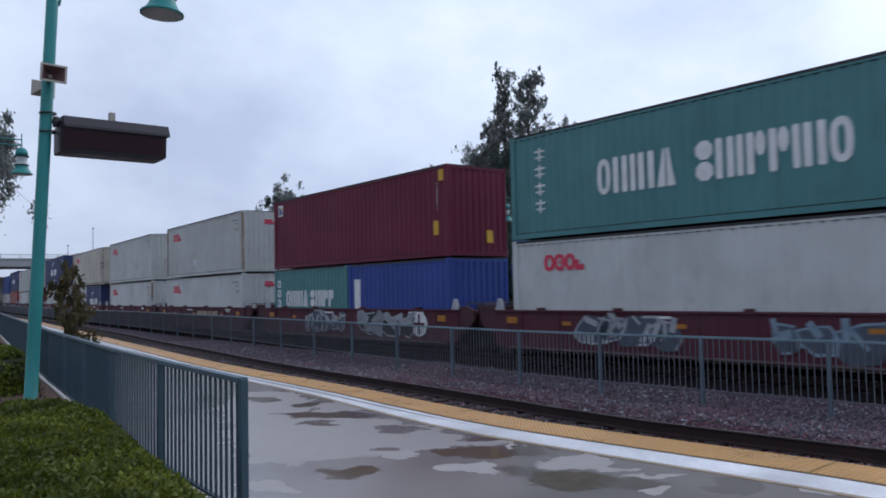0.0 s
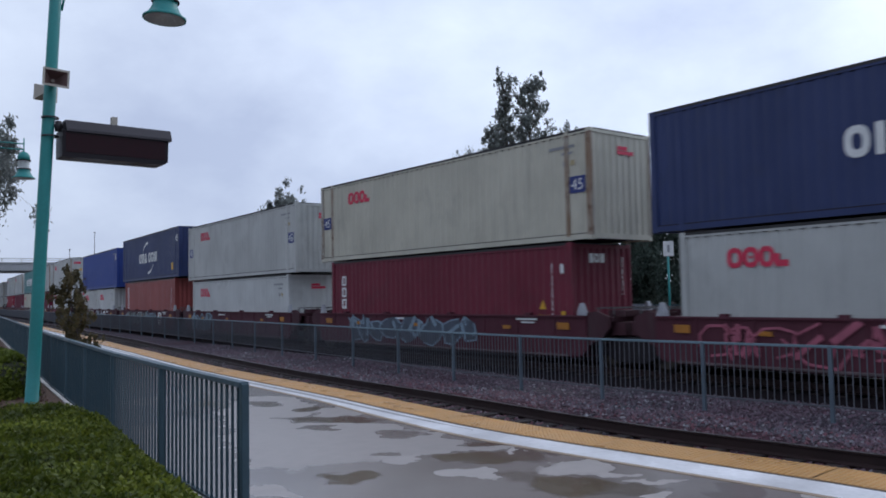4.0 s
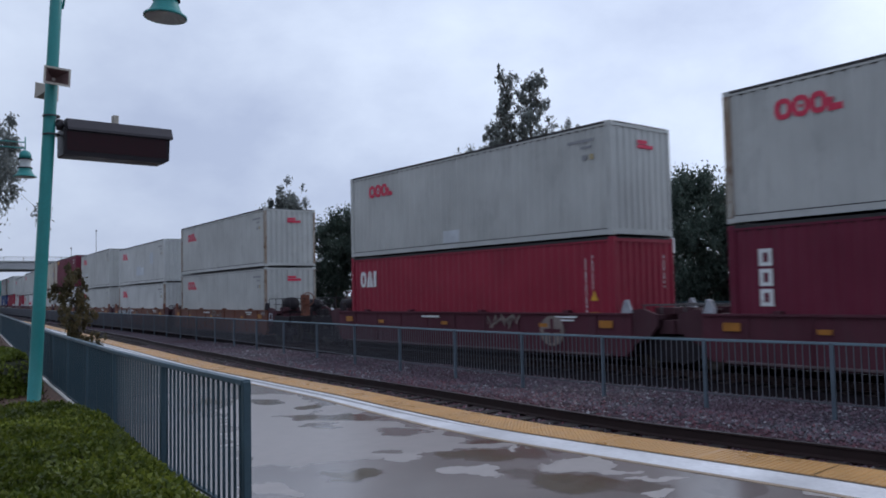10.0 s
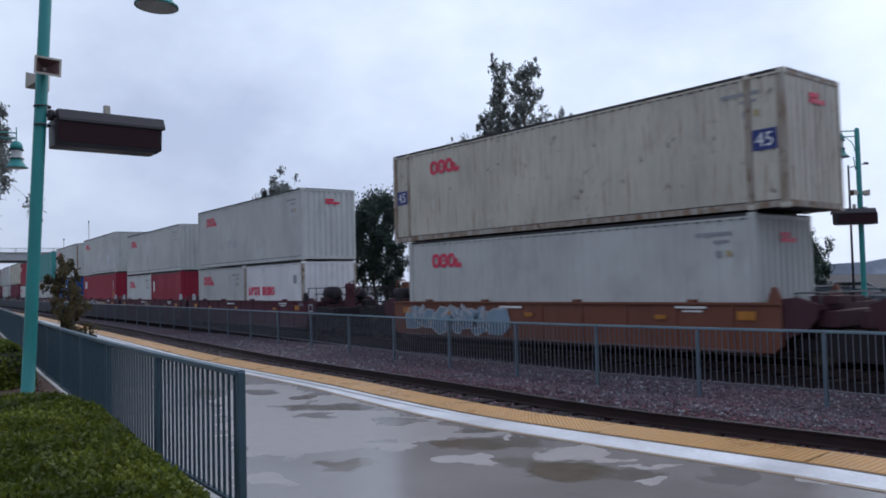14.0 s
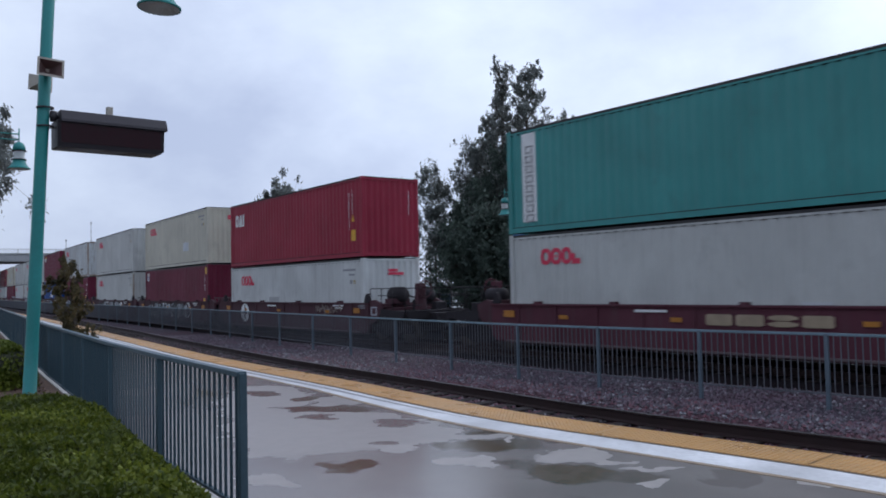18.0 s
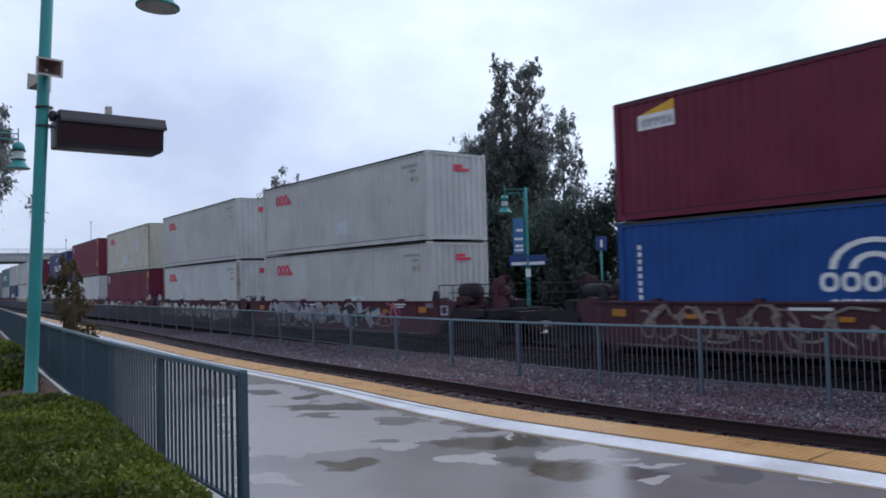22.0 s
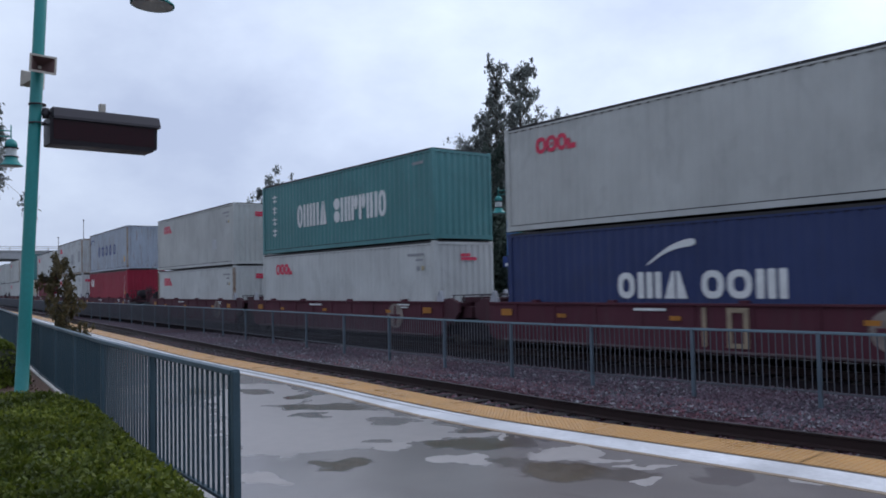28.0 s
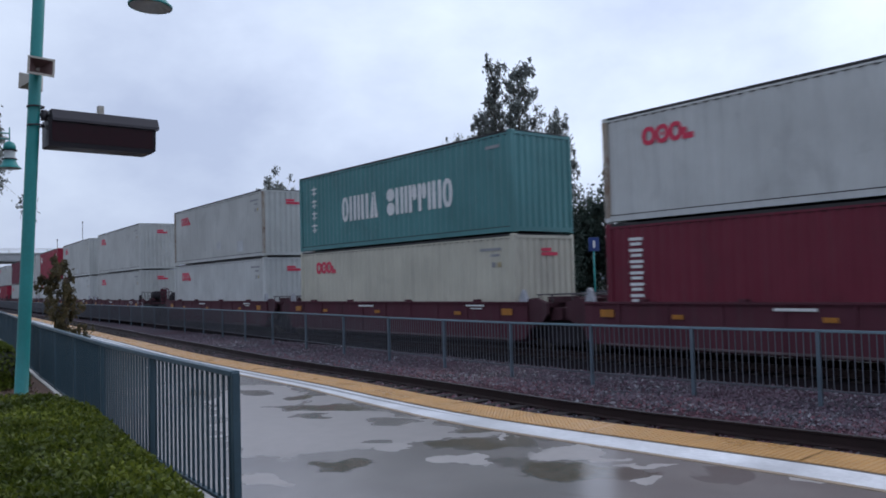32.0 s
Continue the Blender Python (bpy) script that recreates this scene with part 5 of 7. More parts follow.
def oblong(y0, y1, z0, z1):
    return [(y0, z0), (y1, z0), (y1, z1), (y0, z1)]


def column(y, z0, z1):
    """Small marks one above the other, like a column of unreadable characters."""
    return [oblong(y - 0.024, y, z0 + 0.11 * i, z0 + 0.11 * i + 0.06 + 0.03 * (i % 3)) for i in range(int((z1 - z0) / 0.11))]


def eight(y0, y1, z0, z1, k=0.3):
    dy, dz = (y1 - y0) * k, (z1 - z0) * k
    return [(y0 + dy, z0), (y1 - dy, z0), (y1, z0 + dz), (y1, z1 - dz), (y1 - dy, z1), (y0 + dy, z1), (y0, z1 - dz), (y0, z0 + dz)]


def frame_of(y0, y1, z0, z1, t):
    """Four bars round an opening."""
    return [oblong(y0, y1, z0, z0 + t), oblong(y0, y1, z1 - t, z1), oblong(y0, y0 + t * 1.15, z0 + t, z1 - t), oblong(y1 - t * 1.15, y1, z0 + t, z1 - t)]


def ring_of(y0, y1, z0, z1, t, n=16, power=2.6):
    """A rounded ring as short pieces."""
    c, d, a, b = (y0 + y1) / 2, (z0 + z1) / 2, (y1 - y0) / 2, (z1 - z0) / 2

    def at(i, k):
        u, v = math.cos(2 * math.pi * i / n), math.sin(2 * math.pi * i / n)
        q = (abs(u) ** power + abs(v) ** power) ** (-1 / power)
        return c + (a - k) * u * q, d + (b - k) * v * q
    return [[at(i, 0), at(i + 1, 0), at(i + 1, t), at(i, t)] for i in range(n)]


def blocks(y, z0, z1, widths, gap, kinds):
    """A row of plain shapes from y towards the near end. kinds: o ring, d ring with a dot, i bar, u two bars, m three bars, t split wedge, p bar and knob, s two lozenges, h step, b block."""
    out = []
    for w, k in zip(widths, kinds):
        a, b, t = y - w, y, (z1 - z0) * 0.24
        m, zc = (a + b) / 2, (z0 + z1) / 2
        if k in "od":
            out += ring_of(a, b, z0, z1, min(t, w * 0.33))
            if k == "d":
                out.append(eight(m - w * 0.10, m + w * 0.10, zc - w * 0.10, zc + w * 0.10))
        elif k in "bi":
            out.append(eight(a, b, z0, z1, 0.10))
        elif k == "u":
            out += [eight(a, a + w * 0.38, z0, z1, 0.08), eight(b - w * 0.38, b, z0, z1, 0.08)]
        elif k == "m":
            out += [eight(a + w * 0.36 * i, a + w * (0.36 * i + 0.26), z0, z1, 0.08) for i in range(3)]
        elif k == "t":
            out += [[(a, z0), (m - w * 0.04, z0), (m - w * 0.04, z1), (m - w * 0.16, z1)], [(m + w * 0.04, z0), (b, z0), (m + w * 0.16, z1), (m + w * 0.04, z1)]]
        elif k == "p":
            out += [eight(b - w * 0.40, b, z0, z1, 0.08), eight(a, b - w * 0.46, zc - t * 0.3, z1, 0.3)]
        elif k == "s":
            out += [eight(a, b, zc + t * 0.12, z1, 0.3), eight(a, b, z0, zc - t * 0.12, 0.3)]
        elif k == "h":
            out += [oblong(a, b, z0, z0 + t * 1.3), oblong(b - w * 0.38, b, z0 + t * 1.3, zc + t * 0.5)]
        y -= w + gap
    return out


def swoosh(y0, z0, y1, z1, bulge, thick):
    out, n = [], 9
    pts = []
    for i in range(n + 1):
        t = i / n
        pts.append((y0 + (y1 - y0) * t, z0 + (z1 - z0) * t + bulge * math.sin(math.pi * t), thick * (0.25 + 1.0 * t) * (1 if t < 0.92 else 0.5)))
    up = [(y, z + k / 2) for y, z, k in pts]
    dn = [(y, z - k / 2) for y, z, k in pts]
    return [[a, b, c, d] for a, b, c, d in zip(up, up[1:], dn[1:], dn)]


def logos(kind, L, H):
    """(material, outlines) of the plain marks on the near side."""
    h = L / 2
    marks = [(LOGO_GREY, [oblong(-h + 1.45, -h + 0.55, H - 0.45, H - 0.37), oblong(-h + 1.0, -h + 0.62, H - 0.62, H - 0.55), oblong(-h + 0.95, -h + 0.8, H - 0.92, H - 0.78)]),
             (TAN_MARK, [oblong(-h + 0.7, -h + 0.56, H - 0.92, H - 0.78)])]
    e = 6.096 if L > 13 else h
    if kind == "o":
        k = min(1.0, L / 8)
        y = e - 1.22 if k == 1 else e - 0.75
        return marks + [(LOGO_RED, blocks(y, H - 0.86, H - 0.42, [0.38, 0.38, 0.36, 0.30], 0.0, "odoh"))]
    if kind == "c":
        return [(LOGO_WHITE, blocks(2.92, H - 1.95, H - 1.06, [0.42, 0.44, 0.16, 0.46, 0.50], 0.085, "ouiut")
                 + blocks(0.05, H - 1.95, H - 1.06, [0.44, 0.44, 0.16, 0.44, 0.44, 0.16, 0.46, 0.46], 0.07, "suippiuo")
                 + [q for i in range(4) for q in [oblong(4.76, 5.14, H - 0.56 - 0.47 * i, H - 0.51 - 0.47 * i), oblong(4.92, 4.98, H - 0.80 - 0.47 * i, H - 0.44 - 0.47 * i), oblong(4.78, 5.12, H - 0.72 - 0.47 * i, H - 0.68 - 0.47 * i)]]),
                (LOGO_GREY, [oblong(-h + 1.1, -h + 0.5, H - 0.45, H - 0.36)])]
    if kind == "m":
        return [(LOGO_WHITE, blocks(2.22, H - 1.80, H - 1.18, [0.50, 0.68, 0.62], 0.08, "omt") + blocks(-0.10, H - 1.80, H - 1.18, [0.55, 0.58, 0.70], 0.08, "oom")
                 + swoosh(1.35, H - 1.02, 0.02, H - 0.53, 0.12, 0.16) + swoosh(-1.32, H - 1.98, -0.06, H - 2.47, -0.12, 0.16)),
                (LOGO_YELLOW, [oblong(-h + 0.82 + (0.7 if L > 13 else 0), -h + 0.45 + (0.7 if L > 13 else 0), 0.45, 0.85)]),
                (LOGO_GREY, [*column(-h + 1.75, H - 1.7, H - 0.4), *column(-h + 1.3, H - 1.2, H - 0.4)])]
    if kind == "s":
        return [(LOGO_BLUE, blocks(2.90, H - 1.80, H - 1.05, [0.62, 0.66, 0.58, 0.62, 0.66], 0.62, "ooooo") + [oblong(4.4, 5.2, H - 0.52, H - 0.44), [(5.7, H - 0.7), (5.2, H - 0.7), (5.45, H - 0.42)]]),
                (LOGO_YELLOW, [oblong(-h + 0.95, -h + 0.6, 0.5, 0.85)])]
    if kind == "k":
        arc = []
        for rad in (0.78, 0.42):
            for i in range(10):
                a, b = math.pi * i / 10, math.pi * (i + 1) / 10
                arc.append([(rad * 1.1 * math.cos(a), H - 1.28 + rad * 0.75 * math.sin(a)), (rad * 1.1 * math.cos(b), H - 1.28 + rad * 0.75 * math.sin(b)),
                            ((rad - 0.13) * 1.1 * math.cos(b), H - 1.28 + (rad - 0.13) * 0.75 * math.sin(b)), ((rad - 0.13) * 1.1 * math.cos(a), H - 1.28 + (rad - 0.13) * 0.75 * math.sin(a))])
        return [(LOGO_WHITE, arc + blocks(1.05, H - 1.72, H - 1.34, [0.38, 0.38, 0.36, 0.38, 0.38], 0.04, "ooooo") + blocks(0.85, H - 2.1, H - 1.86, [0.17] * 8, 0.05, "suippiuo")
                 + [oblong(5.40, 5.50, H - 0.68 - 0.17 * i, H - 0.57 - 0.17 * i) for i in range(9)] + [*column(-h + 1.0, H - 2.2, H - 0.4), *column(-h + 0.75, H - 2.2, H - 0.4)])]
    if kind == "a":
        return [(LOGO_WHITE, blocks(5.50, H - 1.06, H - 0.50, [0.36, 0.42, 0.15], 0.03, "oti") + [*column(-h + 0.95, H - 1.9, H - 0.4), *column(-h + 0.72, H - 1.3, H - 0.4)]),
                (LOGO_YELLOW, [oblong(-h + 0.8, -h + 0.5, 0.6, 1.0), [(-h + 0.8, 1.3), (-h + 0.55, 1.3), (-h + 0.67, 1.55)]])]
    if kind == "t":
        return [(LOGO_WHITE, [q for i in range(3) for q in frame_of(5.08, 5.38, H - 0.90 - 0.42 * i, H - 0.54 - 0.42 * i, 0.08)] + [*column(-h + 0.72, H - 1.9, H - 0.4), oblong(-h + 0.4, -h + 0.28, H - 0.8, H - 0.55)]),
                (LOGO_YELLOW, [oblong(-h + 1.25, -h + 0.8, 0.75, 1.0), [(-h + 1.2, 1.15), (-h + 0.95, 1.15), (-h + 1.07, 1.4)], oblong(-h + 0.4, -h + 0.25, 0.9, 1.1)])]
    if kind == "T":
        return [(LOGO_WHITE, [q for i in range(6) for q in (oblong(4.98, 5.38, H - 0.44 - 0.27 * i, H - 0.37 - 0.27 * i), oblong(5.02, 5.34, H - 0.56 - 0.27 * i, H - 0.49 - 0.27 * i))]
                 + [*column(-h + 0.75, H - 2.3, H - 0.45)])]
    if kind == "v":
        return [(LOGO_WHITE, [oblong(4.97, 5.50, 0.30, H - 0.15)]), (LOGO_GREY, [q for i in range(8) for q in frame_of(5.08, 5.38, H - 0.72 - 0.27 * i, H - 0.50 - 0.27 * i, 0.05)]),
                (LOGO_WHITE, [*column(-h + 0.9, H - 1.6, H - 0.4)])]
    if kind == "b":
        return [(LOGO_WHITE, [oblong(5.25, 5.68, H - 0.68, H - 0.22), *column(-h + 0.55, H - 1.4, H - 0.5)]), (LOGO_BLUE, [[(5.28, H - 0.62), (5.64, H - 0.62), (5.64, H - 0.30), (5.28, H - 0.46)]]),
                (LOGO_YELLOW, [[(5.28, H - 0.44), (5.64, H - 0.28), (5.64, H - 0.25), (5.28, H - 0.34)]]),
                (LOGO_YELLOW, [oblong(-h + 0.75, -h + 0.5, 0.7, 1.15), oblong(-h + 0.45, -h + 0.2, H - 0.5, H - 0.15)])]
    if kind == "y":
        return [(LOGO_YELLOW, blocks(5.75, H - 0.42, H - 0.18, [0.2] * 5, 0.02, "popou") + [oblong(-h + 0.95, -h + 0.65, 0.5, 0.85)]), (LOGO_WHITE, [oblong(-h + 1.5, -h + 1.0, H - 0.5, H - 0.4), oblong(-h + 1.4, -h + 1.1, H - 0.75, H - 0.65)])]
    if kind == "B":
        return [(LOGO_WHITE, [oblong(4.3, 5.35, H - 0.78, H - 0.42)]), (LOGO_YELLOW, [[(5.35, H - 0.42), (4.3, H - 0.42), (4.3, H - 0.16)], oblong(-h + 0.9, -h + 0.5, 0.7, 1.0), oblong(-h + 0.4, -h + 0.2, 0.7, 1.05)]),
                (LOGO_GREY, blocks(5.22, H - 0.72, H - 0.52, [0.15] * 5, 0.03, "oppot"))]
    if kind == "C":
        return [(LOGO_WHITE, blocks(1.95, 1.06, 1.70, [0.36, 0.38, 0.14, 0.38, 0.38], 0.06, "ouiut") + blocks(-0.15, 1.06, 1.70, [0.36, 0.36, 0.14, 0.36, 0.36], 0.06, "suipp")
                 + [q for i in range(3) for q in frame_of(2.45, 2.75, H - 0.75 - 0.40 * i, H - 0.45 - 0.40 * i, 0.07)])]
    if kind == "M":
        return [(LOGO_WHITE, blocks(1.6, H - 1.55, H - 1.05, [0.42, 0.5, 0.5], 0.08, "omt") + blocks(-0.05, H - 1.55, H - 1.05, [0.42, 0.42, 0.5], 0.08, "oom") + swoosh(1.0, H - 0.92, 0.02, H - 0.53, 0.10, 0.12) + swoosh(-1.0, H - 1.7, -0.06, H - 2.1, -0.10, 0.12))]
    if kind == "w":
        return [(LOGO_RED, blocks(2.55, 1.22, 1.60, [0.28] * 4, 0.05, "tpsu") + blocks(1.0, 1.22, 1.60, [0.28] * 4, 0.05, "muio")), (LOGO_GREY, [oblong(-h + 0.9, -h + 0.6, H - 0.9, H - 0.55)])]
    if kind == "r":
        return [(LOGO_WHITE, [oblong(h - 0.75, h - 0.45, H - 1.1, H - 0.5)])]
    if kind == "p":
        return [(LOGO_WHITE, [oblong(2.2, 2.6, 0.3, H - 0.55)])]
    return marks


def near_end_marks(kind, L, H):
    """Marks on the near end wall: outlines of (x, z)."""
    if kind == "o":
        return LOGO_RED, [oblong(-0.15, 0.5, H - 0.62, H - 0.52), oblong(-0.15, 0.25, H - 0.50, H - 0.40)]
    if kind == "t":
        return LOGO_WHITE, blocks(0.1, H - 0.52, H - 0.27, [0.16, 0.2, 0.16], 0.04, "ioi") + [*column(0.85, H - 1.4, H - 0.3)]
    if kind in "mb":
        return LOGO_YELLOW, [oblong(0.35, 0.6, 0.45, 0.85)]
    if kind in "aTs":
        return LOGO_WHITE, [*column(0.8, H - 1.3, H - 0.4)]
    return None, []


def digits(body, size, material, parent, m, name="length_mark"):
    c = bpy.data.curves.new(name, "FONT")
    c.body, c.size, c.align_x, c.extrude = body, size, "CENTER", 0.003
    tmp = bpy.data.objects.new(name, c)
    me = bpy.data.meshes.new_from_object(tmp)
    bpy.data.objects.remove(tmp)
    me.materials.clear()
    me.materials.append(material)
    return put(name, me, parent, m, None, "white length number")


def container(spec):
    """spec: (length, height, paint, marks, extra); extra letters: R rusty posts, D doors towards the camera, P repainted patches, 5 length numbers."""
    L, H, col, kind, extra, label = spec
    f = thing("shipping_container", label, "container", "containers on the train")
    body = PAINT[col]
    for name, me in container_meshes(L, H):
        y_turn = None
        if "D" in extra and name in ("front_wall", "door", "lock_rod"):
            y_turn = pose(0, 0, 0, 0, 0, 180)
        mat_ = body
        if "R" in extra and (name == "corner_post" or col in ("rusty", "worn") and name in ("bottom_rail", "end_rail")):
            mat_ = RUSTY_STEEL
        if name == "lock_rod" and "D" in extra:
            mat_ = LOGO_GREY
        if name == "roof":
            mat_ = ROOF_DARK
        if name == "underframe":
            mat_ = BOGIE
        put(name, me, f, y_turn, mat_)
    if "P" in extra:
        for q in (oblong(1.2, 4.4, 0.30, 1.10), oblong(-2.3, -1.0, 0.85, 1.75), oblong(-5.3, -4.4, 1.0, 1.95)):
            part("patch", plates([q]), GREY_PATCH, f, "repainted grey patch")
    if kind == "o" and L > 8 and col not in ("rusty", "worn"):
        # squares where old marks were painted over
        r = random.Random(f"{label}{len(bpy.data.objects)}")
        for _ in range(r.choice((0, 0, 1, 1, 2))):
            y, z, w, q = r.uniform(-4.6, 3.8), r.choice((0.0, 0.1, 0.35, 0.6)), r.uniform(0.5, 1.1), r.uniform(0.30, 0.55)
            part("patch", plates([oblong(y, y + w, z + 0.2, z + 0.2 + q)], -1.2090), r.choice(FADED), f, "faded repainted square")
    if "W" in extra:
        part("patch", plates([oblong(-0.9, 0.1, 1.35, 2.05)]), LOGO_WHITE, f, "white painted-over square")
    if "p" in extra:
        for q in (oblong(-0.3, 0.9, 0.55, 1.15), oblong(-3.4, -2.6, 1.2, 1.9)):
            part("patch", plates([q]), PATCH, f, "repainted pale patch")
    for mat_, shapes in logos(kind, L, H):
        part("marking", plates(shapes, -1.2130), mat_, f)["kind"] = "stuff"
    if "D" in extra:
        for x, w, z, hh, mm in ((-0.95, 0.62, H - 0.60, 0.2, LOGO_RED), (0.30, 0.45, H - 0.60, 0.12, LOGO_GREY), (0.30, 0.40, H - 1.18, 0.12, LOGO_GREY), (-0.45, 0.22, H - 1.24, 0.22, LOGO_YELLOW), (-0.92, 0.26, H - 1.78, 0.26, SIGN_DARK), (-0.52, 0.24, H - 1.76, 0.24, LOGO_WHITE)):
            part("door_placard", prism_many([oblong(x, x + w, z, z + hh)], -L / 2 - 0.002, -L / 2 + 0.016), mm, f)
    mat_, shapes = near_end_marks(kind, L, H)
    if shapes and "D" not in extra:
        part("end_marking", prism_many(shapes, -L / 2 - 0.004, -L / 2 + 0.008), mat_, f)["kind"] = "stuff"
    if "5" in extra:
        if col not in ("navy", "blue"):
            for y in (L / 2 - 0.47, -L / 2 + 0.47):
                part("length_sticker", plates([oblong(y - 0.27, y + 0.27, H - 1.66, H - 1.22)], -1.2130), LOGO_BLUE, f, "dark blue sticker")
                digits("45", 0.42, LOGO_WHITE, f, pose(-1.2170, y, H - 1.58, 90, 0, -90))
            return f
        digits("45", 0.55, LOGO_WHITE, f, pose(-1.2120, -L / 2 + 0.42, H - 0.85, 90, 0, -90))
        digits("45", 0.50, LOGO_WHITE, f, pose(0.25, -L / 2 - 0.005, H - 0.75, 90, 0, 0))
    return f


def prism_many(shapes, y0, y1):
    bm = bmesh.new()
    for o in shapes:
        prism(bm, o, y0, y1, "y")
    return bm


# ---- the train: well cars ----
def wheel_mesh():
    bm = bmesh.new()
    lathe(bm, [(0.0, -0.05), (0.10, -0.05), (0.10, -0.02), (0.34, -0.02), (0.42, -0.05), (0.42, 0.06), (0.455, 0.07), (0.455, 0.09), (0.34, 0.09), (0.10, 0.06), (0.0, 0.06)], 22)
    for v in bm.verts:
        v.co = (v.co.z, v.co.x, v.co.y)
    return mesh_of("wheel", bm, WHEEL)


def truck_mesh():
    bm = bmesh.new()
    for s in (-1, 1):
        o = [(-1.25, 0.30), (-1.25, 0.58), (-0.75, 0.62), (-0.35, 0.80), (0.35, 0.80), (0.75, 0.62), (1.25, 0.58), (1.25, 0.30), (0.80, 0.34), (0.45, 0.18), (-0.45, 0.18), (-0.80, 0.34)]
        prism(bm, o, s * 0.93, s * 1.07)
    box(bm, -1.0, 1.0, -0.22, 0.22, 0.40, 0.72)
    for y in (-0.87, 0.87):
        tube(bm, (-0.95, y, 0.42), (0.95, y, 0.42), 0.08, 0.08, 8)
    return mesh_of("truck", bm, BOGIE)


WHEEL_ME, TRUCK_ME = wheel_mesh(), truck_mesh()
SILL = {}


def sill_mesh(side):
    if side not in SILL:
        bm = bmesh.new()
        x0, x1 = side * 1.30, side * 1.40
        lo, hi = min(x0, x1), max(x0, x1)
        prism(bm, [(-6.7, 0.46), (-6.5, 0.30), (6.5, 0.30), (6.7, 0.46), (6.7, 1.31), (-6.7, 1.31)], lo, hi)
        box(bm, min(side * 1.24, side * 1.46), max(side * 1.24, side * 1.46), -6.7, 6.7, 1.29, 1.335)
        for i in range(9):
            y = -5.6 + 1.4 * i
            box(bm, min(side * 1.40, side * 1.43), max(side * 1.40, side * 1.43), y - 0.04, y + 0.04, 0.33, 1.29)
        for y in (-4.6, -1.2, 2.3, 4.9):
            box(bm, min(side * 1.26, side * 1.42), max(side * 1.26, side * 1.42), y - 0.09, y + 0.09, 1.335, 1.40)
        SILL[side] = mesh_of("side_sill", bm, None)
    return SILL[side]


FRAME_ME = None


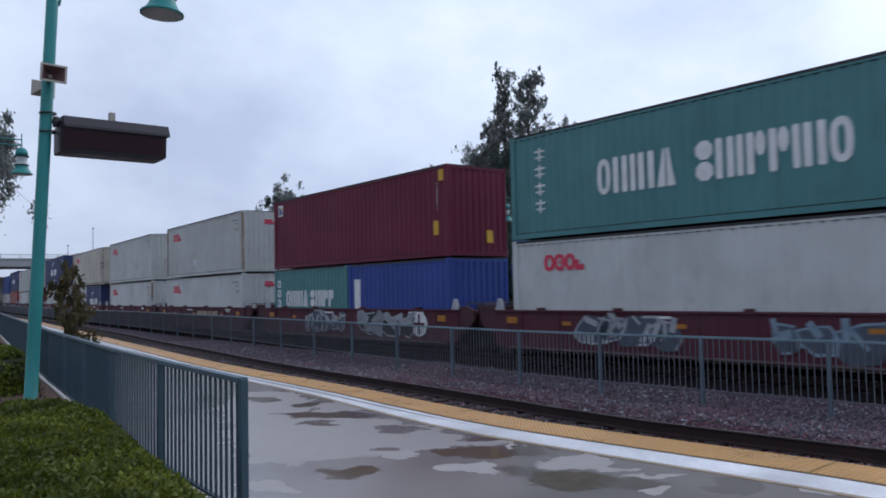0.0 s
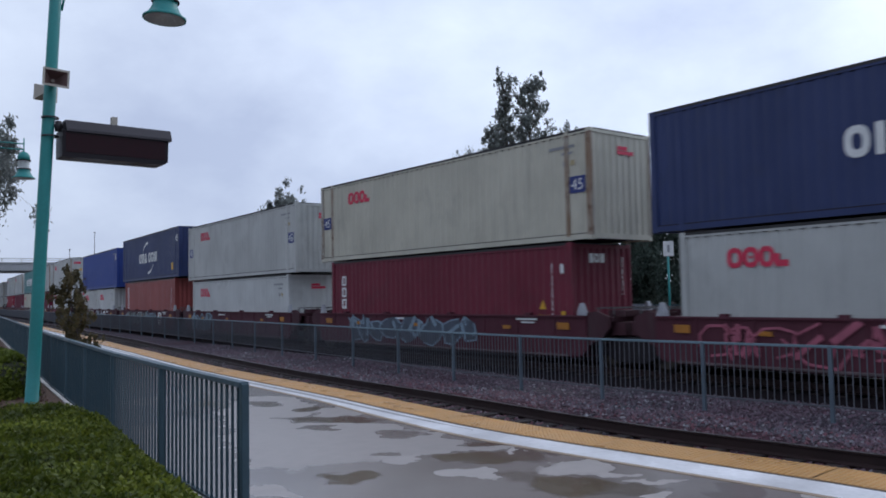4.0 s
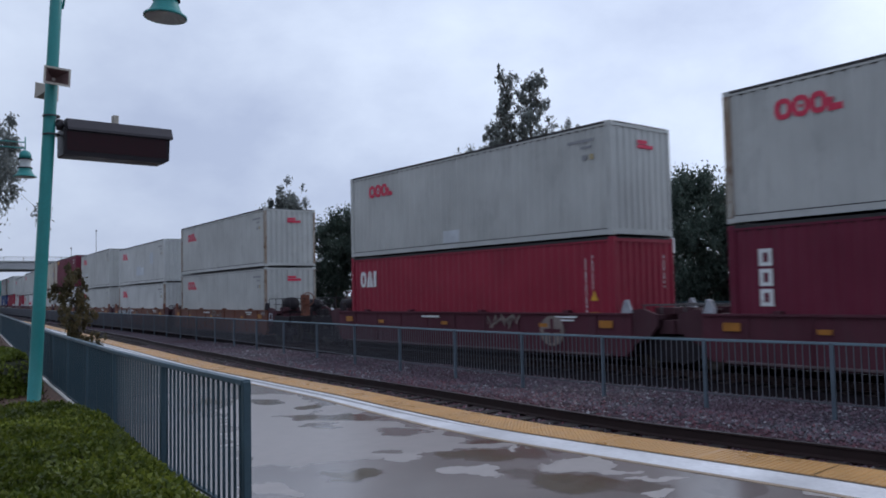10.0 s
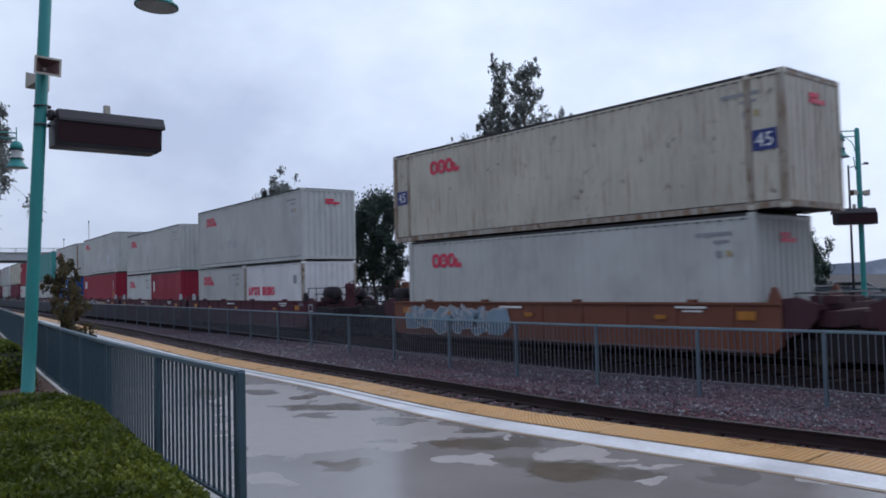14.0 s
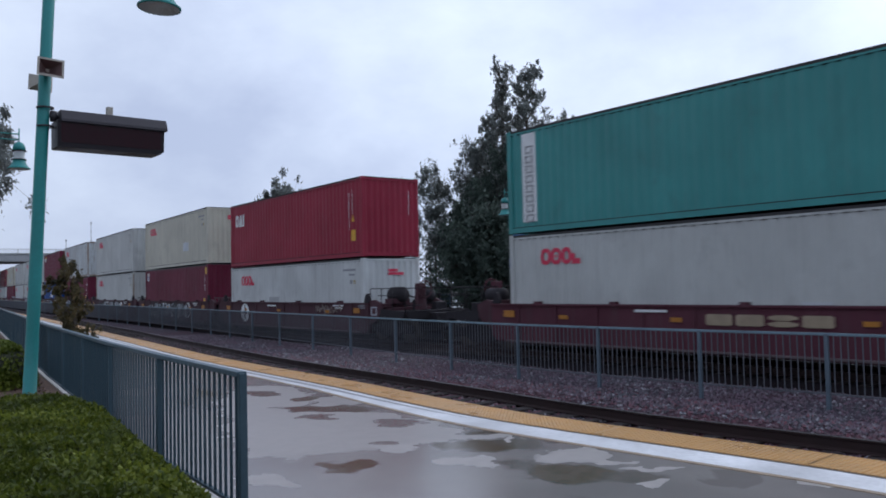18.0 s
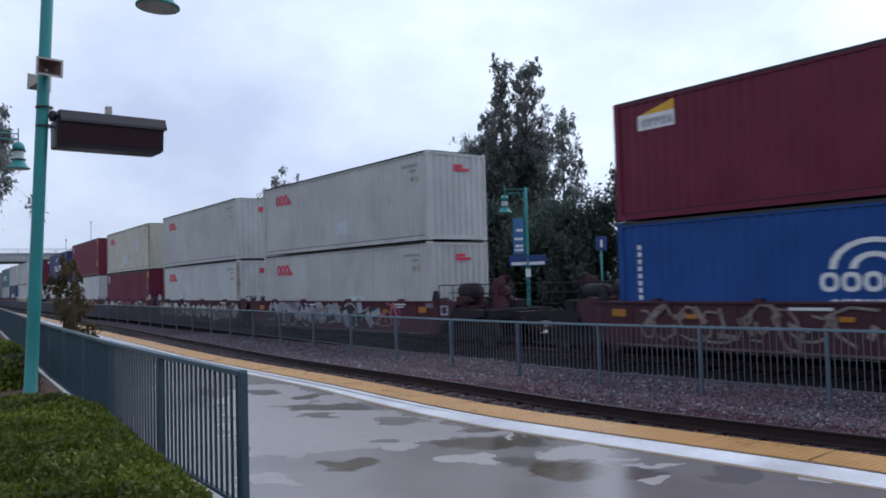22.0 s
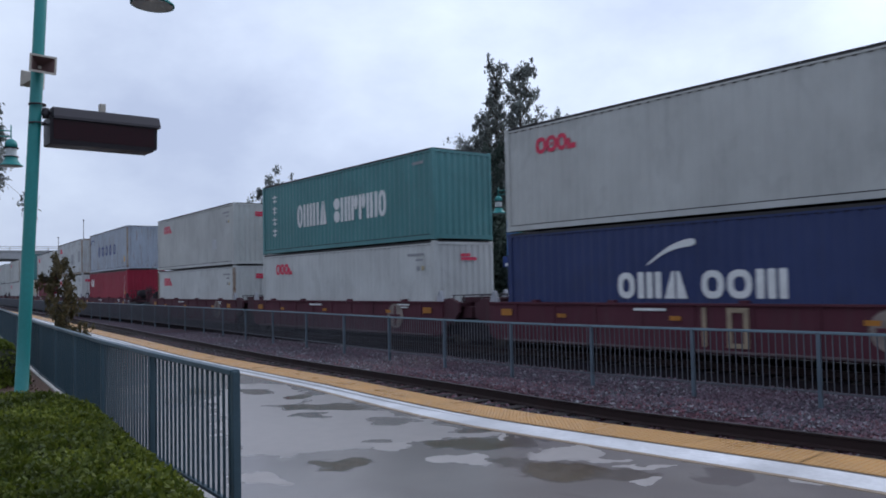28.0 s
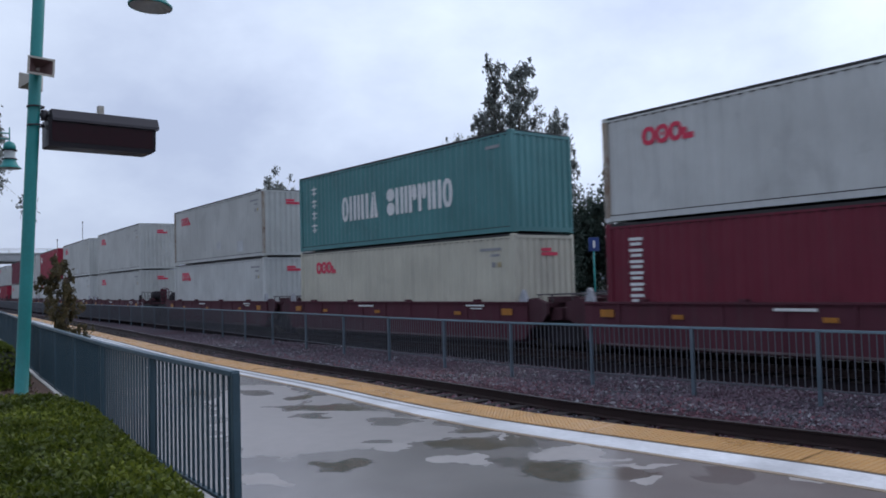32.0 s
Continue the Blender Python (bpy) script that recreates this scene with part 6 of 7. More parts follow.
def end_meshes():
    """Meshes of a well's end, which points to -y from the well: frame, guides, walkway, tanks, handrails, hose."""
    global FRAME_ME
    if FRAME_ME is None:
        # deck, centre sill, bulkhead and the side plates that slope up from the sill
        bm = boxes((-1.22, 1.22, -0.98, 0.0, 1.18, 1.30), (-0.35, 0.35, -1.15, 0.0, 0.70, 1.18), (-1.29, 1.29, 0.04, 0.12, 0.30, 1.30), (-0.95, -0.55, -0.80, -0.1, 0.80, 1.18), (0.55, 0.95, -0.80, -0.1, 0.80, 1.18), (-1.08, 1.08, -1.24, -0.82, 0.84, 1.17), (-0.95, -0.25, -1.15, -0.62, 1.30, 1.46), (0.30, 0.85, -0.95, -0.50, 1.30, 1.42), bevel=0.01)
        for s in (-1, 1):
            prism(bm, [(0.0, 0.46), (-0.75, 0.80), (-0.95, 1.02), (-0.95, 1.30), (-0.55, 1.44), (0.0, 1.38)], s * 1.24, s * 1.34)
        a = mesh_of("end_frame", bm, None)
        b = []
        for s in (-1, 1):
            bm = prism(bmesh.new(), [(-0.26, 1.33), (0.06, 1.33), (0.04, 1.44), (-0.05, 1.64), (-0.13, 1.66), (-0.20, 1.48)], s * 1.27, s * 1.39)
            bmesh.ops.bevel(bm, geom=bm.edges[:], offset=0.015, segments=1, affect="EDGES")
            b.append(mesh_of("container_guide", bm, None))
        # a grating walkway with worn edges over the joint
        bm = boxes((-1.15, 1.15, -0.95, -0.90, 1.50, 1.53), (-1.15, 1.15, -0.45, -0.40, 1.50, 1.53))
        for i in range(12):
            box(bm, -1.12 + 0.2 * i, -1.08 + 0.2 * i, -0.90, -0.45, 1.505, 1.525)
        for x in (-1.1, 1.1):
            for y in (-0.92, -0.43):
                tube(bm, (x, y, 1.28), (x, y, 1.51), 0.02, 0.02, 6)
        w = mesh_of("walkway", bm, None)
        # the set's end: handrails, a ladder, pipes
        c = []
        for x, q in ((-1.24, -0.55), (1.24, 0.55)):
            bm = bmesh.new()
            tube(bm, (x, -0.15, 1.82), (x, -2.30, 1.82), 0.017, 0.017, 6)
            tube(bm, (x, -0.65, 1.58), (x, -2.30, 1.58), 0.014, 0.014, 6)
            for y in (-0.15, -0.85, -1.55, -2.30):
                tube(bm, (x, y, 1.06), (x, y, 1.82), 0.017, 0.017, 6)
            for z in (1.25, 1.82):
                tube(bm, (x, -2.30, z), (q, -2.30, z), 0.017, 0.017, 6)
            c.append(mesh_of("handrail", bm, BOGIE))
        # hand brake: a tall housing, a spoked wheel
        bm = boxes((-0.62, -0.28, -2.18, -1.98, 1.05, 1.98), (-0.56, -0.34, -2.26, -2.18, 1.55, 1.90), bevel=0.02)
        for i in range(16):
            q = [Vector((-0.45 + 0.28 * math.cos(2 * math.pi * k / 16), -2.33, 1.78 + 0.28 * math.sin(2 * math.pi * k / 16))) for k in (i, i + 1)]
            tube(bm, q[0], q[1], 0.022, 0.022, 6)
            if i % 4 == 0:
                tube(bm, (-0.45, -2.33, 1.78), q[0], 0.015, 0.015, 6)
        d = mesh_of("hand_brake", bm, None)
        e = []
        for x, y, z, q in ((-0.55, -0.45, 1.60, 0.27), (0.55, -0.55, 1.55, 0.22)):
            bm = lathe(bmesh.new(), [(0.0, 0.0), (q * 0.6, 0.02), (q, 0.10), (q, 0.72), (q * 0.6, 0.80), (0.0, 0.82)], 16)
            for v in bm.verts:
                v.co = (x + v.co.x, y - v.co.z, z + v.co.y)
            e.append(("air_tank", mesh_of("air_tank", bm, None)))
            e.append(("saddle", mesh_of("saddle", boxes((x - 0.2, x + 0.2, y - 0.60, y - 0.45, 1.25, z - 0.1), (x - 0.2, x + 0.2, y - 0.30, y - 0.15, 1.25, z - 0.1)), None)))
        e.append(("valve_box", mesh_of("valve_box", boxes((-0.30, 0.05, -1.75, -1.35, 1.06, 1.42), bevel=0.02), None)))
        e.append(("valve_box", mesh_of("valve_box", boxes((0.25, 0.70, -2.00, -1.70, 1.06, 1.34), bevel=0.02), None)))
        e.append(("brake_pipe", mesh_of("brake_pipe", tube(bmesh.new(), (-0.12, -1.55, 1.42), (-0.12, -0.60, 1.62), 0.025, 0.025, 6), None)))
        bm = bmesh.new()
        last = Vector((-0.35, -0.8, 0.85))
        for i in range(1, 9):
            q = Vector((-0.35 + 0.05 * i, -0.8 - 0.16 * i, 0.85 - 0.35 * math.sin(i / 8 * math.pi)))
            tube(bm, last, q, 0.022, 0.022, 6)
            last = q
        g = mesh_of("air_hose", bm, BLACK_RUBBER)
        FRAME_ME = (a, b, w, c, d, e, g)
    return FRAME_ME


DECK = []


def deck_mesh():
    """The open deck over the end truck of a set."""
    if not DECK:
        bm = boxes((-1.10, 1.10, -2.55, -0.9, 1.00, 1.06), (-0.4, 0.4, -2.9, -0.9, 0.66, 1.00), (-1.25, 1.25, -2.55, -2.40, 0.80, 1.08), bevel=0.01)
        for s in (-1, 1):
            prism(bm, [(-2.40, 1.00), (-2.40, 0.90), (-0.9, 0.72), (-0.9, 1.12), (-2.40, 1.06)], s * 1.28, s * 1.34)
            for z in (0.45, 0.72):
                tube(bm, (s * 1.33, -2.32, z), (s * 1.33, -2.02, z), 0.014, 0.014, 6)
            for y in (-2.32, -2.02):
                tube(bm, (s * 1.33, y, 0.42), (s * 1.33, y, 1.05), 0.014, 0.014, 6)
        for i in range(7):
            box(bm, -1.08 + 0.33 * i, -0.92 + 0.33 * i, -2.38, -2.06, 1.075, 1.10)
        DECK.append(mesh_of("end_platform", bm, None))
    return DECK[0]


def bar(p, q, w):
    """An oblong stroke from p to q."""
    d = Vector((q[0] - p[0], q[1] - p[1])).normalized() * (w / 2)
    e = d.orthogonal()
    return [tuple(Vector(c) + k) for c, k in ((p, -d + e), (p, -d - e), (q, d - e), (q, d + e))]


def scrawl(seed, y0, y1, z0, z1, solid=False, bold=1.0):
    """Unreadable painted shapes on a sill, leaning and crowded: fat angular forms when solid, or their broken outlines and inner strokes."""
    r = random.Random(seed)
    out, y = [], y0
    while y > y1 + 0.12:
        w = r.uniform(0.45, 1.30) * min(1.0, 0.30 + (z1 - z0))
        lo, hi = z0 + r.uniform(-0.06, 0.14), z1 - r.uniform(-0.02, 0.16)
        c, d, n = y - w / 2, (lo + hi) / 2, r.choice((7, 8, 9, 11))
        lean, power = r.uniform(-0.25, 0.40), r.choice((2.4, 4.0, 7.0))
        oy, oz = w * 0.54, (hi - lo) * 0.52
        pts = []
        for i in range(n):
            u, v = math.cos(2 * math.pi * (i + 0.5) / n), math.sin(2 * math.pi * (i + 0.5) / n)
            k = (abs(u) ** power + abs(v) ** power) ** (-1 / power) * r.uniform(0.74, 1.08)
            pts.append((u * k, v * k))
        broken = [r.random() < 0.3 for p in pts]
        strokes = [(r.uniform(-0.7, 0.7), r.uniform(-0.6, 0.6), r.uniform(0.3, 1.0), r.gauss(1.45, 0.7), r.uniform(0.9, 2.8)) for i in range(r.choice((1, 2, 3, 4)))]

        def at(u, v):
            return c + oy * u - lean * oz * v, d + oz * v
        t = min(0.06, oy * 0.3)
        if solid:
            out.append([at(u, v) for u, v in pts])
        else:
            for p, q, gap in zip(pts, pts[1:] + pts[:1], broken):
                if not gap:
                    out.append([at(*p), at(*q), at(q[0] * (1 - t / oy), q[1] * (1 - t / oz)), at(p[0] * (1 - t / oy), p[1] * (1 - t / oz))])
            # loose inner strokes of uneven width
            for u, v, k, g, fat in strokes:
                e = max(-0.9, min(0.9, u + k * math.cos(g))), max(-0.95, min(0.95, v + k * math.sin(g)))
                out.append(bar(at(u, v), at(*e), t * fat * bold))
        y -= w * r.uniform(0.60, 0.98)
    return out


def tag_strokes(seed, y0, y1, z0, z1):
    """A quick jagged scribble: one line that runs up and down, with smears across it."""
    r = random.Random(seed)
    out, y, up = [], y0, True
    last = (y0, z0 + 0.1)
    while y > y1 + 0.1:
        y -= r.uniform(0.03, 0.20)
        q = (y + r.uniform(-0.06, 0.10), (z1 - r.uniform(0, 0.16)) if up else (z0 + r.uniform(0, 0.16)))
        out.append(bar(last, q, r.uniform(0.02, 0.06)))
        last, up = q, not up
        if r.random() < 0.25:
            out.append(bar((y + 0.15, r.uniform(z0, z1)), (y - r.uniform(0.05, 0.35), r.uniform(z0, z1)), r.uniform(0.03, 0.09)))
    return out


# fill and outline of each kind of painting
SPRAYS = {"w": (SPRAY_SLATE, SPRAY_WHITE), "b": (SPRAY_SLATE, SPRAY_BLUE), "h": (SPRAY_BLUE, SPRAY_WHITE), "d": (SPRAY_ASH, SPRAY_BLACK), "p": (None, SPRAY_PINK), "t": (None, SPRAY_TAN), "v": (SPRAY_MOSS, SPRAY_ASH), "k": (SPRAY_BLACK, SPRAY_WHITE),
          "s": (SPRAY_CREAM, SPRAY_BLACK), "g": (SPRAY_GREY, SPRAY_BLACK), "c": (SPRAY_ASH, SPRAY_CREAM), "y": (None, SPRAY_DULL)}


def painted(f, col, style, span, seed):
    """Spray paint, chalk and stencils on the near sill of a well car; span: from and to along it."""
    if style == "n":
        k = (span[0] - span[1]) / 4.3
        part("railroad_mark", plates(blocks(span[0], 0.90, 1.14, [k * 0.97] * 4, 0.09, "bbsb"), -1.438), SPRAY_TAN, f)
    elif style in "qr":
        y = span[0]
        disc = [(y + 0.44 * math.cos(math.pi * i / 9), 0.86 + 0.40 * math.sin(math.pi * i / 9)) for i in range(18)]
        part("railroad_mark", plates([disc], -1.436), LOGO_WHITE if style == "q" else SPRAY_DULL, f, "round railroad emblem")
        part("railroad_cross", plates([oblong(y - 0.055, y + 0.055, 0.54, 1.18), oblong(y - 0.30, y + 0.30, 0.81, 0.91)], -1.442), col, f)
    elif style == "x":
        y = span[1]
        part("chalk_mark", plates([oblong(span[0] - 0.1, span[0], 0.40, 1.25)], -1.436), SPRAY_TAN, f)
        part("chalk_mark", plates(frame_of(y, y + 0.5, 0.40, 1.25, 0.1), -1.436), SPRAY_TAN, f)
    elif style == "m":
        part("graffiti", plates([oblong(span[1], span[0], 0.62, 1.28)], -1.437), SPRAY_MINT, f, "mint painted rectangle")
    elif style == "f":
        part("graffiti", plates(tag_strokes(seed, span[0], span[1], 0.90, 1.26), -1.437), SPRAY_DULL, f, "small unreadable scrawl")["kind"] = "stuff"
    else:
        fill, line = SPRAYS[style]
        if fill:
            part("graffiti", plates(scrawl(seed, span[0], span[1], 0.38, 1.28, True), -1.436), fill, f, "unreadable spray-painted shapes")["kind"] = "stuff"
        if style == "v":
            part("graffiti", plates(scrawl(seed + 5, span[0] - 0.5, span[0] - 1.3, 0.92, 1.12, True), -1.439), SPRAY_YELLOW, f, "faded yellow sprayed blotches")["kind"] = "stuff"
        part("graffiti", plates(scrawl(seed, span[0], span[1], 0.38, 1.28, False, 2.2 if style == "k" else 1.0), -1.441), line, f, "unreadable spray-painted outlines")["kind"] = "stuff"


def well_car(col, first, last, tags, seed):
    """One well of an articulated car; first and last: at the ends of the set of five. The origin is on the rails, mid-well."""
    f = thing("well_car", {CAR_RUST: "rust-orange articulated well car carrying stacked containers", CAR_CREAM: "cream and maroon articulated well car carrying stacked containers",
                           CAR_DARK: "dark brown articulated well car with white round marks"}.get(col, "maroon articulated well car carrying stacked containers"), "railcar", "well cars")
    for s in (-1, 1):
        put("side_sill", sill_mesh(s), f, None, col)
    put("bottom_chord", CHORD_ME, f)
    part("well_floor", boxes((-1.25, 1.25, -6.2, 6.2, 0.24, 0.33)), col, f)
    a, b, w, c, d, e, g = end_meshes()
    tip = {CAR_RUST: CAR_RUST, CAR_DARK: BOGIE}.get(col, SPRAY_WHITE)
    for k, m in ((-1, pose(0, -6.45, 0)), (1, pose(0, 6.45, 0, 0, 0, 180))):
        put("end_frame", a, f, m, CAR_DARK)
        outer = (k < 0 and first) or (k > 0 and last)
        for q in b:
            put("container_guide", q, f, m, BOGIE if outer else tip)
        if outer:
            put("end_platform", deck_mesh(), f, m, BOGIE)
            for q in c:
                put("handrail", q, f, m)["kind"] = "stuff"
            put("hand_brake", d, f, m, col)
            for name, me in e:
                put(name, me, f, m, BOGIE)
            put("air_hose", g, f, m @ pose(0, -2.1, 0))
        else:
            put("walkway", w, f, m, WALKWAY)
        if k < 0 and outer:
            part("placard", plates(frame_of(-7.15, -6.78, 0.90, 1.20, 0.05), -1.345), SPRAY_WHITE, f, "white-framed placard")
            part("stencil", plates([oblong(-6.12, -6.52, 1.24 - 0.05 * i, 1.26 - 0.05 * i) for i in range(3)], -1.436), SPRAY_WHITE, f)["kind"] = "stuff"
    spots = [7.75] if not last else [7.55]
    if first:
        spots.append(-7.55)
    for y in spots:
        t = put("truck", TRUCK_ME, f, pose(0, y, 0))
        for yy in (-0.87, 0.87):
            for x in (-0.755, 0.755):
                put("wheel", WHEEL_ME, t, pose(x, yy, 0.42, 0, 0, 0 if x > 0 else 180))
    if last or first:
        for y in ([8.3] if last else []) + ([-8.3] if first else []):
            put("drawbar", DRAW_ME, f, pose(0, y, 0))
    for y in (-5.95, 5.95):
        put("reflector", REFL_ME, f, pose(-1.437, y, 1.06))
    for y in (-3.8, 0.45, 3.9):
        put("reflector", REFL_SMALL, f, pose(-1.437, y, 1.0))
    part("stencil", plates([oblong(-4.2, -5.0, 1.2, 1.25), oblong(-4.4, -4.9, 1.12, 1.16), oblong(1.6, 0.7, 1.16, 1.22)], -1.434), LOGO_WHITE, f)["kind"] = "stuff"
    for n, (style, *span) in enumerate(tags):
        painted(f, col, style, span, 7 * seed + n)
    return f


CHORD_ME = mesh_of("bottom_chord", boxes((-1.45, -1.30, -6.1, 6.1, 0.275, 0.335), bevel=0.012), CHORD)
DRAW_ME = mesh_of("drawbar", boxes((-0.14, 0.14, -1.0, 1.0, 0.72, 0.98), (-0.25, 0.25, -0.25, 0.25, 0.66, 1.02), bevel=0.02), BOGIE)
REFL_ME = mesh_of("reflector", boxes((-0.006, 0.004, -0.21, 0.21, -0.09, 0.09)), REFLECT)
REFL_SMALL = mesh_of("reflector", boxes((-0.006, 0.004, -0.15, 0.15, -0.05, 0.05)), REFLECT)
W40, W45, W20, HI, LO = 12.192, 13.716, 6.058, 2.896, 2.591
WORDS = {"grey": "grey steel container", "pale": "pale grey container", "cream": "faded cream container", "rusty": "rust-stained beige container", "worn": "worn rust-specked pale container",
         "white": "white steel container", "silver": "rust-streaked blue-grey container", "green": "sea-green steel container", "teal": "bright teal container",
         "maroon": "maroon steel container", "brown": "red-brown steel container", "red": "bright red container", "blue": "bright blue container",
         "royal": "royal blue container", "navy": "dark navy container", "orange": "orange-red container"}
MARKS = {"o": "with red logo block", "c": "with large white blocks", "m": "with white swooshes", "s": "with large blue blocks", "k": "with white globe logo", "a": "with white logo block",
         "t": "with small white marks", "T": "with upright white mark", "v": "with upright white label", "b": "with small square badge", "y": "with small yellow marks", "B": "with white-yellow badge",
         "w": "with red logo bars", "C": "with white blocks", "M": "with white swooshes", "r": "with white square", "p": "with white bar", "": "with faint markings"}
# near end of the upper container along the line at 0 s; upper: length, height, paint, marks, extras; lower: height and one or two of (paint, marks); car colour; car marking
TRAIN = []
TRAIN += [
    (1.30, W40, HI, "green", "c", "", HI, [("pale", "o", "")], "m", [("w", 3.61, 0.71), ("b", -1.75, -3.98)]),
    (16.33, W40, HI, "maroon", "b", "", LO, [("green", "C", ""), ("blue", "p", "")], "m", [("w", 3.01, -0.02), ("k", -1.02, -4.49), ("q", -4.77)]),
    (32.05, W40, HI, "grey", "o", "R", LO, [("pale", "o", "")], "m", [("n", -0.09, -3.25)]),
    (47.71, W40, HI, "grey", "o", "", LO, [("pale", "o", "R")], "m", []),
    (62.47, W45, HI, "rusty", "o", "R5", LO, [("grey", "o", "W"), ("navy", "M", "")], "m", [("n", -0.53, -3.45)]),
]
TRAIN += [
    (82.28, W45, HI, "navy", "m", "5", HI, [("grey", "o", "")], "m", [("p", 5.5, 0.5)]),
    (97.80, W45, HI, "cream", "o", "R5", HI, [("brown", "t", "")], "m", [("b", 4.5, -2)]),
    (113.76, W45, HI, "grey", "o", "5", LO, [("pale", "o", "")], "m", [("b", 5.6, 3.2)]),
    (129.40, W45, HI, "navy", "m", "5", HI, [("orange", "T", "")], "m", [("d", 5.18, -0.24), ("b", -0.42, -2.39), ("q", -3.63)]),
    (145.17, W45, HI, "blue", "", "5", LO, [("grey", "o", ""), ("pale", "o", "")], "m", [("w", 3.61, 0.85), ("k", -0.24, -2.85), ("q", -3.59)]),
]
TRAIN += [
    (165.59, W40, HI, "grey", "o", "DR", HI, [("pale", "o", "R")], "m", [("p", 5.23, 1.15), ("f", -1.33, -3.56)]),
    (181.03, W40, HI, "grey", "o", "R", HI, [("maroon", "t", "")], "m", [("m", 3.9, 1.27), ("f", -1.12, -2.96)]),
    (196.58, W40, HI, "green", "c", "", HI, [("cream", "o", "")], "m", [("f", 2.41, 0.15), ("v", -0.52, -4.87)]),
    (211.98, W40, HI, "grey", "o", "R", HI, [("maroon", "t", "")], "m", [("f", -1.9, -3.84)]),
    (227.34, W40, HI, "grey", "o", "", HI, [("red", "a", "")], "m", [("f", -1.57, -2.91), ("r", -4.12)]),
]
TRAIN += [
    (247.14, W40, LO, "grey", "o", "R", HI, [("grey", "o", "R")], "r", [("f", 0.55, -1.06)]),
    (262.88, W40, LO, "pale", "o", "p", LO, [("pale", "o", "R")], "r", [("k", 5.6, 1.65), ("f", 0.23, -0.53), ("f", -2.72, -3.47)]),
    (278.45, W40, HI, "grey", "o", "", LO, [("grey", "o", "")], "r", [("f", 0.03, -1.04)]),
    (293.89, W40, HI, "maroon", "y", "", HI, [("pale", "o", "")], "r", [("y", 5.73, 1.67), ("f", -1.62, -2.22)]),
    (308.95, W45, HI, "rusty", "o", "R5", HI, [("grey", "o", "")], "r", [("h", 6.08, 1.54)]),
]
TRAIN += [
    (329.24, W40, HI, "grey", "o", "", LO, [("grey", "o", ""), ("white", "w", "R")], "m", []),
    (344.64, W40, LO, "grey", "o", "", LO, [("pale", "o", ""), ("red", "r", "")], "m", [("f", 1, -0.5)]),
    (360.31, W40, HI, "grey", "o", "", HI, [("red", "a", "")], "m", [("w", 3.77, -0.09), ("n", -0.59, -3.32)]),
    (375.62, W40, HI, "grey", "o", "pR", HI, [("royal", "k", "")], "m", [("s", 5.01, -0.8), ("s", -0.96, -5.65)]),
    (391.03, W40, HI, "teal", "v", "", HI, [("grey", "o", "")], "m", [("n", -0.32, -3.12)]),
]
TRAIN += [
    (410.80, W40, HI, "red", "a", "", LO, [("pale", "o", "")], "d", [("q", 3.98), ("f", -2.91, -5.05)]),
    (426.29, W40, HI, "cream", "o", "", HI, [("maroon", "b", "")], "d", [("g", 4.73, -2.75), ("q", -3.42)]),
    (441.75, W40, HI, "grey", "o", "", HI, [("grey", "o", "R")], "d", [("g", 4.33, -2.86), ("q", -3.48)]),
    (457.57, W40, HI, "worn", "o", "R", HI, [("maroon", "t", "")], "d", [("w", 4.33, -0.41), ("f", -1.58, -2.64), ("q", -3.73)]),
    (472.88, W40, HI, "maroon", "B", "", HI, [("royal", "k", "")], "d", [("y", 5.4, 0.3), ("b", -0.26, -2.42), ("q", -3.64)]),
]
TRAIN += [
    (492.56, W40, HI, "grey", "o", "", HI, [("grey", "o", "")], "m", [("k", 5.46, -3.1), ("p", -3.25, -4.38)]),
    (507.85, W40, HI, "grey", "o", "", HI, [("pale", "o", "R")], "m", [("s", 6.3, -6.3)]),
    (523.34, W40, HI, "cream", "o", "Rp", HI, [("maroon", "b", "")], "m", [("s", 6.19, 2), ("p", 1.22, -1.68), ("w", -2.93, -3.98), ("f", -4.98, -5.63)]),
    (538.75, W40, HI, "brown", "b", "", HI, [("pale", "o", "")], "m", [("s", 4.21, 1.97), ("c", 1.88, -3.16)]),
    (554.04, W40, HI, "navy", "m", "", LO, [("pale", "o", "R")], "m", [("t", 3.73, -4.67), ("s", -4.67, -5.52)]),
]
TRAIN += [
    (573.87, W40, HI, "maroon", "t", "", LO, [("pale", "o", "R")], "m", [("t", 4.5, 0)]),
    (589.05, W40, HI, "grey", "o", "", HI, [("pale", "o", "")], "c", [("s", 6.3, 0.53)]),
    (604.38, W40, HI, "grey", "o", "", HI, [("navy", "m", "")], "m", [("x", -0.23, -1.33), ("r", -4.16)]),
    (619.84, W40, HI, "green", "c", "", HI, [("pale", "o", "")], "m", [("r", -4.2)]),
    (635.33, W40, HI, "grey", "o", "", LO, [("pale", "o", "R")], "m", [("r", -4.39)]),
]
TRAIN += [
    (654.91, W40, HI, "silver", "s", "R", HI, [("red", "a", "")], "m", []),
    (670.44, W40, HI, "worn", "o", "PR", HI, [("pale", "o", "D")], "m", [("r", -4.45)]),
    (685.69, W40, LO, "pale", "o", "R", HI, [("brown", "T", "")], "m", [("r", -4.28)]),
    (701.08, W40, HI, "green", "c", "", HI, [("cream", "o", "")], "m", []),
    (716.69, W40, HI, "grey", "o", "R", HI, [("pale", "o", "")], "m", []),
]
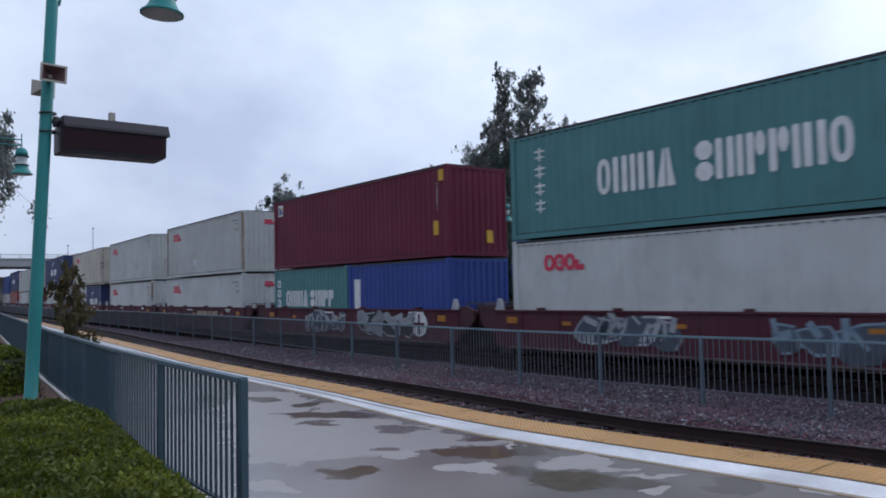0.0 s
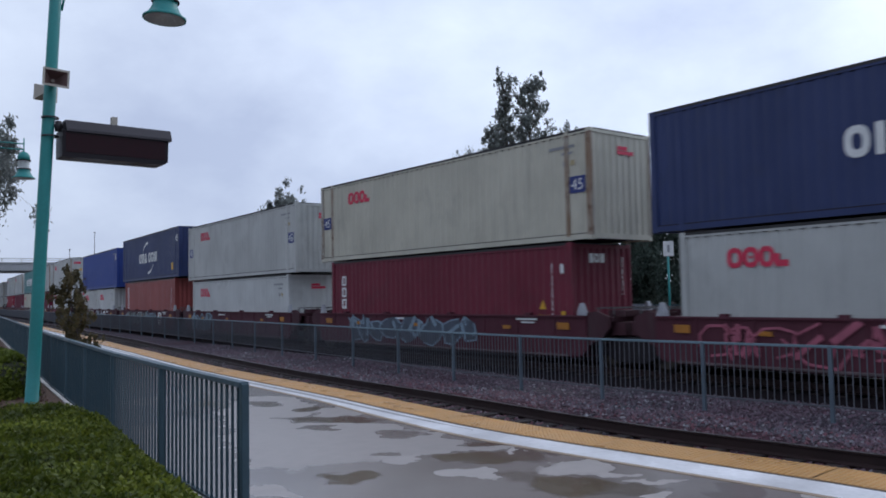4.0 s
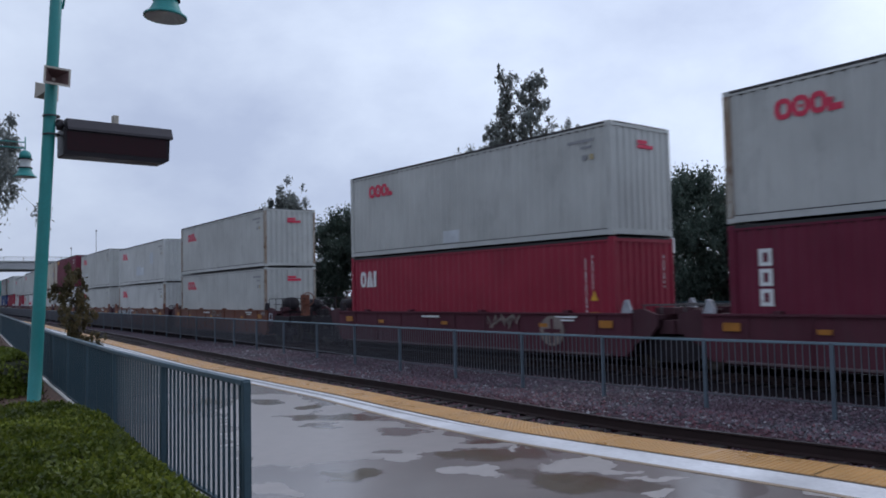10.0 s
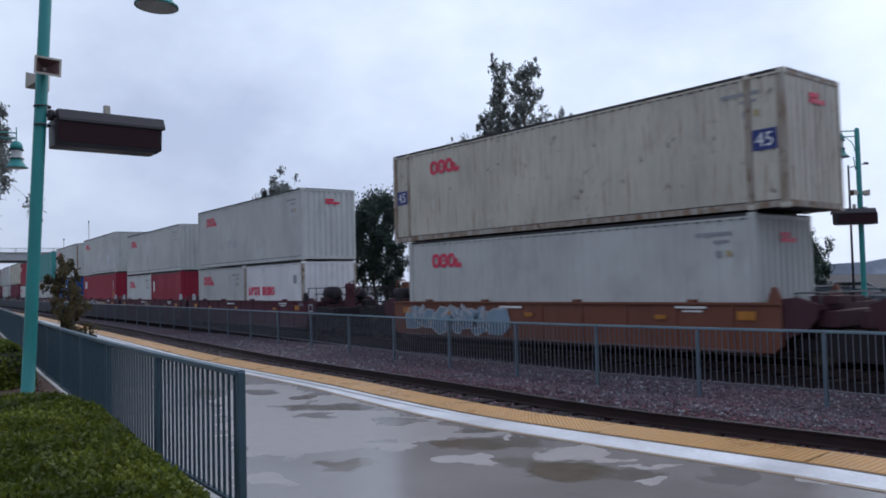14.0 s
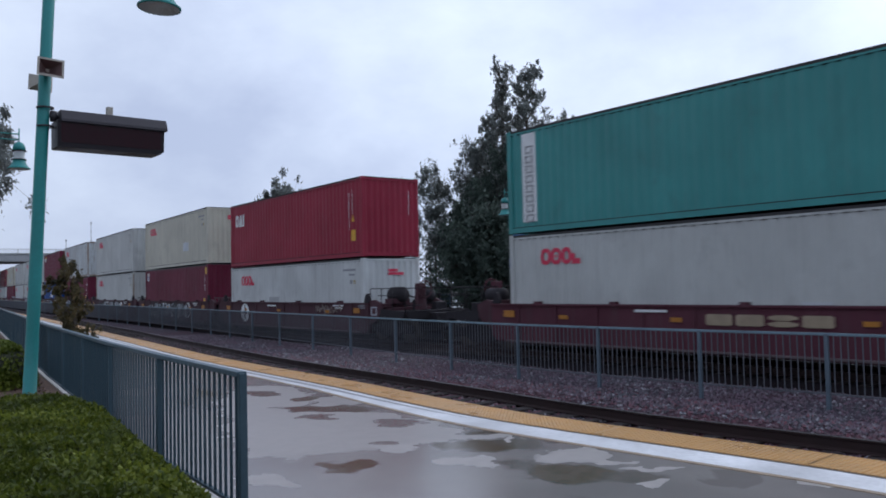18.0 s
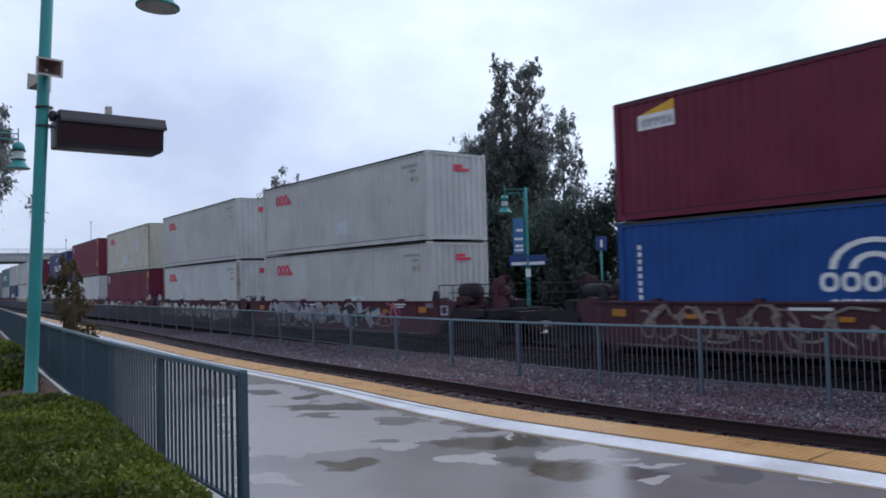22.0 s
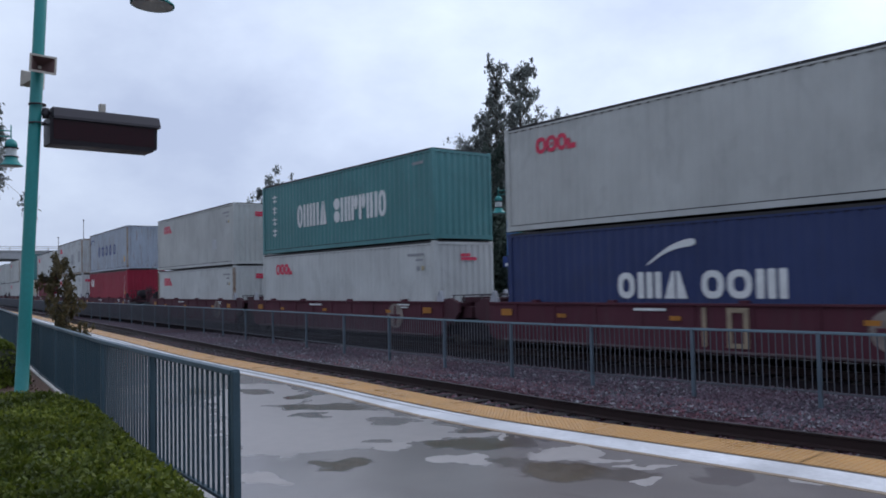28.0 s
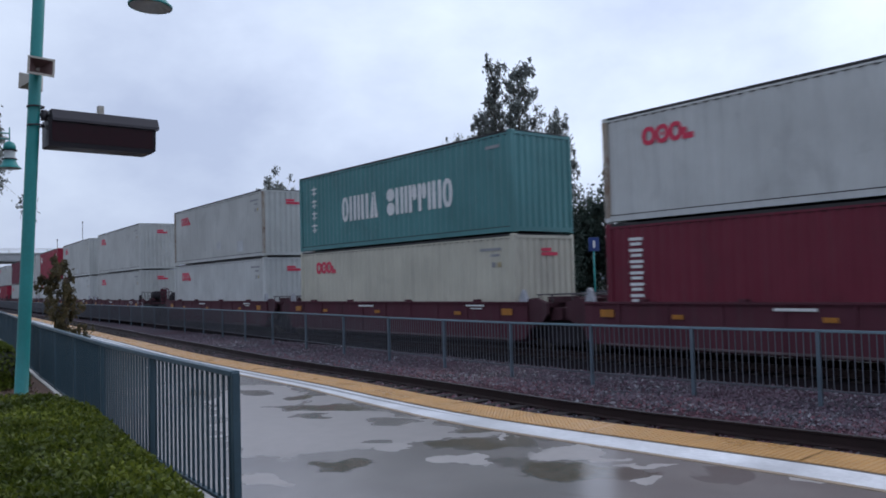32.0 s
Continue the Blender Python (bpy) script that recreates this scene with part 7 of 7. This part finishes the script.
TRAIN += [
    (736.26, W40, HI, "grey", "o", "", HI, [("grey", "o", "")], "m", []),
    (751.66, W40, HI, "grey", "o", "", HI, [("pale", "o", "")], "m", []),
    (767.16, W40, HI, "red", "a", "", HI, [("pale", "o", "")], "m", []),
    (782.66, W40, HI, "grey", "o", "", HI, [("pale", "o", "")], "m", []),
    (798.16, W40, HI, "maroon", "t", "", HI, [("grey", "o", "")], "m", []),
]
TRAIN += [
    (817.96, W40, HI, "grey", "o", "", HI, [("red", "a", "")], "m", []),
    (833.46, W40, HI, "green", "c", "", HI, [("grey", "o", "")], "m", []),
    (848.96, W40, HI, "grey", "o", "", HI, [("navy", "m", "")], "m", []),
    (864.46, W40, HI, "cream", "o", "", HI, [("maroon", "t", "")], "m", []),
    (879.96, W40, HI, "grey", "o", "", HI, [("grey", "o", "")], "m", []),
]
TRAIN += [
    (899.76, W40, HI, "blue", "", "", HI, [("grey", "o", "")], "m", []),
    (915.26, W40, HI, "grey", "o", "", HI, [("brown", "T", "")], "m", []),
    (930.76, W40, HI, "pale", "o", "", HI, [("grey", "o", "")], "m", []),
    (946.26, W40, HI, "maroon", "b", "", HI, [("pale", "o", "")], "m", []),
    (961.76, W40, HI, "grey", "o", "", HI, [("grey", "o", "")], "m", []),
]
SPEED, SLOWING = 21.8387, -0.3389


def gone(t):
    """Metres that the train has run by t seconds."""
    return SPEED * t + SLOWING * t * t / 32


def stack_pose(s, z):
    """The pose of a well whose lower container's near end is s metres along the line."""
    a, b = along(s), along(s + W40)
    u = (b - a).normalized()
    c = (a + b) / 2 + Vector((u.y, -u.x, 0)) * 1.219
    return pose(c.x, c.y, z, 0, 0, -math.degrees(math.atan2(u.x, u.y)))


def motions():
    times = [0.5 * i for i in range(65)]
    for i, (u, L, H, col, kind, extra, low_h, lows, car, tag) in enumerate(TRAIN):
        s0 = u + (L - W40) / 2
        spots = [(t, stack_pose(s0 - gone(t), RAIL_Z)) for t in times if t == int(t) or -20 < s0 - gone(t) < 90]
        group = [(well_car({"m": CAR_MAROON, "r": CAR_RUST, "d": CAR_DARK, "c": CAR_CREAM}[car], i % 5 == 0, i % 5 == 4, tag, i), Matrix())]
        top = container((L, H, col, kind, extra, f"{WORDS[col]} {MARKS[kind]} atop a stack"))
        group.append((top, pose(0, 0, 0.380 + low_h)))
        if len(lows) == 1:
            group.append((container((W40, low_h, *lows[0], f"{WORDS[lows[0][0]]} {MARKS[lows[0][1]]} in a well car")), pose(0, 0, 0.34)))
        else:
            for k, y in ((0, 3.067), (1, -3.067)):
                group.append((container((W20, low_h, *lows[k], f"short {WORDS[lows[k][0]]} {MARKS[lows[k][1]]} in a well car")), pose(0, y, 0.34)))
        for ob, off in group:
            walk(ob, [(t, m @ off) for t, m in spots])


motions()
